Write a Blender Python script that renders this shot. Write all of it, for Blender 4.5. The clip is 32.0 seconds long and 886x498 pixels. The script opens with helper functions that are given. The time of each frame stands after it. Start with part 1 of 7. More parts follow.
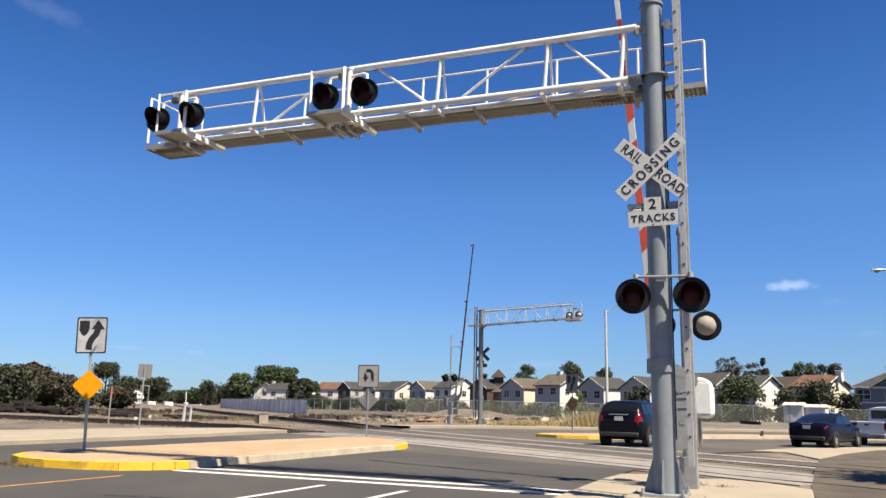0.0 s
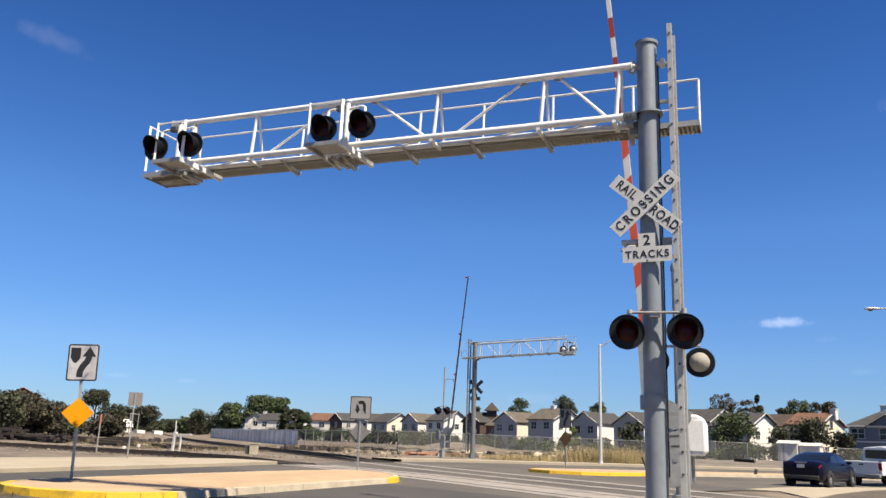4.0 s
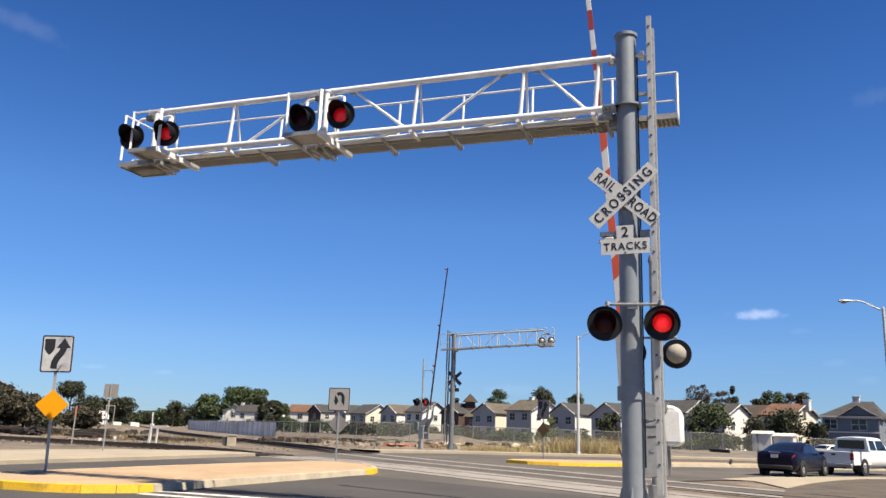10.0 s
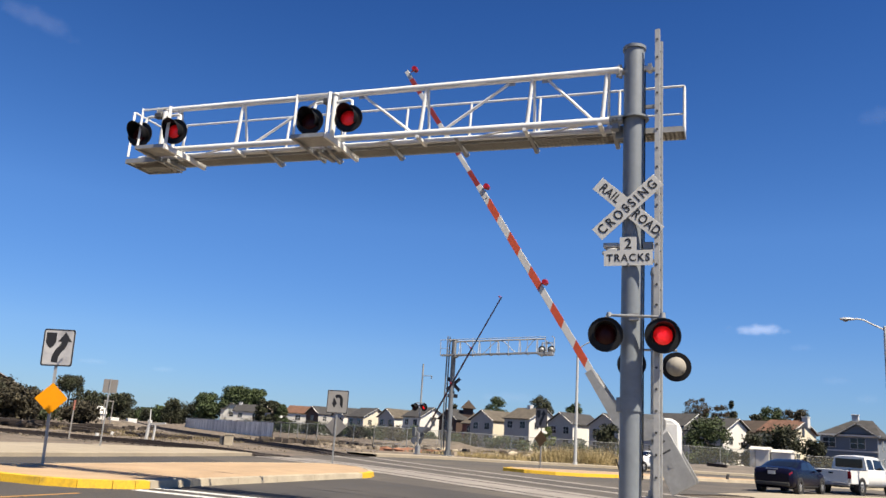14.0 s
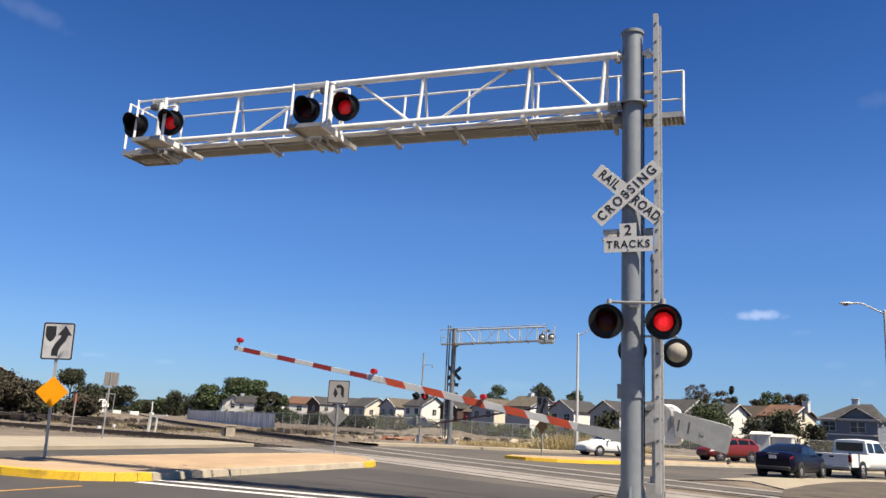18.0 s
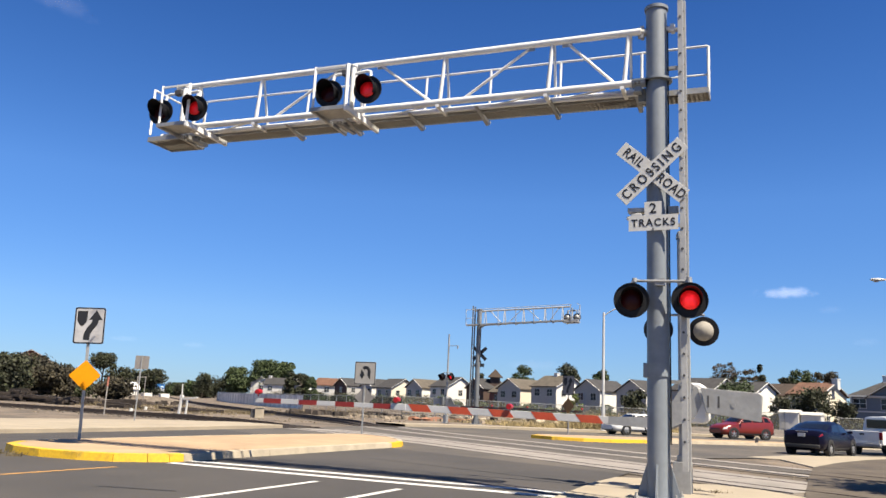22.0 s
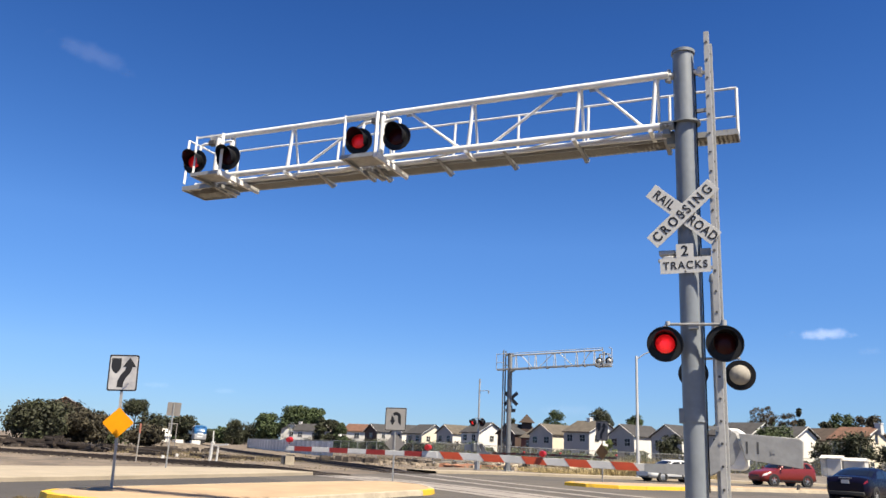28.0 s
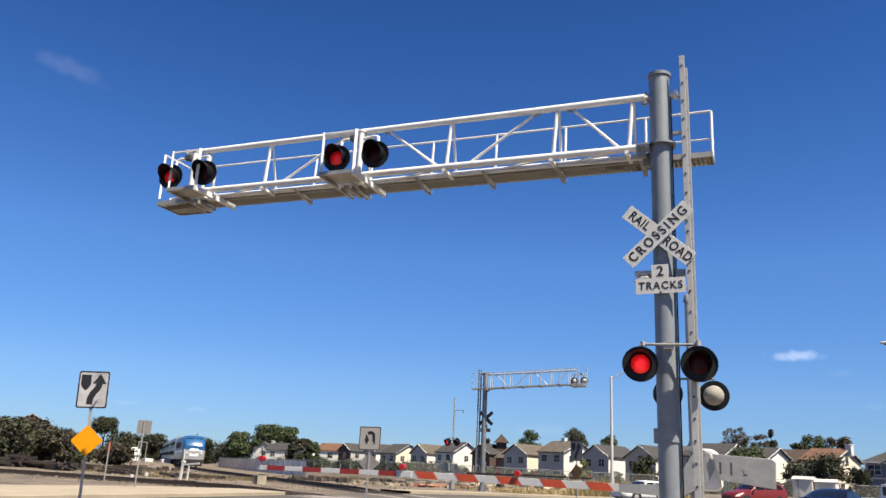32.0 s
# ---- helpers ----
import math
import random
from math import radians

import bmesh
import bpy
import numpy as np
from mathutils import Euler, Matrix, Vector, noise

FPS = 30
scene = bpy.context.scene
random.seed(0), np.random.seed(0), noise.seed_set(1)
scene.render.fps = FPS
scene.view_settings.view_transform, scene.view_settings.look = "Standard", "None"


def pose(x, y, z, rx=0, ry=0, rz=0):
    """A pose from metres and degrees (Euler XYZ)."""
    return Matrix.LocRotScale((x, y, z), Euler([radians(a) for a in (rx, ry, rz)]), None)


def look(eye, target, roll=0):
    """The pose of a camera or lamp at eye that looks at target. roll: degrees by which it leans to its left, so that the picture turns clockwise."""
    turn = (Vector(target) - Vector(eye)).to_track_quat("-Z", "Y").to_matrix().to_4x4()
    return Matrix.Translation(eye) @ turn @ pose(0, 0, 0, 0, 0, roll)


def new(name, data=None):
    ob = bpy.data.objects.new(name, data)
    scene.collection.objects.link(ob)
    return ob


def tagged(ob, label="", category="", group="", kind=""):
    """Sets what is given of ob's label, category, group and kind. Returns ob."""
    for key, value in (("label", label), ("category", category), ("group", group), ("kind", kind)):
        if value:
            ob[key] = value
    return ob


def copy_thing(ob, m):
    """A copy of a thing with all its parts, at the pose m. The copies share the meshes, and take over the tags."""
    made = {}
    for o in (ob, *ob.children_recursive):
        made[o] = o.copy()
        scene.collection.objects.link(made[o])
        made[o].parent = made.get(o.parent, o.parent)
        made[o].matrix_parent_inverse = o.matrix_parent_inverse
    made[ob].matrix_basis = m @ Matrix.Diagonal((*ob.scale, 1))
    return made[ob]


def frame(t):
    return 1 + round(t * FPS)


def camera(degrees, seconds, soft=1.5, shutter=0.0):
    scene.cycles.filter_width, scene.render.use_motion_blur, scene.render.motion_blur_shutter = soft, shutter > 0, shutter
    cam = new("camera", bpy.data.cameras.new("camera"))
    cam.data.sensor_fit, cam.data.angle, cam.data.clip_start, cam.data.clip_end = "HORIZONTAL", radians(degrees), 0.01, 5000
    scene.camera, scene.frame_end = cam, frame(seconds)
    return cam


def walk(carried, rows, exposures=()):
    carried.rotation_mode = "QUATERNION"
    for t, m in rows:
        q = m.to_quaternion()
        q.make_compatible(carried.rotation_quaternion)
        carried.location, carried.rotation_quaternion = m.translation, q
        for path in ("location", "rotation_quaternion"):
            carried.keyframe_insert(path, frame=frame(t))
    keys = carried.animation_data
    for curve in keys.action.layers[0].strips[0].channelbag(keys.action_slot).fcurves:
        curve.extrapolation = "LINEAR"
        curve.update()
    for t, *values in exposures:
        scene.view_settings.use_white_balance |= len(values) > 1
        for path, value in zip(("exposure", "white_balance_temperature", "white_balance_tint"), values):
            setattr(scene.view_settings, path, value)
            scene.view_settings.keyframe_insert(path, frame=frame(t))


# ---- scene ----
cam = camera(58.2, 32.0)
PATH = [
    (0, (1.622, -11.978, 1.289), (0.848, -10.175, 1.677), 1.3),
    (0.5, (1.618, -11.974, 1.298), (0.84, -10.173, 1.683), 1.7),
    (1, (1.616, -11.961, 1.3), (0.833, -10.167, 1.707), 2.0),
    (1.5, (1.627, -11.975, 1.309), (0.833, -10.19, 1.738), 2.2),
    (2, (1.624, -11.974, 1.308), (0.831, -10.193, 1.752), 2.2),
    (2.5, (1.624, -11.987, 1.309), (0.838, -10.206, 1.766), 2.1),
    (3, (1.628, -12.005, 1.304), (0.854, -10.22, 1.768), 2.0),
    (3.5, (1.635, -12.005, 1.299), (0.871, -10.217, 1.765), 2.1),
    (5.5, (1.631, -11.984, 1.307), (0.887, -10.186, 1.77), 2.1),
    (6, (1.637, -11.992, 1.305), (0.898, -10.192, 1.769), 2.2),
    (6.5, (1.638, -12.002, 1.303), (0.897, -10.205, 1.772), 2.2),
    (7, (1.639, -12.008, 1.307), (0.899, -10.211, 1.779), 2.1),
    (7.5, (1.639, -11.998, 1.31), (0.903, -10.201, 1.788), 2.0),
    (8, (1.65, -11.986, 1.314), (0.925, -10.186, 1.797), 1.9),
    (8.5, (1.652, -11.995, 1.309), (0.931, -10.191, 1.786), 1.6),
    (9, (1.645, -11.977, 1.305), (0.927, -10.169, 1.768), 1.6),
    (9.5, (1.637, -11.958, 1.3), (0.923, -10.146, 1.755), 1.8),
    (10, (1.633, -11.982, 1.301), (0.922, -10.167, 1.748), 2.0),
    (10.5, (1.633, -11.978, 1.3), (0.923, -10.161, 1.741), 2.1),
    (11, (1.628, -11.987, 1.302), (0.914, -10.171, 1.74), 2.1),
    (11.5, (1.627, -11.985, 1.305), (0.909, -10.169, 1.739), 2.3),
    (12, (1.618, -11.97, 1.301), (0.881, -10.161, 1.729), 2.8),
    (12.5, (1.613, -11.99, 1.292), (0.869, -10.183, 1.72), 3.3),
    (13, (1.603, -11.987, 1.297), (0.862, -10.182, 1.737), 3.5),
    (13.5, (1.628, -12.005, 1.299), (0.895, -10.201, 1.755), 3.9),
    (14, (1.637, -12.013, 1.301), (0.92, -10.204, 1.761), 3.8),
    (14.5, (1.636, -12.005, 1.299), (0.925, -10.191, 1.748), 3.2),
    (16.5, (1.638, -11.952, 1.302), (0.944, -10.126, 1.73), 3.2),
    (17, (1.638, -11.979, 1.297), (0.928, -10.163, 1.742), 3.2),
    (17.5, (1.622, -11.97, 1.294), (0.898, -10.157, 1.729), 3.1),
    (18, (1.621, -11.97, 1.3), (0.905, -10.154, 1.734), 3.1),
    (18.5, (1.628, -11.987, 1.302), (0.916, -10.172, 1.747), 3.2),
    (19, (1.637, -11.998, 1.304), (0.925, -10.188, 1.77), 3.3),
    (19.5, (1.646, -11.991, 1.305), (0.916, -10.189, 1.773), 3.2),
    (20, (1.633, -11.989, 1.298), (0.882, -10.192, 1.753), 3.0),
    (20.5, (1.638, -12.008, 1.289), (0.884, -10.207, 1.722), 2.9),
    (21, (1.644, -11.972, 1.301), (0.883, -10.16, 1.674), 2.6),
    (21.5, (1.634, -11.967, 1.298), (0.874, -10.154, 1.67), 2.7),
    (22, (1.628, -11.979, 1.296), (0.854, -10.175, 1.681), 2.7),
    (22.5, (1.64, -11.972, 1.305), (0.877, -10.164, 1.691), 2.7),
    (23, (1.634, -11.97, 1.307), (0.854, -10.171, 1.699), 2.6),
    (23.5, (1.638, -11.974, 1.305), (0.891, -10.164, 1.715), 2.4),
    (24, (1.655, -11.969, 1.307), (0.915, -10.152, 1.696), 1.7),
    (24.5, (1.649, -11.958, 1.303), (0.89, -10.15, 1.697), 1.9),
    (25, (1.639, -11.963, 1.298), (0.868, -10.168, 1.726), 1.9),
    (25.5, (1.642, -11.986, 1.29), (0.873, -10.197, 1.746), 2.3),
    (27.5, (1.618, -12.004, 1.293), (0.786, -10.25, 1.776), 2.6),
    (28, (1.618, -11.995, 1.309), (0.783, -10.245, 1.798), 2.6),
    (28.5, (1.627, -11.989, 1.305), (0.789, -10.241, 1.795), 2.8),
    (29, (1.618, -12.003, 1.305), (0.781, -10.256, 1.802), 2.7),
    (29.5, (1.629, -11.989, 1.311), (0.798, -10.242, 1.819), 2.8),
    (30, (1.636, -11.997, 1.306), (0.806, -10.251, 1.818), 2.8),
    (30.5, (1.64, -11.998, 1.304), (0.815, -10.249, 1.816), 2.8),
    (31, (1.636, -11.995, 1.298), (0.81, -10.245, 1.805), 2.9),
    (31.5, (1.621, -11.98, 1.302), (0.826, -10.221, 1.826), 3.4),
    (32, (1.605, -11.99, 1.301), (0.827, -10.228, 1.838), 2.8),
]
# the clip's camera brightens its picture a little when less sky is in view
STOPS = ((0, 1.23), (2, 1.21), (6, 1.23), (11, 1.19), (13, 1.13), (17, 1.13), (20, 1.13), (21.5, 1.27), (23, 1.34), (24, 1.18), (25, 1.25), (27.5, 1.32), (31, 1.36), (32, 1.22))
walk(cam, [(t, look(e, g, r)) for t, e, g, r in PATH], exposures=STOPS)

# ---- world, sun, exposure ----
SUN_TO = Vector((0.595, -0.255, 1.0)).normalized()      # towards the sun
world = bpy.data.worlds.new("sky")
scene.world = world
world.use_nodes = True
wn = world.node_tree.nodes
sky = wn.new("ShaderNodeTexSky")
sky.sky_type = "NISHITA"
sky.sun_disc = False
sky.sun_elevation = math.asin(SUN_TO.z)
sky.sun_rotation = math.atan2(SUN_TO.x, SUN_TO.y)
sky.altitude = 0.0
sky.air_density, sky.dust_density, sky.ozone_density = 1.0, 0.0, 4.5
hue = wn.new("ShaderNodeHueSaturation")
hue.inputs["Saturation"].default_value = 1.2
tint = wn.new("ShaderNodeMix")
tint.data_type, tint.blend_type = "RGBA", "MULTIPLY"
tint.inputs["Factor"].default_value = 1.0
coord = wn.new("ShaderNodeTexCoord")
split = wn.new("ShaderNodeSeparateXYZ")
depth = wn.new("ShaderNodeValToRGB")
# a clear blue day: the sky stays blue down to the ground
stops = depth.color_ramp.elements
stops[0].position, stops[0].color = 0.0, (0.36, 0.50, 0.78, 1)
stops[1].position, stops[1].color = 0.8, (0.47, 0.42, 0.46, 1)
for at, col in ((0.10, (0.66, 0.70, 0.88, 1)), (0.25, (0.86, 0.85, 1.0, 1)), (0.5, (0.69, 0.67, 0.84, 1))):
    stops.new(at).color = col
world.node_tree.links.new(coord.outputs["Generated"], split.inputs[0])
world.node_tree.links.new(split.outputs["Z"], depth.inputs[0])
world.node_tree.links.new(depth.outputs[0], tint.inputs["B"])
world.node_tree.links.new(sky.outputs[0], tint.inputs["A"])
world.node_tree.links.new(tint.outputs["Result"], hue.inputs["Color"])
world.node_tree.links.new(hue.outputs[0], wn["Background"].inputs[0])
wn["Background"].inputs[1].default_value = 0.060
sun_lamp = new("sun", bpy.data.lights.new("sun", "SUN"))
sun_lamp.data.energy = 5.0
sun_lamp.data.angle = radians(0.53)
sun_lamp.data.color = (1.0, 0.89, 0.72)
sun_lamp.matrix_world = look(SUN_TO * 50, (0, 0, 0))


# ---- materials ----
def mat(name, color, rough=0.7, metal=0.0, vary=0.15, scale=3.0, fine=40.0, bump=0.1, color2=None, spread=(0.35, 0.65), island=0.0, spec=0.5):
    """A surface: base colour broken up by coarse stains and fine grain, with a little relief."""
    m = bpy.data.materials.new(name)
    m.use_nodes = True
    nt = m.node_tree
    n, l = nt.nodes, nt.links
    b = n["Principled BSDF"]
    b.inputs["Roughness"].default_value = rough
    b.inputs["Metallic"].default_value = metal
    b.inputs["Specular IOR Level"].default_value = spec
    tc = n.new("ShaderNodeTexCoord")
    c2 = color2 or tuple(c * (1 - 2 * vary) for c in color)
    big = n.new("ShaderNodeTexNoise")
    big.inputs["Scale"].default_value, big.inputs["Detail"].default_value, big.inputs["Roughness"].default_value = scale, 6.0, 0.6
    l.new(tc.outputs["Object"], big.inputs["Vector"])
    ramp = n.new("ShaderNodeValToRGB")
    ramp.color_ramp.elements[0].position, ramp.color_ramp.elements[1].position = spread
    ramp.color_ramp.elements[0].color, ramp.color_ramp.elements[1].color = (*c2, 1), (*color, 1)
    l.new(big.outputs["Fac"], ramp.inputs[0])
    small = n.new("ShaderNodeTexNoise")
    small.inputs["Scale"].default_value, small.inputs["Detail"].default_value = fine, 3.0
    l.new(tc.outputs["Object"], small.inputs["Vector"])
    rng = n.new("ShaderNodeMapRange")
    rng.inputs["From Min"].default_value, rng.inputs["From Max"].default_value = 0.25, 0.75
    rng.inputs["To Min"].default_value, rng.inputs["To Max"].default_value = 1 - vary, 1 + vary
    l.new(small.outputs["Fac"], rng.inputs["Value"])
    mul = n.new("ShaderNodeMix")
    mul.data_type, mul.blend_type = "RGBA", "MULTIPLY"
    mul.inputs["Factor"].default_value = 1.0
    l.new(ramp.outputs[0], mul.inputs["A"])
    l.new(rng.outputs[0], mul.inputs["B"])
    out = mul.outputs["Result"]
    if island:
        geo = n.new("ShaderNodeNewGeometry")
        r2 = n.new("ShaderNodeMapRange")
        r2.inputs["To Min"].default_value, r2.inputs["To Max"].default_value = 1 - island, 1 + island
        l.new(geo.outputs["Random Per Island"], r2.inputs["Value"])
        mul2 = n.new("ShaderNodeMix")
        mul2.data_type, mul2.blend_type = "RGBA", "MULTIPLY"
        mul2.inputs["Factor"].default_value = 1.0
        l.new(out, mul2.inputs["A"])
        l.new(r2.outputs[0], mul2.inputs["B"])
        out = mul2.outputs["Result"]
    l.new(out, b.inputs["Base Color"])
    if bump:
        bp = n.new("ShaderNodeBump")
        bp.inputs["Strength"].default_value = bump
        bp.inputs["Distance"].default_value = 0.02
        l.new(small.outputs["Fac"], bp.inputs["Height"])
        l.new(bp.outputs[0], b.inputs["Normal"])
    return m


def glow(name, color, strength):
    m = mat(name, color, 0.3, vary=0.05, bump=0)
    b = m.node_tree.nodes["Principled BSDF"]
    b.inputs["Emission Color"].default_value = (*color, 1)
    b.inputs["Emission Strength"].default_value = strength
    n, l = m.node_tree.nodes, m.node_tree.links
    tc = n.new("ShaderNodeTexCoord")
    cells = n.new("ShaderNodeTexVoronoi")
    cells.inputs["Scale"].default_value = 34.0
    l.new(tc.outputs["Object"], cells.inputs["Vector"])
    # the lamp behind the lens is brightest in the middle
    flat = n.new("ShaderNodeVectorMath")
    flat.operation = "MULTIPLY"
    flat.inputs[1].default_value = (1, 0, 1)
    l.new(tc.outputs["Object"], flat.inputs[0])
    away = n.new("ShaderNodeVectorMath")
    away.operation = "LENGTH"
    l.new(flat.outputs[0], away.inputs[0])
    hot = n.new("ShaderNodeMapRange")
    hot.interpolation_type = "SMOOTHSTEP"
    hot.inputs["From Min"].default_value, hot.inputs["From Max"].default_value = 0.0, 0.12
    hot.inputs["To Min"].default_value, hot.inputs["To Max"].default_value = strength * 1.9, strength * 0.42
    l.new(away.outputs["Value"], hot.inputs["Value"])
    rg = n.new("ShaderNodeMapRange")
    rg.inputs["From Min"].default_value, rg.inputs["From Max"].default_value = 0.1, 0.75
    rg.inputs["To Min"].default_value, rg.inputs["To Max"].default_value = 1.35, 0.4
    l.new(cells.outputs["Distance"], rg.inputs["Value"])
    mu = n.new("ShaderNodeMath")
    mu.operation = "MULTIPLY"
    l.new(rg.outputs[0], mu.inputs[0])
    l.new(hot.outputs[0], mu.inputs[1])
    l.new(mu.outputs[0], b.inputs["Emission Strength"])
    return m


ASPHALT = mat("asphalt", (0.054, 0.048, 0.043), 0.9, vary=0.16, scale=0.35, fine=55, bump=0.35, color2=(0.036, 0.033, 0.031))
ASPHALT_OLD = mat("asphalt_old", (0.092, 0.079, 0.065), 0.9, vary=0.18, scale=0.3, fine=40, bump=0.35, color2=(0.052, 0.047, 0.042))
CONCRETE = mat("concrete", (0.295, 0.252, 0.188), 0.9, vary=0.09, scale=0.8, fine=30, bump=0.2)
CURB = mat("curb_concrete", (0.399, 0.343, 0.257), 0.9, vary=0.14, scale=2.0, fine=30, bump=0.3)
PANEL = mat("crossing_concrete", (0.245, 0.222, 0.20), 0.9, vary=0.15, scale=1.2, fine=30, bump=0.2)
PAVER = mat("median_fill", (0.371, 0.26, 0.157), 0.9, vary=0.12, scale=0.9, fine=25, bump=0.2)
DIRT = mat("dirt", (0.160, 0.126, 0.092), 1.0, vary=0.3, scale=0.35, fine=5, bump=0.8, color2=(0.075, 0.060, 0.046), spread=(0.40, 0.60))
BALLAST = mat("ballast", (0.157, 0.132, 0.107), 1.0, vary=0.35, scale=0.6, fine=18, bump=1.0, color2=(0.0856, 0.0749, 0.0642))
VERGE = mat("verge_dirt", (0.090, 0.072, 0.053), 1.0, vary=0.25, scale=0.9, fine=14, bump=0.8, color2=(0.046, 0.037, 0.028))
YELLOW = mat("yellow_paint", (0.535, 0.328, 0.0143), 0.7, vary=0.12, scale=2.5, fine=25, bump=0.2, color2=(0.243, 0.164, 0.0357), spread=(0.27, 0.46))
WHITE_LINE = mat("white_road_paint", (0.513, 0.506, 0.485), 0.8, vary=0.1, scale=4, fine=30, bump=0.2, color2=(0.357, 0.35, 0.328), spread=(0.25, 0.45))
ORANGE_LINE = mat("orange_road_paint", (0.392, 0.214, 0.0642), 0.8, vary=0.15, scale=4, fine=30, bump=0.2)
RUST = mat("rusty_rail", (0.0321, 0.02, 0.0143), 0.8, vary=0.3, scale=2, fine=20, bump=0.3)
TIE = mat("tie_wood", (0.036, 0.026, 0.021), 0.95, vary=0.3, scale=3, fine=25, bump=0.5, island=0.3)
GALV = mat("galvanised_steel", (0.314, 0.318, 0.318), 0.5, 0.35, vary=0.10, scale=2.4, fine=14, bump=0.05)
HOUSING = mat("dull_beige_housing", (0.257, 0.239, 0.207), 0.85, vary=0.08, scale=6, fine=20, bump=0.05)
# near-black for dark road streaks, among them a painted cast shadow
TAR_SHADOW = mat("shadow_tar_streak", (0.0143, 0.0129, 0.0114), 0.7, vary=0.2)
# darker copy of the mast steel, with the far side's shade in its colour
SHADEDSTEEL = mat("shaded_steel", (0.143, 0.153, 0.164), 0.55, 0.2, vary=0.07, bump=0.04)
PALE = mat("pale_painted_aluminium", (0.45, 0.45, 0.44), 0.5, 0.1, vary=0.05, scale=2.5, fine=20, bump=0.04)
MASTGREY = mat("mast_grey_steel", (0.178, 0.200, 0.225), 0.46, 0.05, vary=0.07, scale=1.2, fine=10, bump=0.04)
CASEWHITE = mat("white_case_paint", (0.66, 0.66, 0.65), 0.5, vary=0.06, scale=3, fine=20, bump=0.03)
LADDER = mat("ladder_aluminium", (0.371, 0.371, 0.364), 0.5, 0.2, vary=0.08, scale=3, fine=20, bump=0.04)
GRATE = mat("dull_grating", (0.17, 0.155, 0.135), 0.7, 0.2, vary=0.1)
DARKSTEEL = mat("dark_steel", (0.0713, 0.0713, 0.0749), 0.6, 0.3, vary=0.15)
BLACK = mat("black_paint", (0.007, 0.007, 0.008), 0.5, vary=0.1, bump=0.02, spec=0.25)
LENS = mat("dark_red_lens", (0.0285, 0.00285, 0.00357), 0.3, vary=0.05, bump=0.0, spec=0.15)
LIT_DIM = glow("lit_red_lens_aslant", (0.80, 0.010, 0.014), 0.09)
LIT = glow("lit_red_lens", (0.95, 0.014, 0.018), 0.38)
SIGNWHITE = mat("sign_white", (0.471, 0.471, 0.457), 0.5, vary=0.05, scale=5, bump=0.0)
SIGNGREY = mat("sign_back_grey", (0.243, 0.228, 0.214), 0.6, 0.3, vary=0.08, bump=0.02)
SIGNORANGE = mat("sign_amber", (0.60, 0.235, 0.003), 0.6, vary=0.05, bump=0.0, spec=0.12)
SIGNBLACK = mat("sign_black", (0.00713, 0.00713, 0.00856), 0.5, vary=0.05, bump=0.0)
REDSTRIPE = mat("red_stripe", (0.428, 0.0606, 0.0214), 0.55, vary=0.08, bump=0.0)
DARKRED = mat("dark_red_stripe", (0.214, 0.0178, 0.0143), 0.55, vary=0.08, bump=0.0)
# stripe red of the far arm, darkened in colour for its shaded side
SHADEDRED = mat("shaded_red_stripe", (0.07, 0.012, 0.012), 0.6, vary=0.1, bump=0.0)
ARMWHITE = mat("arm_white", (0.471, 0.471, 0.471), 0.5, vary=0.06, bump=0.0)
REDLAMP = mat("red_plastic", (0.321, 0.00713, 0.00856), 0.3, vary=0.05, bump=0.0)


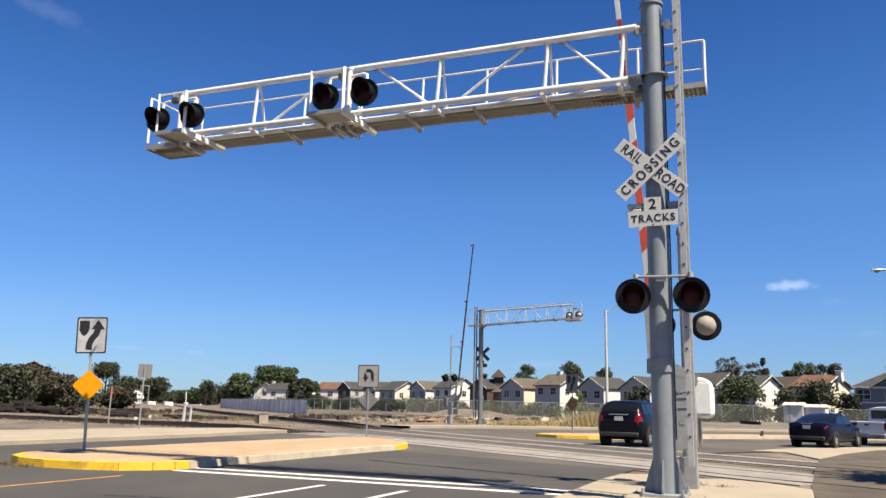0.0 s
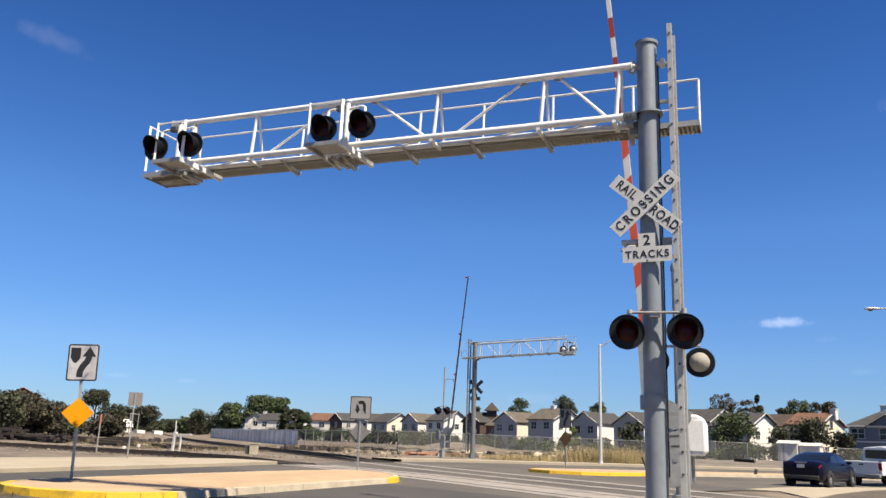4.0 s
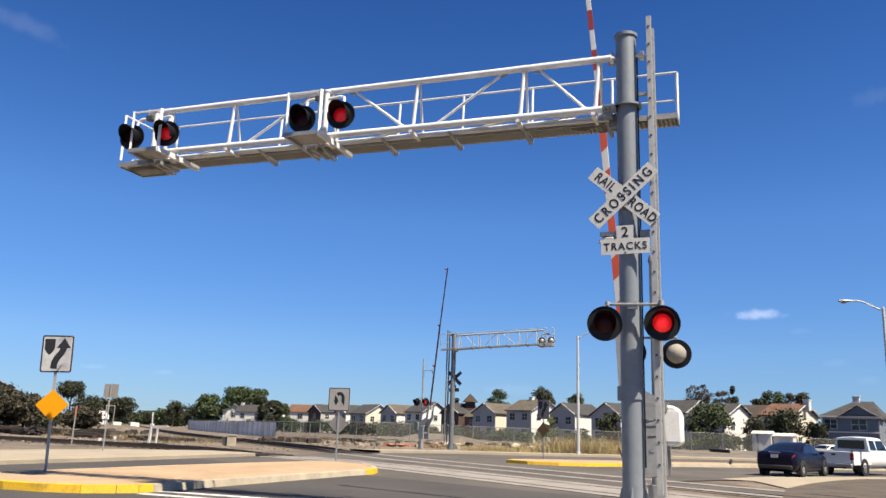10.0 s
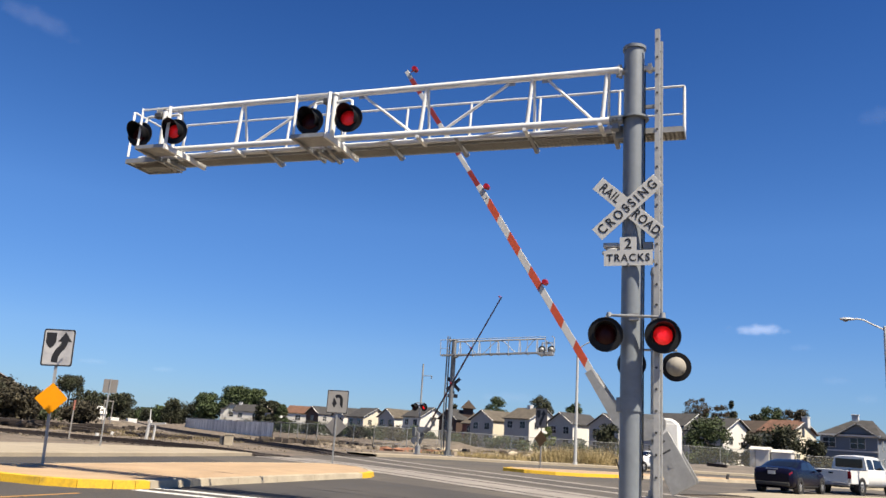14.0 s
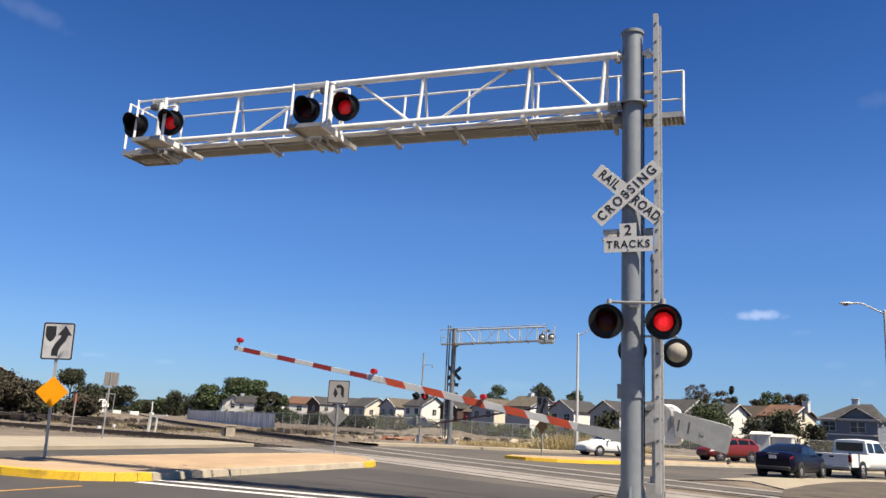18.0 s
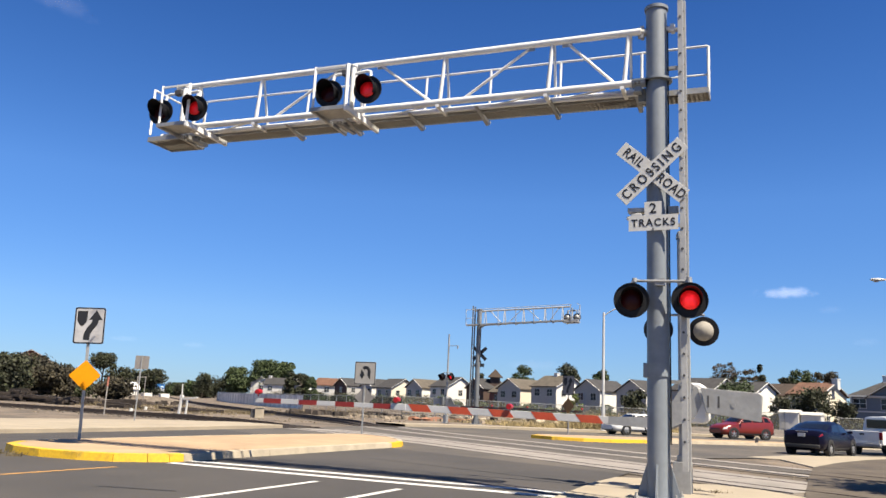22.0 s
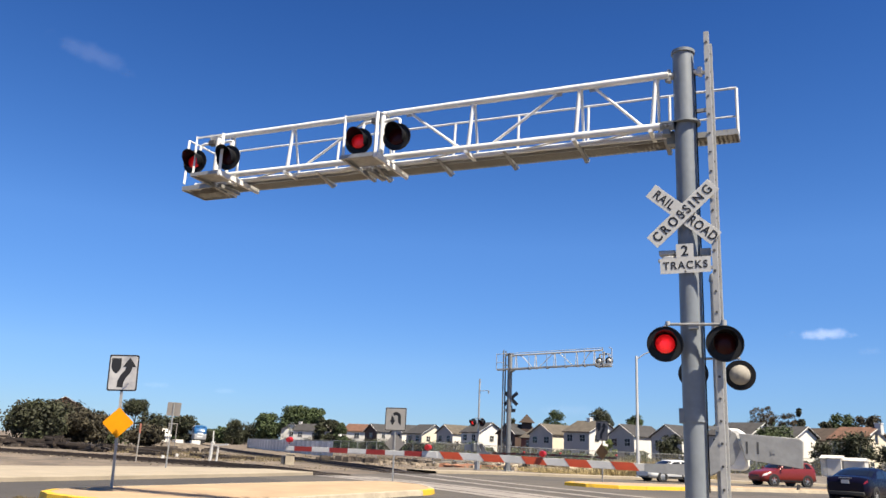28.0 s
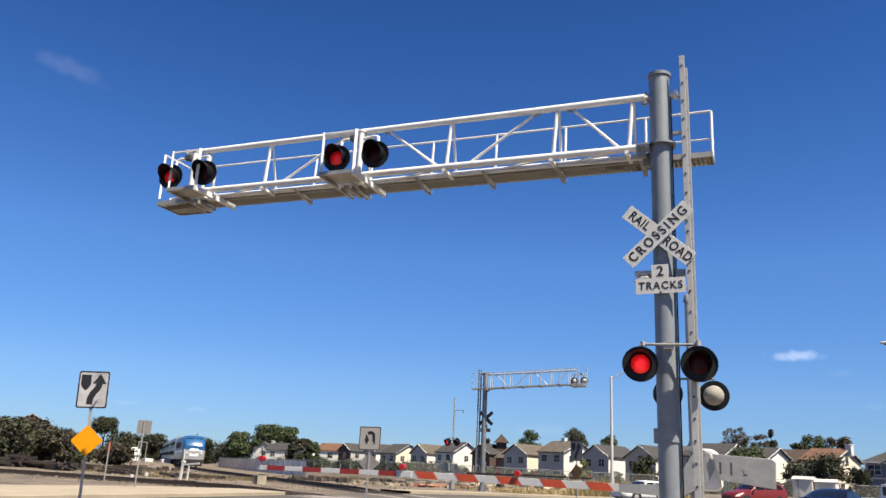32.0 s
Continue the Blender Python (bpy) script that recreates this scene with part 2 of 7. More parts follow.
# ---- building helpers ----
class Shape:
    """Collects the faces of one mesh."""

    def __init__(self):
        self.v, self.f = [], []

    def add(self, verts, faces):
        k = len(self.v)
        self.v += [tuple(p) for p in verts]
        self.f += [tuple(i + k for i in q) for q in faces]
        return self

    def box(self, c, s, m=None):
        x, y, z = (a / 2 for a in s)
        pts = [Vector((sx * x, sy * y, sz * z)) for sz in (-1, 1) for sy in (-1, 1) for sx in (-1, 1)]
        if m is not None:
            pts = [m @ p for p in pts]
        c = Vector(c)
        return self.add([p + c for p in pts], [(0, 2, 3, 1), (4, 5, 7, 6), (0, 1, 5, 4), (2, 6, 7, 3), (0, 4, 6, 2), (1, 3, 7, 5)])

    def tube(self, p0, p1, r, r1=None, seg=12, cap=True):
        p0, p1 = Vector(p0), Vector(p1)
        r1 = r if r1 is None else r1
        d = (p1 - p0).normalized()
        a = d.orthogonal().normalized()
        b = d.cross(a)
        ring = [(math.cos(2 * math.pi * i / seg), math.sin(2 * math.pi * i / seg)) for i in range(seg)]
        pts = [p0 + (a * c + b * s) * r for c, s in ring] + [p1 + (a * c + b * s) * r1 for c, s in ring]
        fs = [(i, (i + 1) % seg, seg + (i + 1) % seg, seg + i) for i in range(seg)]
        if cap:
            fs += [tuple(range(seg))[::-1], tuple(range(seg, 2 * seg))]
        return self.add(pts, fs)

    def bar(self, p0, p1, w, h, up=(0, 0, 1)):
        """A rectangular bar from p0 to p1."""
        p0, p1 = Vector(p0), Vector(p1)
        d = (p1 - p0).normalized()
        s = d.cross(Vector(up))
        s = s.normalized() if s.length > 1e-4 else d.orthogonal().normalized()
        u = s.cross(d)
        pts = [p + s * (w / 2 * i) + u * (h / 2 * j) for p in (p0, p1) for i, j in ((-1, -1), (1, -1), (1, 1), (-1, 1))]
        return self.add(pts, [(0, 1, 2, 3), (7, 6, 5, 4), (0, 4, 5, 1), (1, 5, 6, 2), (2, 6, 7, 3), (3, 7, 4, 0)])

    def lathe(self, o, axis, profile, seg=20):
        """A body turned round axis from o: profile rows of (along, radius)."""
        o, d = Vector(o), Vector(axis).normalized()
        a = d.orthogonal().normalized()
        b = d.cross(a)
        pts, fs = [], []
        for h, r in profile:
            pts += [o + d * h + (a * math.cos(2 * math.pi * i / seg) + b * math.sin(2 * math.pi * i / seg)) * max(r, 1e-4) for i in range(seg)]
        for k in range(len(profile) - 1):
            fs += [(k * seg + i, k * seg + (i + 1) % seg, (k + 1) * seg + (i + 1) % seg, (k + 1) * seg + i) for i in range(seg)]
        return self.add(pts, fs)

    def prism(self, outline, z0, z1, m=None):
        """An outline in x and y raised from z0 to z1."""
        n = len(outline)
        pts = [Vector((x, y, z)) for z in (z0, z1) for x, y in outline]
        if m is not None:
            pts = [m @ p for p in pts]
        return self.add(pts, [tuple(range(n))[::-1], tuple(range(n, 2 * n))] + [(i, (i + 1) % n, n + (i + 1) % n, n + i) for i in range(n)])

    def sheet(self, rows):
        """Rows of points of equal count joined to a surface."""
        n = len(rows[0])
        return self.add([p for r in rows for p in r], [(k * n + i, k * n + i + 1, (k + 1) * n + i + 1, (k + 1) * n + i) for k in range(len(rows) - 1) for i in range(n - 1)])

    def mesh(self, name, smooth=None):
        me = bpy.data.meshes.new(name)
        me.from_pydata(self.v, [], self.f)
        me.update()
        bm = bmesh.new()
        bm.from_mesh(me)
        bmesh.ops.recalc_face_normals(bm, faces=bm.faces)
        bm.to_mesh(me)
        bm.free()
        if smooth:
            me.shade_smooth()
            me.set_sharp_from_angle(angle=radians(smooth))
        return me


def part(name, shape, material, parent=None, label="", smooth=35, bevel=0.0):
    ob = new(name, shape.mesh(name, smooth))
    ob.data.materials.append(material)
    if parent is not None:
        ob.parent = parent
    if label:
        ob["label"] = label
    if bevel:
        mod = ob.modifiers.new("bevel", "BEVEL")
        mod.width, mod.segments, mod.limit_method = bevel, 2, "ANGLE"
    return ob


def thing(name, m, label, category, group="", kind=""):
    ob = new(name)
    ob.matrix_world = m
    ob.empty_display_size = 0.2
    return tagged(ob, label, category, group, kind)


def letters(text, size, material, parent, m, name="lettering", space=1.0, sx=1.0):
    c = bpy.data.curves.new(name, "FONT")
    c.body, c.size, c.align_x, c.align_y, c.extrude, c.space_character, c.offset = text, size, "CENTER", "CENTER", 0.002, space, size * 0.016
    tmp = bpy.data.objects.new(name, c)
    me = bpy.data.meshes.new_from_object(tmp)
    bpy.data.objects.remove(tmp)
    me.transform(m @ Matrix.Diagonal((sx, 1, 1, 1)))
    ob = new(name, me)
    ob.data.materials.clear()
    ob.data.materials.append(material)
    ob.parent = parent
    return ob


def curve_points(ctrl, step=2.0):
    """A smooth line through control points in plan, sampled about every step metres."""
    out = []
    for i in range(len(ctrl) - 1):
        p1, p2 = Vector(ctrl[i]), Vector(ctrl[i + 1])
        p0 = Vector(ctrl[i - 1]) if i else p1 * 2 - p2
        p3 = Vector(ctrl[i + 2]) if i + 2 < len(ctrl) else p2 * 2 - p1
        n = max(2, int((p2 - p1).length / step))
        for k in range(n):
            u = k / n
            out.append(0.5 * ((2 * p1) + (p2 - p0) * u + (2 * p0 - 5 * p1 + 4 * p2 - p3) * u * u + (3 * p1 - p0 - 3 * p2 + p3) * u ** 3))
    out.append(Vector(ctrl[-1]))
    return out


def sideways(pts, d):
    """The line moved d metres to its left."""
    out = []
    for i, p in enumerate(pts):
        t = (pts[min(i + 1, len(pts) - 1)] - pts[max(i - 1, 0)]).normalized()
        out.append(p + Vector((-t.y, t.x)) * d)
    return out


def ribbon(shape, left, right, z):
    return shape.sheet([[(a.x, a.y, z), (b.x, b.y, z)] for a, b in zip(left, right)])


# ---- the ground and the roads ----
sh = Shape()
R = 4500.0
rings = [0, 30, 60, 90, 130, 200, 320, 600, 1200, 2500, R]
rows = []
for r in rings[1:]:
    row = []
    for i in range(49):
        a = 2 * math.pi * i / 48
        x, y = -12 + r * math.cos(a), 35 + r * math.sin(a)
        row.append((x, y, -0.03 if r < 100 else -0.03 - 0.10 * noise.noise(Vector((x * 0.01, y * 0.01, 0)))))
    rows.append(row)
sh.sheet(rows)
sh.add([(-12, 35, -0.03)] + rows[0], [(0, i, i + 1) for i in range(1, 49)])
ground = tagged(part("ground", sh, DIRT), "dry tan dirt ground reaching the horizon", "ground", kind="structure")

# the near road, and its bend to the right past the rails
EDGE_R = [(-1.6, -60), (-1.6, -20), (-1.6, 4), (-1.55, 12), (-0.6, 16.2), (1.6, 19.2), (6.5, 23.2), (14, 29.5), (30, 41), (60, 60)]
EDGE_L = [(-17.6, -60), (-17.6, -20), (-17.8, 4), (-18.3, 15), (-19.0, 26), (-17.2, 33.5), (-12.2, 38.5), (-6, 45), (8, 57), (40, 80)]


def samples(ctrl, n):
    pts = curve_points(ctrl, 0.5)
    run = [0.0]
    for a, b in zip(pts, pts[1:]):
        run.append(run[-1] + (b - a).length)
    out, k = [], 0
    for i in range(n):
        s = run[-1] * i / (n - 1)
        while k < len(run) - 2 and run[k + 1] < s:
            k += 1
        u = (s - run[k]) / max(1e-6, run[k + 1] - run[k])
        out.append(pts[k].lerp(pts[k + 1], min(1, u)))
    return out


er, el = samples(EDGE_R, 90), samples(EDGE_L, 90)
cut = next(i for i, p in enumerate(er) if p.y > 5.0)
sh = Shape()
sh.sheet([[tuple((*a.lerp(b, k / 6), 0.0)) for k in range(7)] for a, b in zip(el[:cut + 1], er[:cut + 1])])
road = tagged(part("road", sh, ASPHALT), "grey asphalt road leading up to the level crossing", "road", kind="structure")
sh = Shape()
sh.sheet([[tuple((*a.lerp(b, k / 6), 0.0)) for k in range(7)] for a, b in zip(el[cut:], er[cut:])])
road_far = tagged(part("road_far", sh, ASPHALT_OLD), "worn pale asphalt road bending away past the rails", "road", kind="structure")


def slab(name, outline, z0, z1, material, label, category="pavement", bevel=0.02):
    return tagged(part(name, Shape().prism(outline, z0, z1), material, bevel=bevel), label, category, kind="structure")


# near pavement apron round the mast
slab("pavement", [(-1.56, -0.7), (-1.4, -1.2), (1.92, -1.2), (1.94, 3.55), (1.2, 4.5), (0.45, 4.85), (-0.2, 4.6), (-1.1, 5.05), (-1.55, 4.85), (-1.64, 3.2)], -0.1, 0.035, CONCRETE, "pale concrete pavement apron round the signal mast", bevel=0.012)
slab("pavement_near", [(-1.58, -60), (1.92, -60), (1.92, -1.22), (-1.4, -1.22), (-1.58, -1.6)], -0.1, 0.035, CONCRETE, "pale concrete pavement beside the road", bevel=0.012)
slab("pavement_left", [(-17.9, -60), (-17.9, 3), (-18.3, 12), (-18.8, 18.6), (-21.5, 19.0), (-23.6, 15), (-24.2, 8), (-24.4, -60)], -0.1, 0.12, CONCRETE, "pale concrete pavement on the other side of the road")
# pale apron at the corner past the rails
slab("pavement_corner", [(0.4, 18.9), (1.5, 18.6), (2.5, 14.5), (3.2, 18.4), (3.85, 20.8), (4.6, 22.9), (5.6, 25.2), (6.9, 27.0), (9.3, 29.0), (15, 32.5), (13.6, 34.2), (7.0, 29.2), (3.6, 25.2), (1.9, 22.9)], -0.05, 0.012, CONCRETE, "pale concrete driveway at the road's inner corner", bevel=0.005)

# dirt blown over the rails' end beside the pavement
vr = random.Random(4)
edge = [(1.97, -1.0), (2.02, 1.0), (2.0, 3.3), (1.9, 5.2), (2.0, 7.0), (2.1, 9.0), (2.3, 11.5), (2.45, 14.2), (3.15, 18.2), (3.8, 20.7), (4.6, 22.8), (5.6, 25.1), (6.9, 26.8), (9.3, 28.8), (14, 32.0)]
edge = [(x + vr.uniform(-0.10, 0.10), y + vr.uniform(-0.2, 0.2)) for x, y in edge]
tagged(part("dirt_verge", Shape().prism(edge + [(22, 24), (24, 4), (15, -6), (4, -8)], -0.03, 0.022), VERGE, smooth=None), "brown gravelly dirt beside the pavement apron", "ground", kind="structure")

# far pavement along the outer edge
el_far = [p for p in el if p.y > 29 and p.x < 40]
sh = Shape()
ins, outs = sideways(el_far, 0.0), sideways(el_far, 2.4)
sh.sheet([[(a.x, a.y, -0.05), (a.x, a.y, 0.14), (b.x, b.y, 0.14), (b.x, b.y, -0.05)] for a, b in zip(ins, outs)])
tagged(part("pavement_far", sh, CONCRETE), "pale concrete pavement along the far edge of the road", "pavement", kind="structure")


# ---- rails ----
TRACK_A = [(120, -77.5), (60, -35.5), (30, -14), (10, 0.45), (1.6, 6.5), (-5, 11.2), (-10.5, 15.2), (-17, 18.9), (-24, 21.4), (-32, 22.7), (-45, 23.8), (-80, 25), (-200, 27)]
TRACK_B = [(120, -73), (60, -30.2), (30, -8.4), (6, 8.9), (-3.5, 15.6), (-14.2, 23.6), (-28, 36.0), (-50, 55.5), (-76.6, 81.3), (-108.9, 115), (-165, 175), (-254, 271), (-500, 535), (-900, 965)]


def track(name, ctrl, label):
    line = curve_points(ctrl, 2.0)
    tr = thing(name, Matrix(), label, "railway track", kind="structure")
    bed = Shape()
    ribbon(bed, sideways(line, 1.7), sideways(line, -1.7), -0.012)
    part("ballast", bed, BALLAST, tr)
    for side in (0.7525, -0.7525):
        mid = sideways(line, side)
        sh = Shape()
        a, b = sideways(mid, 0.037), sideways(mid, -0.037)
        c, d = sideways(mid, 0.07), sideways(mid, -0.07)
        up = [0.012 if -18.6 < p.x < 2.4 else (0.032 if p.x > 0 else 0.16) for p in mid]
        for k, p in enumerate(mid):
            if -26 < p.x < -18.5 and not -18.6 < p.x < 2.4:
                up[k] = 0.012 + 0.148 * min(1, (abs(p.x + 8.1) - 10.5) / 4)
        sh.sheet([[(c[i].x, c[i].y, -0.02), (a[i].x, a[i].y, up[i] - 0.04), (a[i].x, a[i].y, up[i]), (b[i].x, b[i].y, up[i]), (b[i].x, b[i].y, up[i] - 0.04), (d[i].x, d[i].y, -0.02)] for i in range(len(mid))])
        part("rail", sh, RUST, tr)
    return tr, line


track_a, line_a = track("track_a", TRACK_A, "rusty single railway track curving off over dry ballast")
track_b, line_b = track("track_b", TRACK_B, "rusty main railway track running straight into the distance")


# ---- median island ----
def island(name, outline, label, yellow, h=0.15, kerb=0.18):
    """A raised kerbed island: kerb stones one by one round a filled top; yellow(x, y) tells which are painted."""
    isl = thing(name, Matrix(), label, "traffic island", kind="structure")
    n = len(outline)
    pts = [Vector(p) for p in outline]
    inner = []
    for i, p in enumerate(pts):
        t = (pts[(i + 1) % n] - pts[i - 1]).normalized()
        q = p + Vector((-t.y, t.x)) * kerb
        inner.append(q)
    top = Shape()
    top.add([(p.x, p.y, h - 0.012) for p in inner] + [(p.x, p.y, -0.05) for p in inner], [tuple(range(n))])
    part("fill", top, PAVER, isl, smooth=None)
    for i in range(n):
        j = (i + 1) % n
        a, b, c, d = pts[i], pts[j], inner[j], inner[i]
        g = 0.006 / max(0.05, (b - a).length)
        a, b = a.lerp(b, g), b.lerp(a, g)
        d, c = d.lerp(c, g), c.lerp(d, g)
        ai, bi = a.lerp(d, 0.14), b.lerp(c, 0.14)
        s = Shape().add([(a.x, a.y, -0.05), (b.x, b.y, -0.05), (c.x, c.y, -0.05), (d.x, d.y, -0.05), (ai.x, ai.y, h - 0.01), (bi.x, bi.y, h - 0.01), (c.x, c.y, h), (d.x, d.y, h)],
                        [(0, 3, 2, 1), (4, 5, 6, 7), (0, 1, 5, 4), (1, 2, 6, 5), (2, 3, 7, 6), (3, 0, 4, 7)])
        m = (a + b) / 2
        part("kerb_stone", s, YELLOW if yellow(m.x, m.y) else CURB, isl, smooth=None)
    return isl


# right side going up, round the nose, back down the left side (counter-clockwise)
near_outline = [(-9.05, y) for y in (0.75, 2.0, 3.6, 5.2, 7.0, 8.8)] + [(-9.0, 9.7), (-9.02, 10.3), (-9.3, 11.1), (-9.9, 12.2), (-11.0, 13.6), (-12.2, 14.2), (-12.85, 13.8)] \
    + [(-13.2, 12), (-13.5, 9.5), (-13.6, 7), (-13.6, 4.5), (-13.65, 2.6), (-13.62, 1.5), (-13.4, 0.6), (-12.9, -0.1), (-12.2, -0.5), (-11.3, -0.68), (-10.4, -0.62), (-9.75, -0.38), (-9.32, 0.05), (-9.1, 0.4)]
island("median_near", near_outline, "raised traffic island with yellow kerb ends and tan fill", lambda x, y: y < 0.95 or (y > 9.7 and x > -9.5))
far_outline = [(-8.0, 23.9), (-6.6, 24.0), (-5.5, 24.7), (-4.0, 27.2), (-1.9, 30.6), (1.5, 34.4), (6, 38.3), (14, 44.6), (28, 54.5), (26.8, 56.4), (12.6, 46.8), (4.4, 40.6), (-0.4, 36.4), (-4.2, 32.4), (-7.6, 28.6), (-9.4, 26.4), (-9.2, 24.6)]
island("median_far", far_outline, "raised traffic island with a yellow kerb nose past the rails", lambda x, y: x < -4.4 and y < 27.5)

# ---- road paint ----
markings = thing("road_markings", Matrix(), "white and orange painted lines on the asphalt", "road marking", kind="structure")


def stripe(p0, p1, w, material, name="line"):
    d = (Vector(p1) - Vector(p0)).normalized()
    s = Vector((-d.y, d.x)) * w / 2
    p0, p1 = Vector(p0), Vector(p1)
    n = max(1, int((p1 - p0).length / 1.0))
    sh = Shape()
    sh.sheet([[(*(p0.lerp(p1, k / n) + s), 0.004), (*(p0.lerp(p1, k / n) - s), 0.004)] for k in range(n + 1)])
    return part(name, sh, material, markings, smooth=None)


stripe((-9.0, 0.30), (-1.62, 0.44), 0.26, WHITE_LINE, "stop_line")
stripe((-9.1, 0.98), (-1.62, 1.12), 0.26, WHITE_LINE, "stop_line")
stripe((-5.33, -0.45), (-5.2, -12), 0.12, WHITE_LINE, "lane_line")
stripe((-3.85, -0.45), (-3.75, -8), 0.12, WHITE_LINE, "lane_line")
# thin cast shadow across the road, painted as a dark stripe
stripe((-7.5, 5.15), (-2.35, 3.35), 0.035, TAR_SHADOW, "shadow_tar_streak")
stripe((-7.0, -3.4), (-5.9, -3.1), 0.05, TAR_SHADOW, "shadow_tar_streak")
# jagged blotch at that shadow's end, painted as well
stripe((-2.9, 3.45), (-2.0, 3.25), 0.12, TAR_SHADOW, "shadow_tar_streak")
stripe((-8.95, -1.1), (-9.05, -14), 0.12, ORANGE_LINE, "edge_line")


# ---- crossing signals ----
blinkers_left, blinkers_right = [], []
high_left, high_right = [], []


def flasher(parent, m, side=None, back_paint=None):
    """A crossing light on its round black background, facing -y: visor, lens, housing and the glowing disc."""
    sh = Shape().lathe((0, 0, 0), (0, -1, 0), [(-0.012, 0.0), (-0.012, 0.252), (0.0, 0.258), (0.022, 0.256), (0.022, 0.244), (0.004, 0.238), (0.004, 0.0)], 36)
    bg = part("flasher", sh, BLACK, parent, "round black flashing light with a red lens")
    bg.matrix_basis = m
    hood = Shape()
    seg, rows_ = 24, []
    for i in range(seg + 1):
        a = radians(-35 + 250 * i / seg)
        c, s = math.cos(a), math.sin(a)
        ln = 0.05 + 0.27 * max(0.0, 0.5 + 0.5 * s) ** 0.8
        rows_.append([(0.172 * c, -0.004, 0.172 * s), (0.165 * c, -ln, 0.165 * s), (0.160 * c, -ln, 0.160 * s), (0.164 * c, -0.004, 0.164 * s)])
    hood.sheet(rows_)
    part("visor", hood, BLACK, bg)
    part("housing", Shape().lathe((0, 0, 0), (0, 1, 0), [(0.012, 0.17), (0.05, 0.17), (0.09, 0.15), (0.14, 0.10), (0.165, 0.04), (0.168, 0.0)], 28), back_paint or DARKSTEEL, bg)
    part("lens", Shape().lathe((0, 0, 0), (0, -1, 0), [(0.006, 0.152), (0.018, 0.148), (0.032, 0.11), (0.040, 0.05), (0.042, 0.0)], 28), LENS, bg)
    if side is not None:
        d = part("lamp_glow", Shape().lathe((0, 0, 0), (0, -1, 0), [(0.012, 0.142), (0.024, 0.132), (0.036, 0.09), (0.043, 0.045), (0.045, 0.0)], 28), LIT_DIM if side in "LR" else LIT, bg, "glowing red light")
        {"l": blinkers_left, "r": blinkers_right, "L": high_left, "R": high_right}[side].append(d)
    return bg


def crossbuck(parent, z, y, facing=True, paint_=None):
    """Two crossed blades with their words, and the plate below that counts the tracks."""
    paint_ = paint_ or SIGNWHITE
    for ang, off, words in ((-41.5, 0.0, (("RAIL", -0.36), ("ROAD", 0.37))), (42.7, -0.016, (("CROSSING", 0.0),))):
        m = pose(-0.05, y + off, z, 0, -ang, 0)
        b = part("crossbuck_blade", Shape().box((0, 0, 0), (1.24, 0.006, 0.235)), paint_, parent, "white sign blade with black lettering", bevel=0.002)
        b.matrix_basis = m
        part("bolt", Shape().tube((0, -0.003, 0.02), (0, -0.02, 0.02), 0.013, seg=8), DARKSTEEL, b)
        if facing:
            for w, x in words:
                letters(w, 0.195 if len(w) < 6 else 0.205, SIGNBLACK, b, pose(x, -0.0055, 0, 90, 0, 0), space=1.12 if len(w) < 6 else 1.48, sx=0.84)
    t = part("track_count_plate", Shape().prism([(-0.36, -0.12), (0.36, -0.12), (0.36, 0.115), (0.125, 0.115), (0.125, 0.32), (-0.125, 0.32), (-0.125, 0.115), (-0.36, 0.115)], -0.003, 0.003, pose(0, 0, 0, 90, 0, 0)), paint_, parent, "white plate counting the tracks")
    t.matrix_basis = pose(-0.035, y, z - 0.785, 0, -0.5, 0)
    if facing:
        letters("TRACKS", 0.158, SIGNBLACK, t, pose(0, -0.0055, -0.005, 90, 0, 0), space=1.22, sx=0.95)
        letters("2", 0.215, SIGNBLACK, t, pose(0, -0.0055, 0.21, 90, 0, 0))
        part("bolt", Shape().tube((0, -0.003, -0.10), (0, -0.02, -0.10), 0.014, seg=8), DARKSTEEL, t)


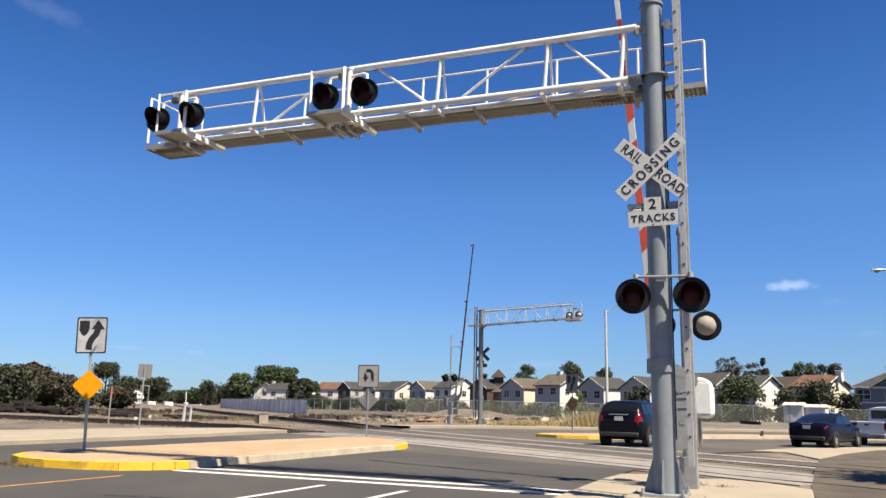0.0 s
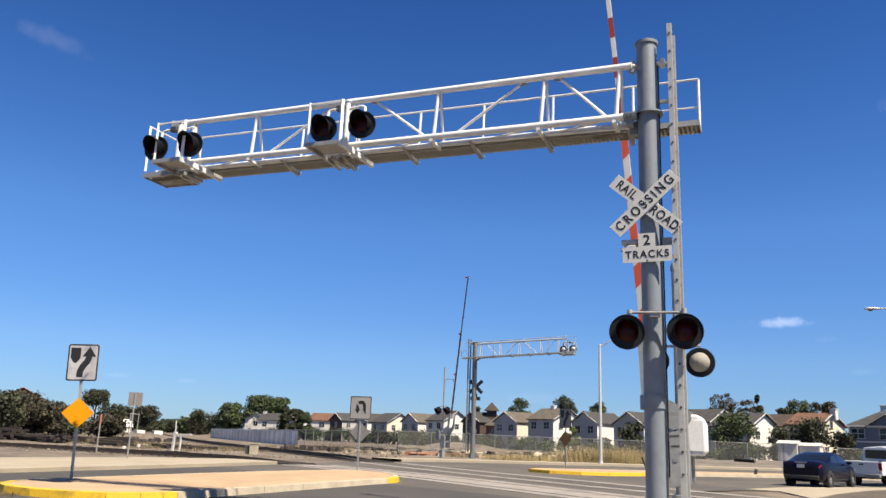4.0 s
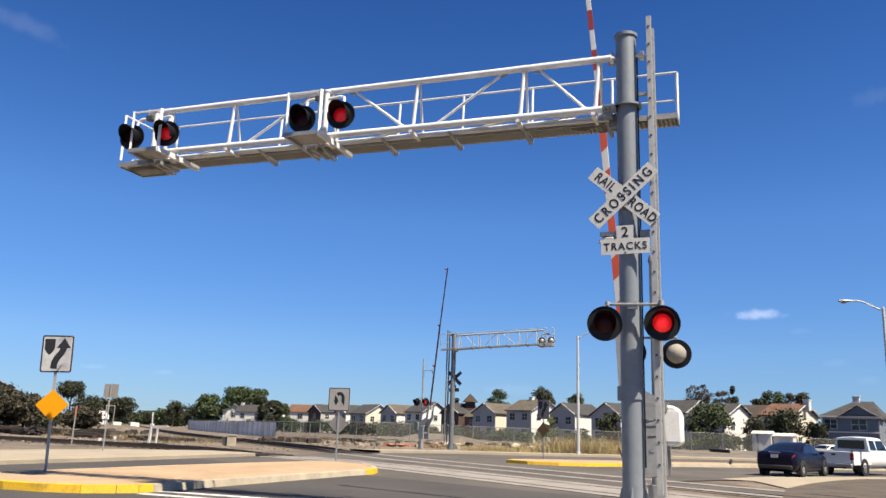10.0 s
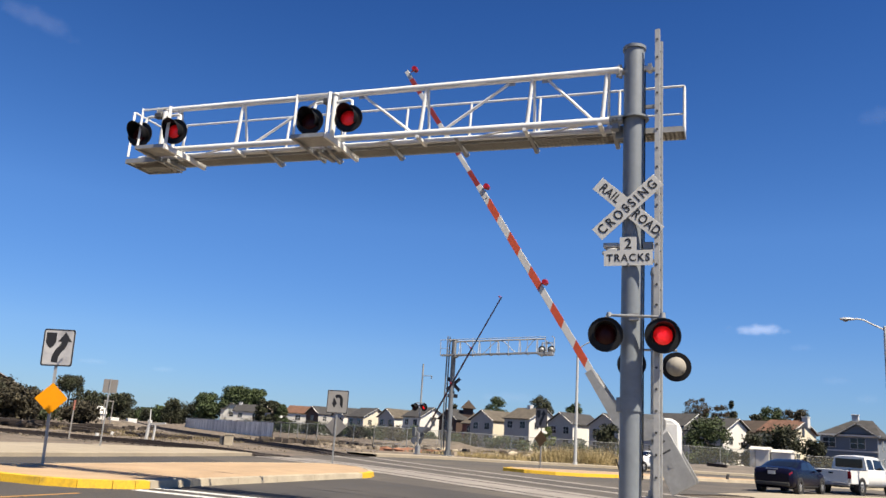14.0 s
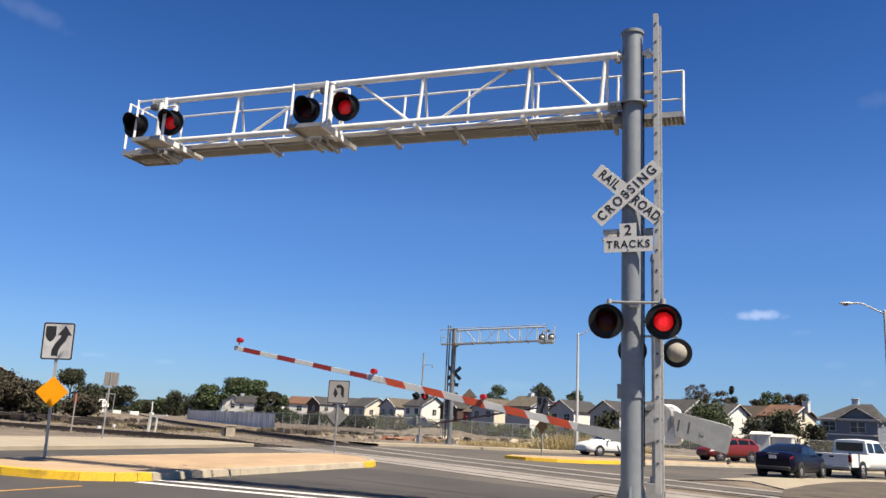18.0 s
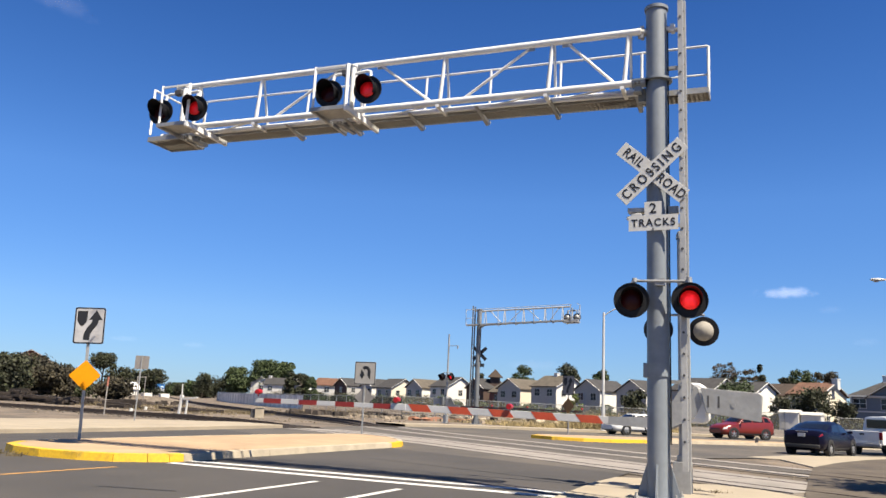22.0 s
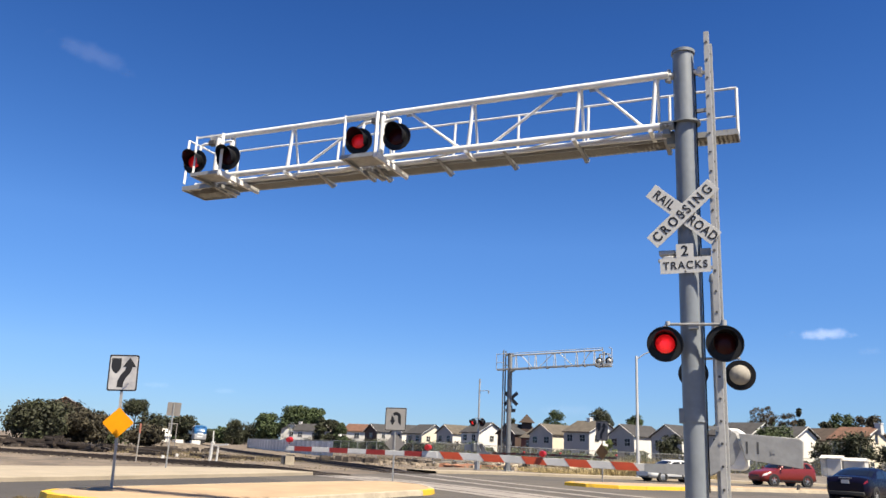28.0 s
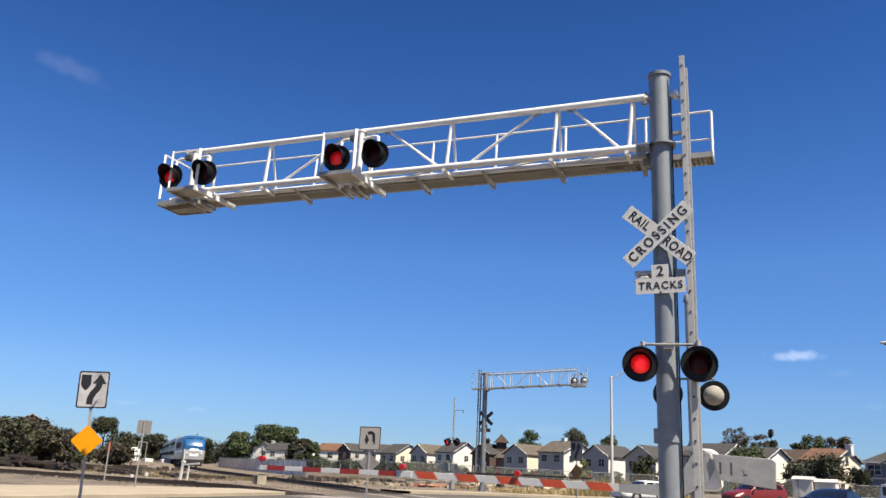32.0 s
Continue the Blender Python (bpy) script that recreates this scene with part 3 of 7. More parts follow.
def cantilever(m, length, top, z_low, z_top, units, posts, diagonals, rail_posts, label, near=True, lift=0.0):
    """A steel mast with a latticed walkway arm towards -x that carries flashing lights; lift: how much the arm rises to its tip."""
    c = thing("cantilever_signal", m, label, "railway signal", "cantilever signals of the crossing")
    r = 0.16
    # the far mast gets its shade by a darker steel colour
    mast_paint = MASTGREY if near else SHADEDSTEEL
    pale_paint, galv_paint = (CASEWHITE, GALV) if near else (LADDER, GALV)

    def arm_part(name, shape, material, **more):
        shape.v = [(x, y, z - lift * x) for x, y, z in shape.v]
        return part(name, shape, material, c, **more)

    part("mast", Shape().tube((0, 0, 0.16), (0, 0, top - 0.03), r, seg=40), mast_paint, c, "blue-grey steel mast")
    part("mast_cap", Shape().lathe((0, 0, top - 0.05), (0, 0, 1), [(0, r + 0.004), (0.0, r + 0.022), (0.05, r + 0.024), (0.075, r - 0.02), (0.085, 0.0)], 32), mast_paint, c)
    part("base_plate", Shape().box((0, 0, 0.145), (0.62, 0.62, 0.04)), galv_paint, c, bevel=0.006)
    for a in (0, 90, 180, 270):
        g = part("gusset", Shape().prism([(0.15, 0.165), (0.295, 0.165), (0.29, 0.22), (0.165, 0.62), (0.15, 0.62)], -0.012, 0.012, pose(0, 0, 0, 90, 0, 0)), mast_paint, c, smooth=None)
        g.matrix_basis = pose(0, 0, 0, 0, 0, a)
    for a in (45, 135, 225, 315):
        x, y = 0.38 * math.cos(radians(a)), 0.44 * math.sin(radians(a))
        part("anchor_bolt", Shape().tube((x, y, 0.12), (x, y, 0.24), 0.018, seg=8).tube((x, y, 0.165), (x, y, 0.195), 0.032, seg=6), galv_paint, c)
    part("footing", Shape().box((0, 0, 0.05), (1.0, 1.0, 0.15)), CONCRETE, c, "concrete footing", bevel=0.01)
    part("band", Shape().tube((0, 0, 1.86), (0, 0, 2.02), r + 0.012, seg=36).tube((0, 0, 1.845), (0, 0, 1.86), r + 0.02, seg=36).tube((0, 0, 2.02), (0, 0, 2.035), r + 0.02, seg=36), mast_paint, c)
    part("band_box", Shape().box((-0.15, -0.03, 1.93), (0.10, 0.16, 0.21)), mast_paint, c, bevel=0.01)
    # collars where the arm is bolted on
    part("collar", Shape().tube((0, 0, z_low + 0.02), (0, 0, z_low + 0.05), r + 0.075, seg=32).box((-0.22, -0.06, z_low + 0.035), (0.26, 0.24, 0.03)), mast_paint, c)
    part("arm_bracket", Shape().box((-0.27, -0.06, z_low - 0.05), (0.10, 0.16, 0.20)).box((-0.24, 0.16, z_low - 0.12), (0.12, 0.14, 0.22)).tube((-0.36, -0.1, z_low), (-0.15, -0.1, z_low), 0.075, seg=16), mast_paint, c, bevel=0.008)
    part("collar_bolt", Shape().tube((-0.30, -0.19, z_low - 0.02), (-0.30, -0.12, z_low - 0.02), 0.022, seg=8).tube((-0.24, -0.19, z_low - 0.02), (-0.24, -0.12, z_low - 0.02), 0.022, seg=8), DARKSTEEL, c)
    part("top_bracket", Shape().box((-0.21, -0.05, z_top), (0.05, 0.10, 0.20)).tube((-0.23, -0.06, z_top), (-0.12, -0.03, z_top), 0.06, seg=14).box((-0.26, -0.05, z_top + 0.0), (0.03, 0.07, 0.17)), galv_paint, c)
    part("top_bracket", Shape().tube((0.10, 0.0, z_top + 0.03), (0.28, 0.0, z_top + 0.03), 0.045, seg=12).box((0.25, 0, z_top + 0.03), (0.06, 0.12, 0.12)), pale_paint, c)
    yf, yr = -0.10, 0.22
    arm_part("top_chord", Shape().tube((-0.22, yf, z_top), (-length + 0.72, yf, z_top), 0.056, seg=18).lathe((-length + 0.72, yf, z_top), (-1, 0, 0), [(0, 0.075), (0.02, 0.075), (0.03, 0.0)], 18), pale_paint)
    arm_part("front_chord", Shape().tube((-0.28, yf, z_low), (-length + 0.6, yf, z_low), 0.058, seg=18), pale_paint)
    arm_part("rear_chord", Shape().tube((-0.2, yr, z_low - 0.02), (-length + 0.1, yr, z_low - 0.02), 0.050, seg=16), pale_paint)
    for x in posts:
        arm_part("web_post", Shape().tube((x - 0.03, yf, z_low + 0.04), (x + 0.03, yf, z_top - 0.04), 0.036, 0.030, seg=10), pale_paint)
        arm_part("web_strut", Shape().tube((x + 0.02, yr, z_low - 0.02), (x + 0.06, yf + 0.03, z_top - 0.04), 0.023, seg=10), pale_paint)
        arm_part("cross_bar", Shape().bar((x - 0.06, yf - 0.05, z_low - 0.07), (x - 0.06, 0.30, z_low - 0.08), 0.06, 0.05), pale_paint)
        arm_part("floor_diagonal", Shape().tube((x - 0.1, yf, z_low - 0.02), (x - 1.2, yr, z_low - 0.03), 0.018, seg=8), pale_paint)
    for lo, hi in diagonals:
        d = 0.055 if hi > lo else -0.055
        arm_part("diagonal", Shape().tube((lo, yf + 0.05, z_low + 0.05), (hi, yf + 0.02, z_top - 0.06), 0.025, seg=10), pale_paint)
        arm_part("gusset_plate", Shape().box((hi + d * 0.4, yf + 0.01, z_top - 0.07), (0.16, 0.012, 0.07)), galv_paint, smooth=None)
    # walkway: grating bars in a frame, handrail behind
    x0, x1, y0, y1, zw = -length, 0.74, 0.28, 0.74, z_low - 0.06
    yg = 0.64
    fr = Shape()
    for y in (y0, yg):
        fr.bar((x0, y, zw), (x1, y, zw), 0.02, 0.09)
    for x in (x0, x1):
        fr.bar((x, y0, zw), (x, yg, zw), 0.02, 0.09)
    arm_part("walkway_frame", fr, galv_paint)
    gr = Shape()
    for k in range(6):
        y = y0 + 0.04 + (yg - y0 - 0.08) * k / 5
        gr.bar((x0, y, zw - 0.01), (x1, y, zw - 0.01), 0.022, 0.05)
    n = int((x1 - x0) / 0.07)
    for k in range(1, n):
        x = x0 + (x1 - x0) * k / n
        gr.bar((x, y0, zw), (x, yg, zw), 0.016, 0.030)
    tagged(arm_part("walkway_grating", gr, GRATE, smooth=None), kind="stuff")
    # the platform at the arm's tip
    zp = zw - 0.10
    arm_part("tip_frame", Shape().bar((x0, -0.05, zp), (x0 + 0.85, -0.05, zp), 0.02, 0.09).bar((x0, -0.05, zp), (x0, 0.66, zp), 0.02, 0.09).bar((x0, 0.66, zp), (x0 + 0.85, 0.66, zp), 0.02, 0.09).bar((x0 + 0.85, -0.05, zp), (x0 + 0.85, 0.66, zp), 0.02, 0.09), galv_paint)
    pf = Shape()
    for k in range(12):
        pf.bar((x0 + 0.04 + 0.068 * k, -0.04, zp), (x0 + 0.04 + 0.068 * k, 0.65, zp), 0.02, 0.04)
    tagged(arm_part("tip_grating", pf, GRATE, smooth=None), kind="stuff")
    arm_part("tip_post", Shape().bar((x0 + 0.02, -0.03, zw), (x0 + 0.02, -0.03, z_top + 0.06), 0.045, 0.045), pale_paint)
    arm_part("tip_rail", Shape().tube((x0 + 0.02, -0.03, z_top + 0.05), (x0 + 0.02, y1, z_top + 0.05), 0.02, seg=8), pale_paint)
    for xb in rail_posts[1:]:
        arm_part("walkway_bracket", Shape().add([(xb - 0.03, y0 - 0.25, zw - 0.02), (xb - 0.03, y1, zw - 0.06), (xb - 0.03, y1 - 0.1, zw - 0.15), (xb + 0.03, y0 - 0.25, zw - 0.02), (xb + 0.03, y1, zw - 0.06), (xb + 0.03, y1 - 0.1, zw - 0.15)],
                                            [(0, 1, 2), (3, 5, 4), (0, 3, 4, 1), (1, 4, 5, 2), (2, 5, 3, 0)]), galv_paint, smooth=None)
    zr = z_top + 0.025
    arm_part("handrail", Shape().tube((x1 - 0.02, y1, zr), (rail_posts[-1], y1, zr), 0.021, seg=8).tube((rail_posts[-1], y1, zr), (rail_posts[-1] - 0.05, y1, zr - 0.07), 0.021, seg=8), pale_paint)
    arm_part("handrail_mid", Shape().tube((x1 - 0.02, y1, zw + 0.45), (0.1, y1, zw + 0.45), 0.016, seg=8), pale_paint)
    for x in rail_posts:
        arm_part("handrail_post", Shape().tube((x, y1 - 0.06, zw), (x, y1, zr - 0.01), 0.024, seg=8), pale_paint)
    arm_part("conduit", Shape().tube((-0.3, 0.14, z_low - 0.10), (-2.2, 0.16, z_low - 0.07), 0.022, seg=8).tube((-2.2, 0.16, z_low - 0.07), (-length * 0.5, 0.20, z_low - 0.05), 0.022, seg=8), pale_paint)
    # light units in small guarded bays in front
    for cx, xm, lights in units:
        xl, xr, yy = cx - 0.335, cx + 0.335, -0.58
        zt = z_top - 0.16
        arm_part("bay_floor", Shape().bar((xl - 0.04, yy, z_low - 0.11), (xr + 0.04, yy, z_low - 0.11), 0.06, 0.07).box(((xl + xr) / 2, -0.3, z_low - 0.10), (xr - xl, 0.5, 0.02)), galv_paint)
        arm_part("bay_beam", Shape().bar((xl, yy, z_low - 0.12), (xl, 0.62, z_low - 0.15), 0.05, 0.07), galv_paint)
        arm_part("bay_beam", Shape().bar((xr + 0.02, yy - 0.04, z_low - 0.13), (xr + 0.02, 0.62, z_low - 0.14), 0.06, 0.10), pale_paint)
        arm_part("bay_bracket", Shape().bar((xl + 0.2, 0.0, z_low - 0.16), (xl + 0.2, 0.60, z_low - 0.15), 0.08, 0.07), galv_paint)
        arm_part("bay_post", Shape().bar((xl, yy, z_low - 0.1), (xl, yy, zt), 0.04, 0.04), pale_paint)
        arm_part("bay_post", Shape().bar((xr, yy, z_low - 0.16), (xr, yy, zt - 0.01), 0.055, 0.075), pale_paint)
        arm_part("bay_rail", Shape().bar((xl, yy, zt - 0.03), (xr, yy, zt - 0.03), 0.03, 0.03), pale_paint)
        arm_part("light_mast", Shape().tube((xm, -0.34, z_low - 0.1), (xm, -0.34, z_top - 0.12), 0.05, seg=14).lathe((xm, -0.34, z_top - 0.12), (0, 0, 1), [(0, 0.065), (0.03, 0.065), (0.05, 0.0)], 14), pale_paint)
        zc = z_top - 0.26
        arm_part("junction_box", Shape().box((xm - 0.12, -0.36, zc + 0.02), (0.16, 0.12, 0.10)), DARKSTEEL, bevel=0.01)
        for x in lights:
            s = 1 if x > xm else -1
            pipe = Shape()
            bend = [Vector((xm, -0.34, zc)), Vector((x - s * 0.10, -0.34, zc + 0.03)), Vector((x - s * 0.02, -0.35, zc)), Vector((x, -0.38, zc - 0.16))]
            for p, q in zip(bend, bend[1:]):
                pipe.tube(p, q, 0.027, seg=10)
            arm_part("light_crossarm", pipe, pale_paint)
        for x, s in zip(lights, "LR"):
            flasher(c, pose(x, -0.46, (z_low + z_top) / 2 - 0.215 - lift * x, 0, 0, 9), s if near else None, back_paint=None if near else GALV)
    # ladder beside the mast
    xl = 0.378
    for y in (-0.16, 0.26):
        rail = part("ladder_rail", Shape().box((xl, y, (0.55 + top + 0.2) / 2), (0.07, 0.03, top - 0.35)).box((xl + 0.037, y + 0.02, (0.55 + top + 0.2) / 2), (0.008, 0.06, top - 0.35)), (LADDER if near else SHADEDSTEEL), c)
        zz = 0.95
        while zz < top + 0.1:
            part("rung_bolt", Shape().tube((xl, y - 0.016, zz), (xl, y - 0.023, zz), 0.019, seg=8), DARKSTEEL, rail)
            zz += 0.305
    zz = 0.95
    while zz < top + 0.1:
        part("rung", Shape().tube((xl, -0.16, zz), (xl, 0.26, zz), 0.013, seg=8), galv_paint, c)
        zz += 0.305
    for z in (1.78, 4.1, z_low + 0.25, z_top + 0.03):
        part("ladder_bracket", Shape().bar((0.1, 0.05, z), (xl, 0.05, z), 0.05, 0.05), galv_paint, c)
    return c


near_signal = cantilever(pose(-0.02, 0, 0), 10.15, 7.64, 6.365, 7.225, ((-9.06, -9.05, (-9.49, -8.64)), (-5.56, -5.25, (-5.65, -4.87))), (-0.45, -1.69, -3.61, -5.35, -7.44, -8.95), ((-0.64, -1.39), (-3.22, -2.06), (-3.83, -4.80), (-7.08, -5.75)), (0.72, -0.34, -1.73, -3.02, -4.29, -5.58, -6.87, -9.42), "tall grey mast with a pale latticed arm of crossing lights", lift=0.0145)
crossbuck(near_signal, 4.885, -0.20)
part("sign_bracket", Shape().bar((-0.05, -0.19, 4.9), (-0.05, -0.15, 4.9), 0.08, 0.10).bar((0, -0.19, 4.1), (0, -0.15, 4.1), 0.08, 0.08), GALV, near_signal)
part("sign_lamp", Shape().box((-0.31, -0.02, 4.33), (0.24, 0.16, 0.07)).tube((-0.05, 0, 4.28), (-0.44, -0.10, 4.20), 0.032, seg=10).box((-0.30, -0.06, 4.25), (0.16, 0.10, 0.05)), PALE, near_signal, "pale bracket lamp on the mast", bevel=0.01)
part("cable_box", Shape().box((0.24, -0.02, 4.31), (0.15, 0.12, 0.12)), GALV, near_signal, bevel=0.01)
part("crossarm", Shape().tube((-0.30, -0.24, 3.22), (0.48, -0.24, 3.20), 0.022, seg=10).box((0.06, -0.2, 3.2), (0.14, 0.10, 0.10)).tube((-0.30, -0.24, 3.24), (-0.40, -0.26, 3.08), 0.026, seg=10).tube((0.46, -0.24, 3.22), (0.42, -0.26, 3.08), 0.03, seg=10).lathe((-0.3, -0.24, 3.2), (0, 0, 1), [(0, 0.04), (0.06, 0.035), (0.07, 0)], 12).lathe((0.47, -0.24, 3.18), (0, 0, 1), [(0, 0.045), (0.08, 0.04), (0.09, 0)], 12), GALV, near_signal)
flasher(near_signal, pose(-0.335, -0.30, 2.925, 0, 0, 10), "l")
flasher(near_signal, pose(0.48, -0.30, 2.92, 0, 0, 10), "r")
part("cable", Shape().tube((0.175, -0.02, 0.9), (0.175, -0.02, 7.3), 0.011, seg=6), BLACK, near_signal)

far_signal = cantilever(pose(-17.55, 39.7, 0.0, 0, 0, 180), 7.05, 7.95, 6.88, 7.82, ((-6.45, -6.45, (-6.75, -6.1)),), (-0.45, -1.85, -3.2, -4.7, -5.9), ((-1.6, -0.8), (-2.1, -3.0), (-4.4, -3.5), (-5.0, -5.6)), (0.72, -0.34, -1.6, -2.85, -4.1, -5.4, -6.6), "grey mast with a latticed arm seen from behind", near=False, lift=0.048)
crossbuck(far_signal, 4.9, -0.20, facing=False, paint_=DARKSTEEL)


# ---- gates ----
def gate(m, label, arm_len, arm_h, near=True, weight=True):
    """A crossing gate on its own mast: fixed mechanism, and an arm with counterweights that turns about y (towards -x when down)."""
    g = thing("crossing_gate", m, label, "crossing gate", "gates of the crossing")
    pale_paint, galv_paint = (CASEWHITE, GALV) if near else (SHADEDSTEEL, GALV)
    part("gate_mast", Shape().tube((0, 0, 0.5), (0, 0, 4.1 if near else 6.0), 0.055, seg=16), galv_paint, g)
    part("base_casting", Shape().prism([(-0.19, -0.19), (0.19, -0.19), (0.19, 0.19), (-0.19, 0.19)], 0.08, 0.14).prism([(-0.13, -0.13), (0.13, -0.13), (0.13, 0.13), (-0.13, 0.13)], 0.14, 0.62).tube((0, 0, 0.62), (0, 0, 0.72), 0.085, seg=14), galv_paint, g, bevel=0.008)
    part("mechanism_case", Shape().prism([(0.10, 1.28), (0.15, 1.20), (0.34, 1.20), (0.40, 1.26), (0.40, 1.66), (0.36, 1.75), (0.28, 1.81), (0.14, 1.81), (0.10, 1.77)], -0.24, 0.20, pose(0, 0, 0, 90, 0, 0)), pale_paint, g, "pale rounded gate mechanism case", bevel=0.03)
    part("case_door", Shape().box((0.26, -0.205, 1.50), (0.22, 0.012, 0.46)), pale_paint, g, bevel=0.005)
    part("case_clamp", Shape().box((0.05, 0.0, 1.4), (0.16, 0.18, 0.08)).box((0.05, 0.0, 1.8), (0.16, 0.18, 0.08)), galv_paint, g)
    # the far arm stands against the light: shade put into darker steel and red
    arm = part("gate_arm", Shape().bar((-arm_len * 0.62, 0, -arm_h), (-0.95, 0, -arm_h), 0.028, 0.118).bar((-arm_len, 0, -arm_h - 0.045), (-arm_len * 0.62, 0, -arm_h), 0.03, 0.085).box((-arm_len * 0.62, 0, -arm_h), (0.30, 0.045, 0.11)), ARMWHITE if near else DARKSTEEL, g, "red and white striped gate arm" if near else "striped gate arm seen from behind, coloured as in shade", bevel=0.004)
    s = 0.22
    for k in range(4):
        x = -arm_len + s
        droop = lambda q: -arm_h + 0.045 * (q + arm_len * 0.62) / (arm_len * 0.38)
        part("stripe", Shape().bar((x, 0, droop(x)), (x + 0.40, 0, droop(x + 0.40)), 0.0345, 0.0895), DARKRED if near else SHADEDRED, arm, smooth=None)
        s += 0.80
    s = arm_len * 0.40 + 0.03
    while s < arm_len - 1.4:
        x = -arm_len + s
        p = [(a + 0.0, b) for a, b in ((x + 0.10, -0.0605), (x + 0.47, -0.0605), (x + 0.37, 0.0605), (x, 0.0605))]
        st = part("stripe", Shape().prism(p, -0.017, 0.017, pose(0, 0, 0, 90, 0, 0)), REDSTRIPE if near else SHADEDRED, arm, smooth=None)
        st.location = (0, 0, -arm_h)
        s += 0.76
    for s in (0.08, arm_len * 0.375, arm_len * 0.635):
        x = -arm_len + s
        part("arm_lamp", Shape().tube((x, 0, -arm_h + 0.03), (x, 0, -arm_h + 0.09), 0.012, seg=6).lathe((x, -0.06, -arm_h + 0.12), (0, 1, 0), [(0, 0.0), (0.0, 0.048), (0.05, 0.055), (0.12, 0.048), (0.12, 0.0)], 14), REDLAMP, arm, "small red gate lamp")
    # steel side arms that straddle the mast, with the counterweights behind
    for y in (-0.36, 0.16):
        sp = part("side_arm", Shape().prism([(-1.25, -arm_h - 0.06), (-0.35, -arm_h - 0.085), (0.05, -arm_h + 0.12), (0.16, -0.24), (0.10, -0.02), (0.0, 0.05), (-0.12, 0.02), (-0.22, -0.14), (-0.42, -arm_h + 0.10), (-1.25, -arm_h + 0.06)], -0.008, 0.008, pose(0, 0, 0, 90, 0, 0)), galv_paint, arm, smooth=None)
        sp.location = (0, y, 0)
        cw = part("counterweight", Shape().prism([(0.22, -0.38), (0.98, -0.47), (1.0, -0.08), (0.95, -0.05), (0.14, -0.01)], -0.022, 0.022, pose(0, 0, 0, 90, 0, 0)), galv_paint, arm, "grey steel counterweight plate", bevel=0.006)
        cw.location = (0, y - 0.03 if y < 0 else y + 0.03, 0)
        for hx in (0.25, 0.40):
            slot = part("slot", Shape().box((hx, 0, -0.21), (0.025, 0.052, 0.17)), DARKSTEEL, arm, smooth=None)
            slot.location = (0, y - 0.03 if y < 0 else y + 0.03, 0)
    part("weight_tie", Shape().bar((0.6, -0.42, -0.25), (0.6, 0.22, -0.25), 0.06, 0.06), galv_paint, arm)
    part("pivot_shaft", Shape().tube((0, -0.42, 0), (0, 0.22, 0), 0.045, seg=14), galv_paint, arm)
    part("arm_adapter", Shape().box((-1.1, -0.08, -arm_h), (0.30, 0.50, 0.05)), galv_paint, arm)
    return g, arm


near_gate, near_arm = gate(pose(0.04, 2.43, -0.137) @ Matrix.Scale(1.105, 4), "steel gate mechanism and mast with a striped swinging arm", 8.22, 0.583)
flasher(near_gate, pose(-0.37, 0.12, 2.655, 0, 0, 180) @ Matrix.Scale(1 / 1.105, 4), None, HOUSING)
flasher(near_gate, pose(0.327, 0.12, 2.63, 0, 0, 180) @ Matrix.Scale(1 / 1.105, 4), None, HOUSING)
part("crossarm", Shape().tube((-0.36, 0.05, 2.88), (0.35, 0.05, 2.88), 0.02, seg=8), GALV, near_gate)
part("bell", Shape().lathe((0, 0, 4.1), (0, 0, 1), [(0, 0.07), (0.05, 0.07), (0.12, 0.05), (0.15, 0)], 16), GALV, near_gate)
part("cable", Shape().tube((-0.55, -0.2, 1.15), (-0.4, -0.25, 0.75), 0.012, seg=6).tube((-0.4, -0.25, 0.75), (-0.12, -0.2, 0.35), 0.012, seg=6), BLACK, near_gate)

far_gate, far_arm = gate(pose(-19.05, 38.0, 0.05, 0, 0, 162), "far gate mechanism with a thin striped arm", 10.5, 0.56, near=False)
flasher(far_gate, pose(0.36, 0.12, 3.12, 0, 0, 180), "l", GALV)
flasher(far_gate, pose(-0.44, 0.12, 3.12, 0, 0, 180), "r", GALV)
part("crossarm", Shape().tube((-0.44, 0.05, 3.4), (0.36, 0.05, 3.4), 0.025, seg=8), GALV, far_gate)
part("top_bracket", Shape().tube((0, 0, 5.2), (-0.8, 0, 5.2), 0.022, seg=6).box((-0.8, 0, 5.1), (0.06, 0.06, 0.2)), GALV, far_gate)


# ---- road signs ----
def rounded(w, h, r, n=4):
    out = []
    for cx, cy, a0 in ((w / 2 - r, h / 2 - r, 0), (-w / 2 + r, h / 2 - r, 90), (-w / 2 + r, -h / 2 + r, 180), (w / 2 - r, -h / 2 + r, 270)):
        out += [(cx + r * math.cos(radians(a0 + 90 * k / n)), cy + r * math.sin(radians(a0 + 90 * k / n))) for k in range(n + 1)]
    return out


def thick_line(pts, w):
    """An outline round a bent line of width w."""
    pts = [Vector(p) for p in pts]
    a, b = sideways(pts, w / 2), sideways(pts, -w / 2)
    return a, b


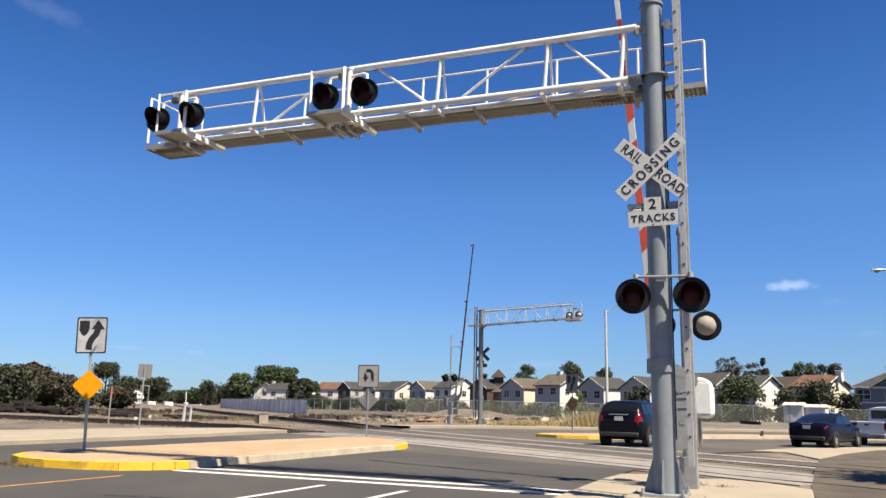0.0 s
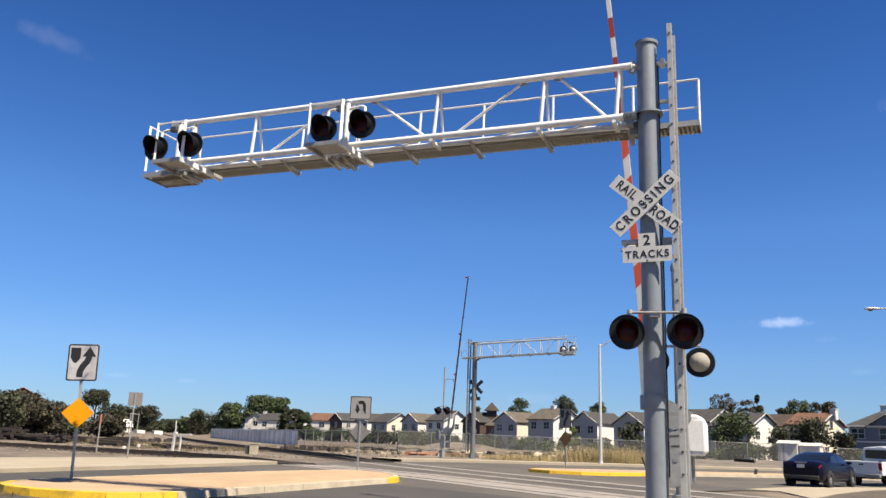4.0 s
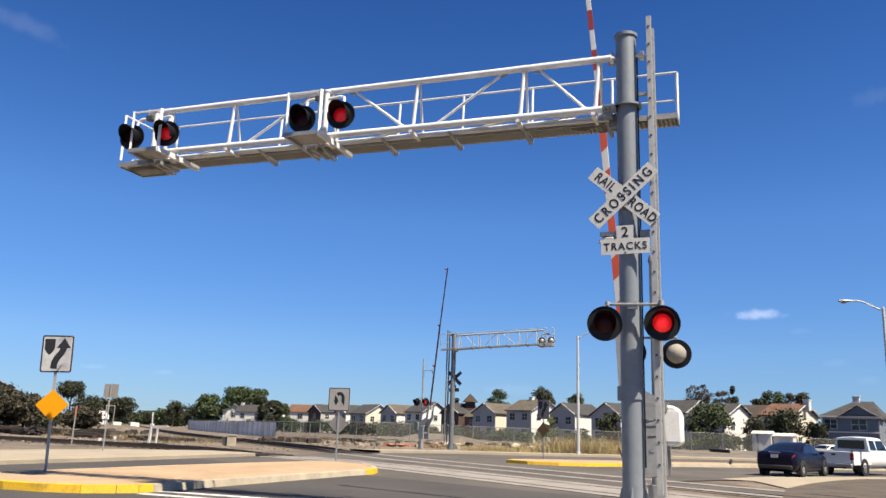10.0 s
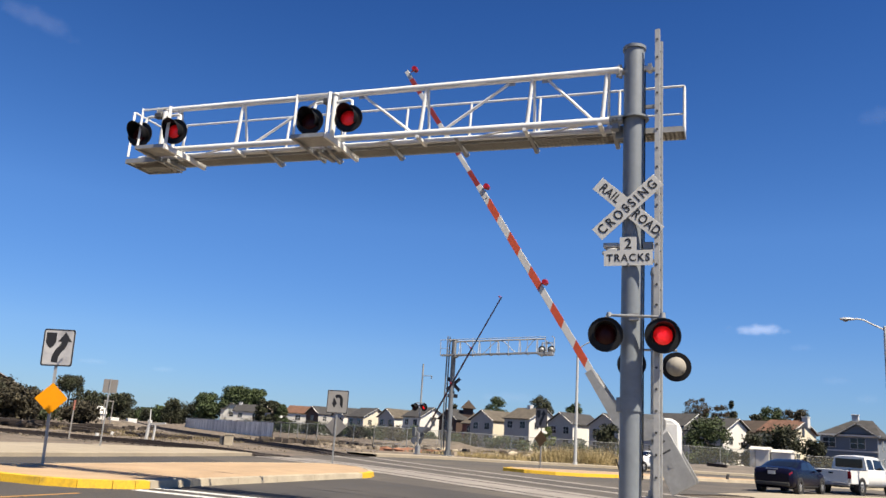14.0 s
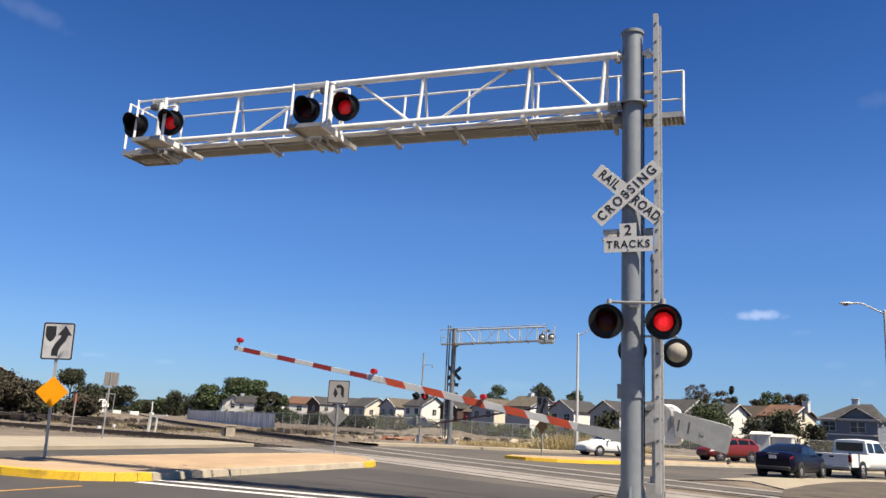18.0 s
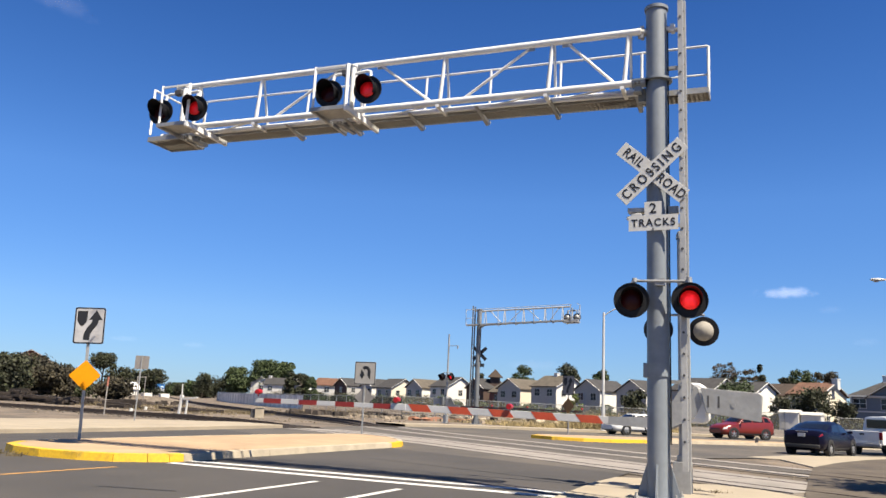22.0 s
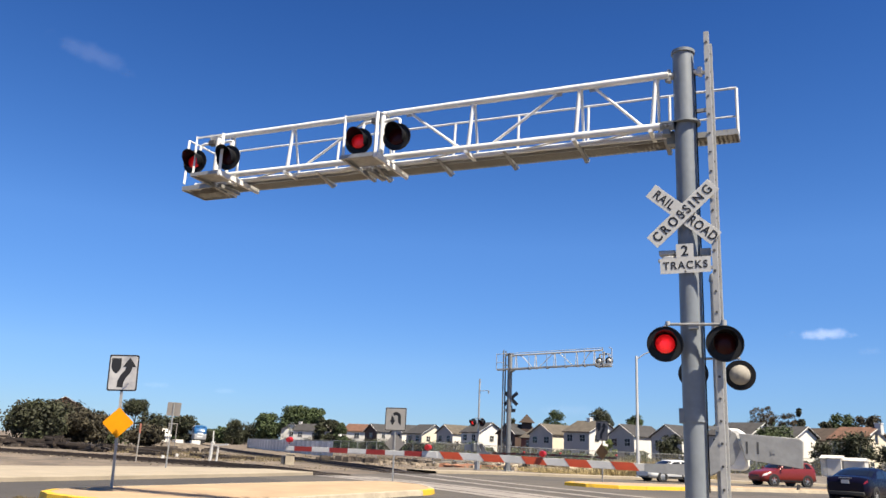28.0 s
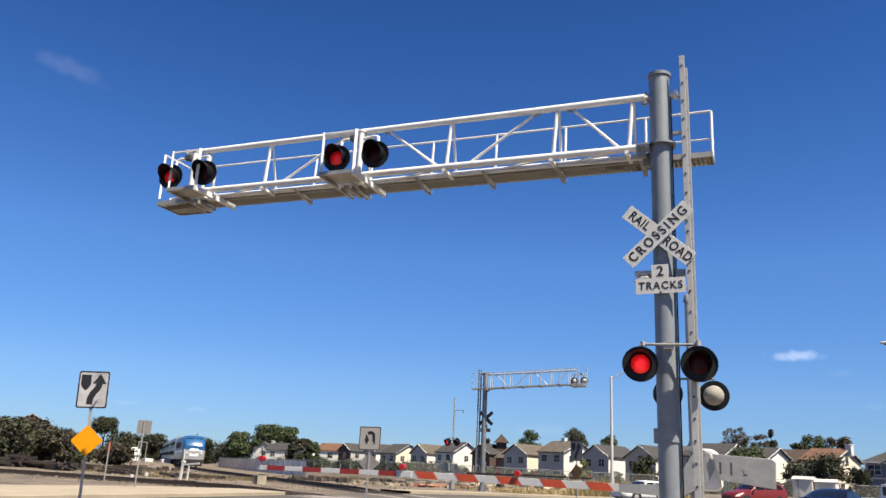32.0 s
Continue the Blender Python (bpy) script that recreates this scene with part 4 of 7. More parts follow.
def keep_right_sign(m, label, plate=SIGNWHITE, top=3.0, size=0.80, diamond=SIGNORANGE, gap=0.14):
    s = thing("median_arrow_sign", m, label, "road sign", "arrow signs on the islands")
    up = pose(0, 0, 0, 90, 0, 0)
    part("post", Shape().bar((0, 0.03, -0.05), (0, 0.03, top - 0.05), 0.06, 0.035, up=(0, 1, 0)), GALV, s)
    w, h = size * 0.80, size
    zc = top - h / 2
    p = part("plate", Shape().prism(rounded(w, h, 0.05), -0.004, 0.004, pose(0, 0, zc, 90, 0, 0)), plate, s, "white plate with a black arrow", smooth=None)
    rim_o, rim_i = rounded(w - 0.004, h - 0.004, 0.048), rounded(w - 0.065, h - 0.065, 0.035)
    n = len(rim_o)
    part("border", Shape().add([(x, -0.0055, zc + y) for x, y in rim_o] + [(x, -0.0055, zc + y) for x, y in rim_i], [(i, (i + 1) % n, n + (i + 1) % n, n + i) for i in range(n)]), SIGNBLACK, p, smooth=None)
    path = [(-0.06, -0.40), (-0.05, -0.24), (0.01, -0.10), (0.11, 0.03), (0.15, 0.14), (0.155, 0.22)]
    a, b = thick_line([(x * size, y * size) for x, y in path], 0.165 * size)
    part("arrow", Shape().add([(q.x, -0.0055, zc + q.y) for q in a] + [(q.x, -0.0055, zc + q.y) for q in b], [(i, i + 1, len(a) + i + 1, len(a) + i) for i in range(len(a) - 1)])
         .add([(x * size, -0.0058, zc + y * size) for x, y in ((-0.025, 0.16), (0.335, 0.16), (0.155, 0.43))], [(0, 1, 2)]), SIGNBLACK, p, smooth=None)
    part("island_mark", Shape().add([(x * size, -0.0055, zc + y * size) for x, y in ((-0.33, 0.40), (-0.07, 0.40), (-0.07, 0.14), (-0.13, 0.03), (-0.20, -0.03), (-0.27, 0.03), (-0.33, 0.14))], [tuple(range(7))]), SIGNBLACK, p, smooth=None)
    if diamond:
        d = size * 0.59
        dz = top - h - gap - d * 0.7071
        part("diamond_marker", Shape().prism(rounded(d, d, 0.03), -0.004, 0.004, pose(0, 0, dz, 90, 45, 0)), diamond, s, "plain amber diamond marker", smooth=None)
    return s


# shade on this arrow plate is put into its mottled grey colour
keep_right_sign(pose(-13.13, 1.98, 0.12, 0, -2.0, 33), "white arrow sign over an amber diamond on the island", plate=mat("shaded_sign_white", (0.385, 0.385, 0.392), 0.45, vary=0.06, scale=2.2, bump=0.0, color2=(0.214, 0.214, 0.228)), top=3.04, size=0.845, gap=0.372)
# far sign in shade: the shade is put into the plate's grey colour
keep_right_sign(pose(-8.2, 27.6, 0.14, 0, 0, -28), "shaded grey arrow sign over a dull diamond marker", plate=SIGNGREY, top=2.9, size=0.95, diamond=mat("dull_amber", (0.214, 0.121, 0.0357), 0.6))

UT_PLATE = mat("sign_dull_white", (0.285, 0.275, 0.257), 0.6, vary=0.05, bump=0)
ut = thing("u_turn_sign", pose(-14.15, 17.3, 0.0, 0, 0, 6), "grey sign with a bent black arrow on the island", "road sign")
part("post", Shape().bar((0, 0.03, -0.05), (0, 0.03, 2.9), 0.06, 0.035, up=(0, 1, 0)), GALV, ut)
pl = part("plate", Shape().prism(rounded(0.93, 0.93, 0.05), -0.004, 0.004, pose(0, 0, 2.44, 90, 0, 0)), UT_PLATE, ut, smooth=None)
arc = [(0.17, -0.24), (0.17, 0.02)] + [(0.02 + 0.15 * math.cos(radians(a)), 0.06 + 0.17 * math.sin(radians(a))) for a in range(0, 181, 20)] + [(-0.13, -0.06)]
a_, b_ = thick_line(arc, 0.13)
part("arrow", Shape().add([(q.x, -0.0055, 2.44 + q.y) for q in a_] + [(q.x, -0.0055, 2.44 + q.y) for q in b_], [(i, i + 1, len(a_) + i + 1, len(a_) + i) for i in range(len(a_) - 1)]).add([(-0.25, -0.0058, 2.40), (-0.01, -0.0058, 2.40), (-0.13, -0.0058, 2.19)], [(0, 1, 2)]), SIGNBLACK, pl, smooth=None)
part("slash", Shape().add([(-0.26, -0.0068, 2.735), (-0.20, -0.0068, 2.765), (0.235, -0.0068, 2.165), (0.175, -0.0068, 2.135)], [(0, 1, 2, 3)]), UT_PLATE, pl, "pale slash across the arrow", smooth=None)
part("border", Shape().add([(x, -0.0055, 2.44 + y) for x, y in rounded(0.915, 0.915, 0.045)] + [(x, -0.0055, 2.44 + y) for x, y in rounded(0.855, 0.855, 0.035)], [(i, (i + 1) % 20, 20 + (i + 1) % 20, 20 + i) for i in range(20)]), SIGNBLACK, pl, smooth=None)
part("diamond_marker", Shape().prism(rounded(0.62, 0.62, 0.03), -0.004, 0.004, pose(0, 0.05, 1.47, 90, 45, 0)), SIGNGREY, ut, "grey back of a diamond marker", smooth=None)

sb = thing("sign_from_behind", pose(-22.38, 13.4, 0.1, 0, 0.6, 20), "grey back of a small road sign on a thin post", "road sign")
part("post", Shape().bar((0, 0, -0.1), (0, 0, 2.62), 0.05, 0.03, up=(0, 1, 0)), GALV, sb)
part("plate", Shape().prism(rounded(0.58, 0.54, 0.04), 0.02, 0.028, pose(0, 0.06, 2.34, 90, 0, 0)), SIGNGREY, sb, smooth=None)



# ---- vehicles ----
def paint(name, color, rough=0.3):
    m = mat(name, color, rough, vary=0.03, scale=2, fine=20, bump=0.0)
    m.node_tree.nodes["Principled BSDF"].inputs["Coat Weight"].default_value = 0.05
    return m


GLASS_DARK = mat("car_glass", (0.00713, 0.00856, 0.01), 0.08, vary=0.02, bump=0.0, spec=0.5)
RUBBER = mat("tyre_rubber", (0.0129, 0.0129, 0.0129), 0.9, vary=0.15, bump=0.1)
ALLOY = mat("alloy_rim", (0.392, 0.392, 0.399), 0.35, 0.7, vary=0.05, bump=0)
TAILRED = mat("tail_light", (0.157, 0.00571, 0.00856), 0.2, vary=0.05, bump=0)
LAMPWHITE = mat("head_light", (0.535, 0.535, 0.528), 0.15, vary=0.05, bump=0)
PLASTIC = mat("black_plastic", (0.0157, 0.0157, 0.0171), 0.6, vary=0.1, bump=0.05)
PLATE = mat("plate_pale", (0.392, 0.399, 0.414), 0.5, vary=0.05, bump=0)


def wheel(parent, x, y, r, w=0.21):
    s = 1 if y > 0 else -1
    t = part("wheel", Shape().lathe((x, y - s * w, r), (0, s, 0), [(0, r * 0.62), (0, r * 0.94), (0.03, r), (w - 0.03, r), (w, r * 0.94), (w, r * 0.66), (w - 0.03, r * 0.64)], 28), RUBBER, parent, "black tyre with a bright rim")
    rim = Shape().lathe((x, y - s * 0.035, r), (0, s, 0), [(-0.06, r * 0.66), (0.0, r * 0.64), (0.012, r * 0.58), (-0.03, r * 0.54)], 24).lathe((x, y - s * 0.03, r), (0, s, 0), [(-0.02, r * 0.20), (0.015, r * 0.17), (0.018, 0)], 12)
    for k in range(5):
        a = 2 * math.pi * k / 5 + 0.3
        rim.bar((x + r * 0.12 * math.cos(a), y - s * 0.035, r + r * 0.12 * math.sin(a)), (x + r * 0.6 * math.cos(a), y - s * 0.035, r + r * 0.6 * math.sin(a)), 0.05, 0.03, up=(0, 1, 0))
    part("rim", rim, ALLOY, t)
    part("wheel_well", Shape().lathe((x, y - s * 0.23, r + 0.01), (0, s, 0), [(0, 0), (0, r * 1.13), (0.222, r * 1.13), (0.222, r * 0.9)], 24), PLASTIC, parent)


def loft(sections):
    """Body from sections: rows of (x, half width, z low, z high, tuck): a rounded ring each."""
    rows_ = []
    for x, w, z0, z1, tuck in sections:
        h = z1 - z0
        half = [(0, z0), (w * 0.82, z0), (w * 0.96, z0 + h * 0.12), (w, z0 + h * 0.42), (w * 0.985, z0 + h * 0.70), (w * (1 - tuck * 0.5), z0 + h * 0.93), (w * (1 - tuck), z1), (0, z1 + 0.015)]
        rows_.append([(x, y, z) for y, z in half] + [(x, -y, z) for y, z in half[-2:0:-1]] + [(x, 0, z0)])
    sh = Shape().sheet(rows_)
    for r_ in (rows_[0], rows_[-1]):
        sh.add(r_[:-1], [tuple(range(len(r_) - 1))])
    return sh


class Shell:
    """The skin of a car: s runs from tail to nose, v round half a section from the floor's middle to the roof's middle."""
    FINE = np.linspace(0, 1, 401)

    def __init__(self, L, W, top, belt, clear):
        self.L, self.w, self.clear = L, W / 2, clear
        plan = ((0, 0.80), (0.015, 0.87), (0.05, 0.95), (0.13, 0.99), (0.5, 1), (0.85, 0.98), (0.93, 0.93), (0.975, 0.84), (1, 0.68))
        floor_ = ((0, clear + 0.16), (0.03, clear + 0.06), (0.10, clear), (0.90, clear), (0.97, clear + 0.05), (1, clear + 0.12))
        self.curves = [self.soft(c, k) for c, k in ((top, 9), (belt, 15), (plan, 5), (floor_, 5))]

    def soft(self, pts, k):
        y = np.interp(self.FINE, [p[0] for p in pts], [p[1] for p in pts])
        pad = np.concatenate([np.full(k, y[0]), y, np.full(k, y[-1])])
        blur = np.convolve(pad, np.ones(2 * k + 1) / (2 * k + 1), mode="same")[k:-k]
        edge_ = np.clip(np.minimum(self.FINE, 1 - self.FINE) / 0.02, 0, 1)
        return y * (1 - edge_) + blur * edge_

    def half(self, s):
        top, belt, plan, z0 = (float(np.interp(s, self.FINE, c)) for c in self.curves)
        w = self.w * plan
        zb = min(belt, top - 0.03)
        gh = max(0.0, top - belt)
        t = min(1.0, gh / 0.16)
        yr = (1 - t) * 0.80 * w + t * (0.93 * w - 0.34 * gh)
        return [(0, z0), (0.80 * w, z0), (0.95 * w, z0 + 0.08), (w, z0 + 0.40 * (zb - z0)), (0.985 * w, z0 + 0.74 * (zb - z0)), (0.95 * w, zb),
                (yr, top - 0.02 - 0.05 * t), (yr * 0.72, top - 0.012 * t), (0, top)]

    def at(self, s, v, side=1, off=0.0):
        ring = self.half(s)
        k = min(7, int(v))
        u = v - k
        y, z = (ring[k][i] + (ring[k + 1][i] - ring[k][i]) * u for i in (0, 1))
        p = Vector(((s - 0.5) * self.L, y, z))
        if off:
            e = 0.01
            r0, r1 = self.half(max(0, s - e)), self.half(min(1, s + e))
            q0, q1 = (Vector(((min(1, max(0, s + d)) - 0.5) * self.L, r[k][0] + (r[k + 1][0] - r[k][0]) * u, r[k][1] + (r[k + 1][1] - r[k][1]) * u)) for d, r in ((-e, r0), (e, r1)))
            along = Vector((0, ring[k + 1][0] - ring[k][0], ring[k + 1][1] - ring[k][1]))
            n_ = (q1 - q0).cross(along)
            p += n_.normalized() * off
        p.y *= side
        return p

    def skin(self):
        ss = sorted(set([0, 0.006, 0.015, 0.03, 0.045, 0.06, 0.08, 0.93, 0.95, 0.97, 0.985, 1] + [0.1 + 0.8 * i / 34 for i in range(35)]))
        rows_ = []
        for s in ss:
            x = (s - 0.5) * self.L
            h = self.half(s)
            rows_.append([(x, y, z) for y, z in h] + [(x, -y, z) for y, z in h[-2:0:-1]] + [(x, 0, h[0][1])])
        sh = Shape().sheet(rows_)
        for r_ in (rows_[0], rows_[-1]):
            sh.add(r_[:-1], [tuple(range(len(r_) - 1))])
        return sh

    def patch(self, low, high, v0, v1, side=1, off=0.012, n=8, k=5):
        """A piece of the skin between two lines, standing a little proud of it."""
        sh = Shape()
        for o in (off, off - 0.016):
            sh.sheet([[self.at(low[0] + (low[1] - low[0]) * i / n + (high[0] - low[0] + (high[1] - high[0] - low[1] + low[0]) * i / n) * j / k, v0 + (v1 - v0) * j / k, side, o) for j in range(k + 1)] for i in range(n + 1)])
        return sh

    def across(self, s0, s1, edge_=6.12, off=0.012, n=8):
        """A pane from side to side over the top of the skin."""
        sh = Shape()
        vs = [(edge_ + (8 - edge_) * j / 4, 1) for j in range(5)] + [(8 - (8 - edge_) * j / 4, -1) for j in range(1, 5)]
        for o in (off, off - 0.016):
            sh.sheet([[self.at(s0 + (s1 - s0) * i / n, v, sd, o) for v, sd in vs] for i in range(n + 1)])
        return sh


def car(m, name, label, category, colour, L, W, top, belt, panes, screen, rear, tail, r=0.33, axles=(0.19, 0.80), clear=0.20, hatch=False, group=""):
    """panes: side windows as (low from, low to, high from, high to); screen, rear: where the front and rear glass run; tail: the tail light's patch."""
    c = thing(name, m, label, category, group)
    b = Shell(L, W, top, belt, clear)
    w = W / 2
    X = lambda s: (s - 0.5) * L
    part("body", b.skin(), colour, c, smooth=50)
    for side in (1, -1):
        for a0, a1, b0, b1 in panes:
            part("side_window", b.patch((a0, a1), (b0, b1), 5.12, 5.90, side), GLASS_DARK, c, "dark tinted glass", smooth=50)
        t0, t1, v0, v1 = tail
        part("tail_light", b.patch((t0, t1), (t0, t1 * 0.9), v0, v1, side, 0.014), TAILRED, c, "red tail light", smooth=50)
        part("head_light", b.patch((0.915, 0.985), (0.90, 0.965), 4.0, 5.0, side, 0.014), LAMPWHITE, c, "clear head light", smooth=50)
        part("sill", b.patch((0.27, 0.71), (0.27, 0.71), 1.6, 2.3, side, 0.014), PLASTIC, c, smooth=50)
        belt_z = b.half(0.68)[5][1]
        part("mirror", Shape().sheet([[(X(0.665) + 0.07 * math.cos(q) * k, side * (w * 0.98 + 0.02 + d), belt_z + 0.09 + 0.07 * math.sin(q) * k) for q in [2 * math.pi * i / 10 for i in range(11)]] for d, k in ((-0.06, 0.3), (0.0, 0.8), (0.10, 1.0), (0.17, 0.8), (0.19, 0.05))]), colour, c, smooth=60)
        for s_ in (0.30, 0.52):
            p = b.at(s_, 4.85, side, 0.02)
            part("door_handle", Shape().box(p, (0.16, 0.03, 0.03)), colour, c, bevel=0.01)
        for ax in axles:
            wheel(c, X(ax), side * (w + 0.005), r)
    part("windscreen", b.across(*screen), GLASS_DARK, c, "dark tinted glass", smooth=50)
    part("rear_window", b.across(*rear), GLASS_DARK, c, "dark tinted glass", smooth=50)
    zt = b.half(0)[8][1]
    zp = zt + (0.08 if hatch else 0.02)
    part("rear_plate", Shape().box((X(0.0) - (0.0 if hatch else 0.012), 0, zp), (0.03, 0.31, 0.15)), PLATE, c, "pale plate with a plain bar", smooth=None)
    part("chrome_bar", Shape().box((X(0.004) - 0.01, 0, zp + 0.15), (0.03, 0.72 if hatch else 0.5, 0.035)), ALLOY, c, smooth=None)
    part("rear_bumper", Shape().box((X(0.006), 0, clear + 0.20), (0.12, W * 0.80, 0.16)), PLASTIC, c, bevel=0.04)
    part("grille", Shape().box((X(0.992), 0, clear + 0.34), (0.05, W * 0.48, 0.16)), PLASTIC, c, bevel=0.02)
    part("front_bumper", Shape().box((X(0.985), 0, clear + 0.14), (0.12, W * 0.66, 0.12)), PLASTIC, c, bevel=0.03)
    if hatch:
        part("spoiler", b.across(0.055, 0.095, 6.2, 0.05, 3), colour, c, smooth=50)
        for side in (1, -1):
            part("roof_rail", Shape().bar(b.at(0.16, 6.7, side, 0.035), b.at(0.54, 6.7, side, 0.03), 0.03, 0.03), PLASTIC, c)
    return c


NAVY = paint("navy_car_paint", (0.004, 0.004, 0.013), 0.25)
NAVY.node_tree.nodes["Principled BSDF"].inputs["Specular IOR Level"].default_value = 0.10
BLACKBLUE = paint("black_car_paint", (0.004, 0.004, 0.008))
BLACKBLUE.node_tree.nodes["Principled BSDF"].inputs["Specular IOR Level"].default_value = 0.12
WHITECAR = paint("white_car_paint", (0.60, 0.60, 0.59))
REDCAR = paint("red_car_paint", (0.135, 0.014, 0.010))
SEDAN_TOP = ((0, 0.84), (0.012, 0.98), (0.05, 1.07), (0.15, 1.10), (0.31, 1.36), (0.40, 1.44), (0.50, 1.46), (0.59, 1.42), (0.76, 1.06), (0.80, 1.01), (0.92, 0.89), (0.98, 0.74), (1, 0.58))
SEDAN_BELT = ((0, 1.0), (0.2, 1.0), (0.5, 0.95), (0.8, 0.92), (1, 0.62))
SEDAN_PANES = ((0.245, 0.455, 0.33, 0.465), (0.475, 0.725, 0.485, 0.60))
OLD_TOP = ((0, 0.80), (0.012, 0.92), (0.05, 0.97), (0.20, 0.98), (0.31, 1.26), (0.38, 1.33), (0.52, 1.34), (0.60, 1.29), (0.74, 0.97), (0.78, 0.93), (0.93, 0.82), (0.98, 0.71), (1, 0.58))
OLD_BELT = ((0, 0.92), (0.2, 0.92), (0.5, 0.89), (0.8, 0.86), (1, 0.6))
TALL_TOP = ((0, 0.92), (0.01, 1.14), (0.03, 1.30), (0.06, 1.52), (0.10, 1.63), (0.2, 1.67), (0.4, 1.68), (0.56, 1.63), (0.72, 1.13), (0.76, 1.09), (0.92, 0.98), (0.98, 0.82), (1, 0.62))
LOW_TOP = tuple((a, b * 0.93) for a, b in TALL_TOP)
TALL_BELT = ((0, 1.12), (0.3, 1.09), (0.7, 1.03), (1, 0.7))
TALL_PANES = ((0.085, 0.20, 0.13, 0.205), (0.22, 0.425, 0.225, 0.43), (0.445, 0.70, 0.45, 0.575))


def heading(x, y, bearing, z=0.0):
    """A pose on the ground, nose towards the bearing: degrees to the right of +y."""
    return pose(x, y, z, 0, 0, 90 - bearing)


sedan = car(heading(3.08, 25.9, 21) @ Matrix.Scale(0.94, 4), "sedan_car", "dark navy sedan car standing on the pale road", "car", NAVY, 4.7, 1.80, SEDAN_TOP, SEDAN_BELT, SEDAN_PANES, (0.735, 0.60), (0.175, 0.325), (0.004, 0.042, 4.30, 4.72), r=0.33)
suv = car(heading(-3.6, 20.0, 12), "sport_utility_car", "black-blue high-roofed car driving away over the crossing", "car", BLACKBLUE, 4.55, 1.82, TALL_TOP, TALL_BELT, TALL_PANES, (0.70, 0.565), (0.026, 0.072), (0.0, 0.05, 4.0, 5.95), r=0.35, clear=0.24, hatch=True)
white_car = car(heading(-7.4, 40.6, 218), "saloon_car", "white saloon car waiting before the lowered far gate", "car", WHITECAR, 4.45, 1.70, OLD_TOP, OLD_BELT, SEDAN_PANES, (0.715, 0.605), (0.215, 0.32), (0.0, 0.06, 3.8, 4.9), r=0.31)
red_car = car(heading(-1.0, 46.3, 230), "crossover_car", "red small crossover car waiting behind the white car", "car", REDCAR, 4.15, 1.80, LOW_TOP, TALL_BELT, TALL_PANES, (0.70, 0.565), (0.026, 0.072), (0.0, 0.06, 4.2, 5.2), r=0.35, clear=0.24, hatch=True)


def pickup(m):
    """A white crew-cab pickup with an open bed."""
    c = thing("pickup_truck", m, "white extended-cab pickup truck with an empty bed", "truck")
    L, w = 5.9, 0.98
    x0 = -L / 2
    part("cab_body", loft([(x0 + 2.05, w * 0.99, 0.42, 1.18, 0.06), (x0 + 2.3, w, 0.40, 1.22, 0.06), (x0 + 4.4, w, 0.40, 1.22, 0.06), (x0 + 5.2, w * 0.98, 0.42, 1.20, 0.08), (x0 + 5.75, w * 0.94, 0.45, 1.12, 0.1), (x0 + 5.88, w * 0.88, 0.50, 0.95, 0.1)]), WHITECAR, c, smooth=50)
    cab = [(x0 + 2.06, 0.90, 1.18), (x0 + 2.14, 0.76, 1.86), (x0 + 3.0, 0.77, 1.92), (x0 + 3.75, 0.76, 1.88), (x0 + 4.55, 0.90, 1.18)]
    sh = Shape().sheet([[(x, y, z), (x, 0, z + (0.04 if 0 < i < 4 else 0)), (x, -y, z)] for i, (x, y, z) in enumerate(cab)])
    for s in (1, -1):
        sh.add([(x, s * y, z) for x, y, z in cab], [tuple(range(5))])
    part("cab", sh, WHITECAR, c, smooth=40)
    part("rear_window", Shape().box((x0 + 2.085, 0, 1.54), (0.06, 1.36, 0.44)), GLASS_DARK, c, "dark rear glass", bevel=0.01)
    part("windscreen", Shape().add([(x0 + 3.82, 0.70, 1.84), (x0 + 3.82, -0.70, 1.84), (x0 + 4.50, -0.82, 1.25), (x0 + 4.50, 0.82, 1.25), (x0 + 3.80, 0.70, 1.82), (x0 + 3.80, -0.70, 1.82), (x0 + 4.47, -0.82, 1.23), (x0 + 4.47, 0.82, 1.23)], [(0, 1, 2, 3), (7, 6, 5, 4), (0, 4, 5, 1), (1, 5, 6, 2), (2, 6, 7, 3), (3, 7, 4, 0)]), GLASS_DARK, c, smooth=None)
    for s in (1, -1):
        for a, b in ((x0 + 2.25, x0 + 2.95), (x0 + 3.05, x0 + 3.95)):
            y0, y1 = s * 0.893, s * 0.785
            part("side_window", Shape().add([(a, y0, 1.27), (b + (0.30 if b > x0 + 3.5 else 0), y0, 1.27), (b - 0.05, y1, 1.76), (a + 0.03, y1, 1.76), (a, y0 - s * 0.05, 1.27), (b, y0 - s * 0.05, 1.27), (b, y1 - s * 0.05, 1.76), (a, y1 - s * 0.05, 1.76)], [(0, 1, 2, 3), (7, 6, 5, 4), (0, 4, 5, 1), (1, 5, 6, 2), (2, 6, 7, 3), (3, 7, 4, 0)]), GLASS_DARK, c, smooth=None)
        part("bed_side", Shape().prism([(x0 + 0.03, 0.52), (x0 + 2.04, 0.52), (x0 + 2.04, 1.20), (x0 + 0.03, 1.20)], -0.06, 0.06, pose(0, s * (w - 0.06), 0, 90, 0, 0)), WHITECAR, c, bevel=0.03)
        part("bed_rail", Shape().box((x0 + 1.03, s * (w - 0.06), 1.21), (2.0, 0.13, 0.03)), PLASTIC, c)
        part("tail_light", Shape().box((x0 + 0.02, s * (w - 0.08), 0.95), (0.07, 0.16, 0.36)), TAILRED, c, "red tail light", bevel=0.01)
        part("mirror", Shape().box((x0 + 4.25, s * (w + 0.16), 1.35), (0.10, 0.22, 0.26)), PLASTIC, c, bevel=0.02)
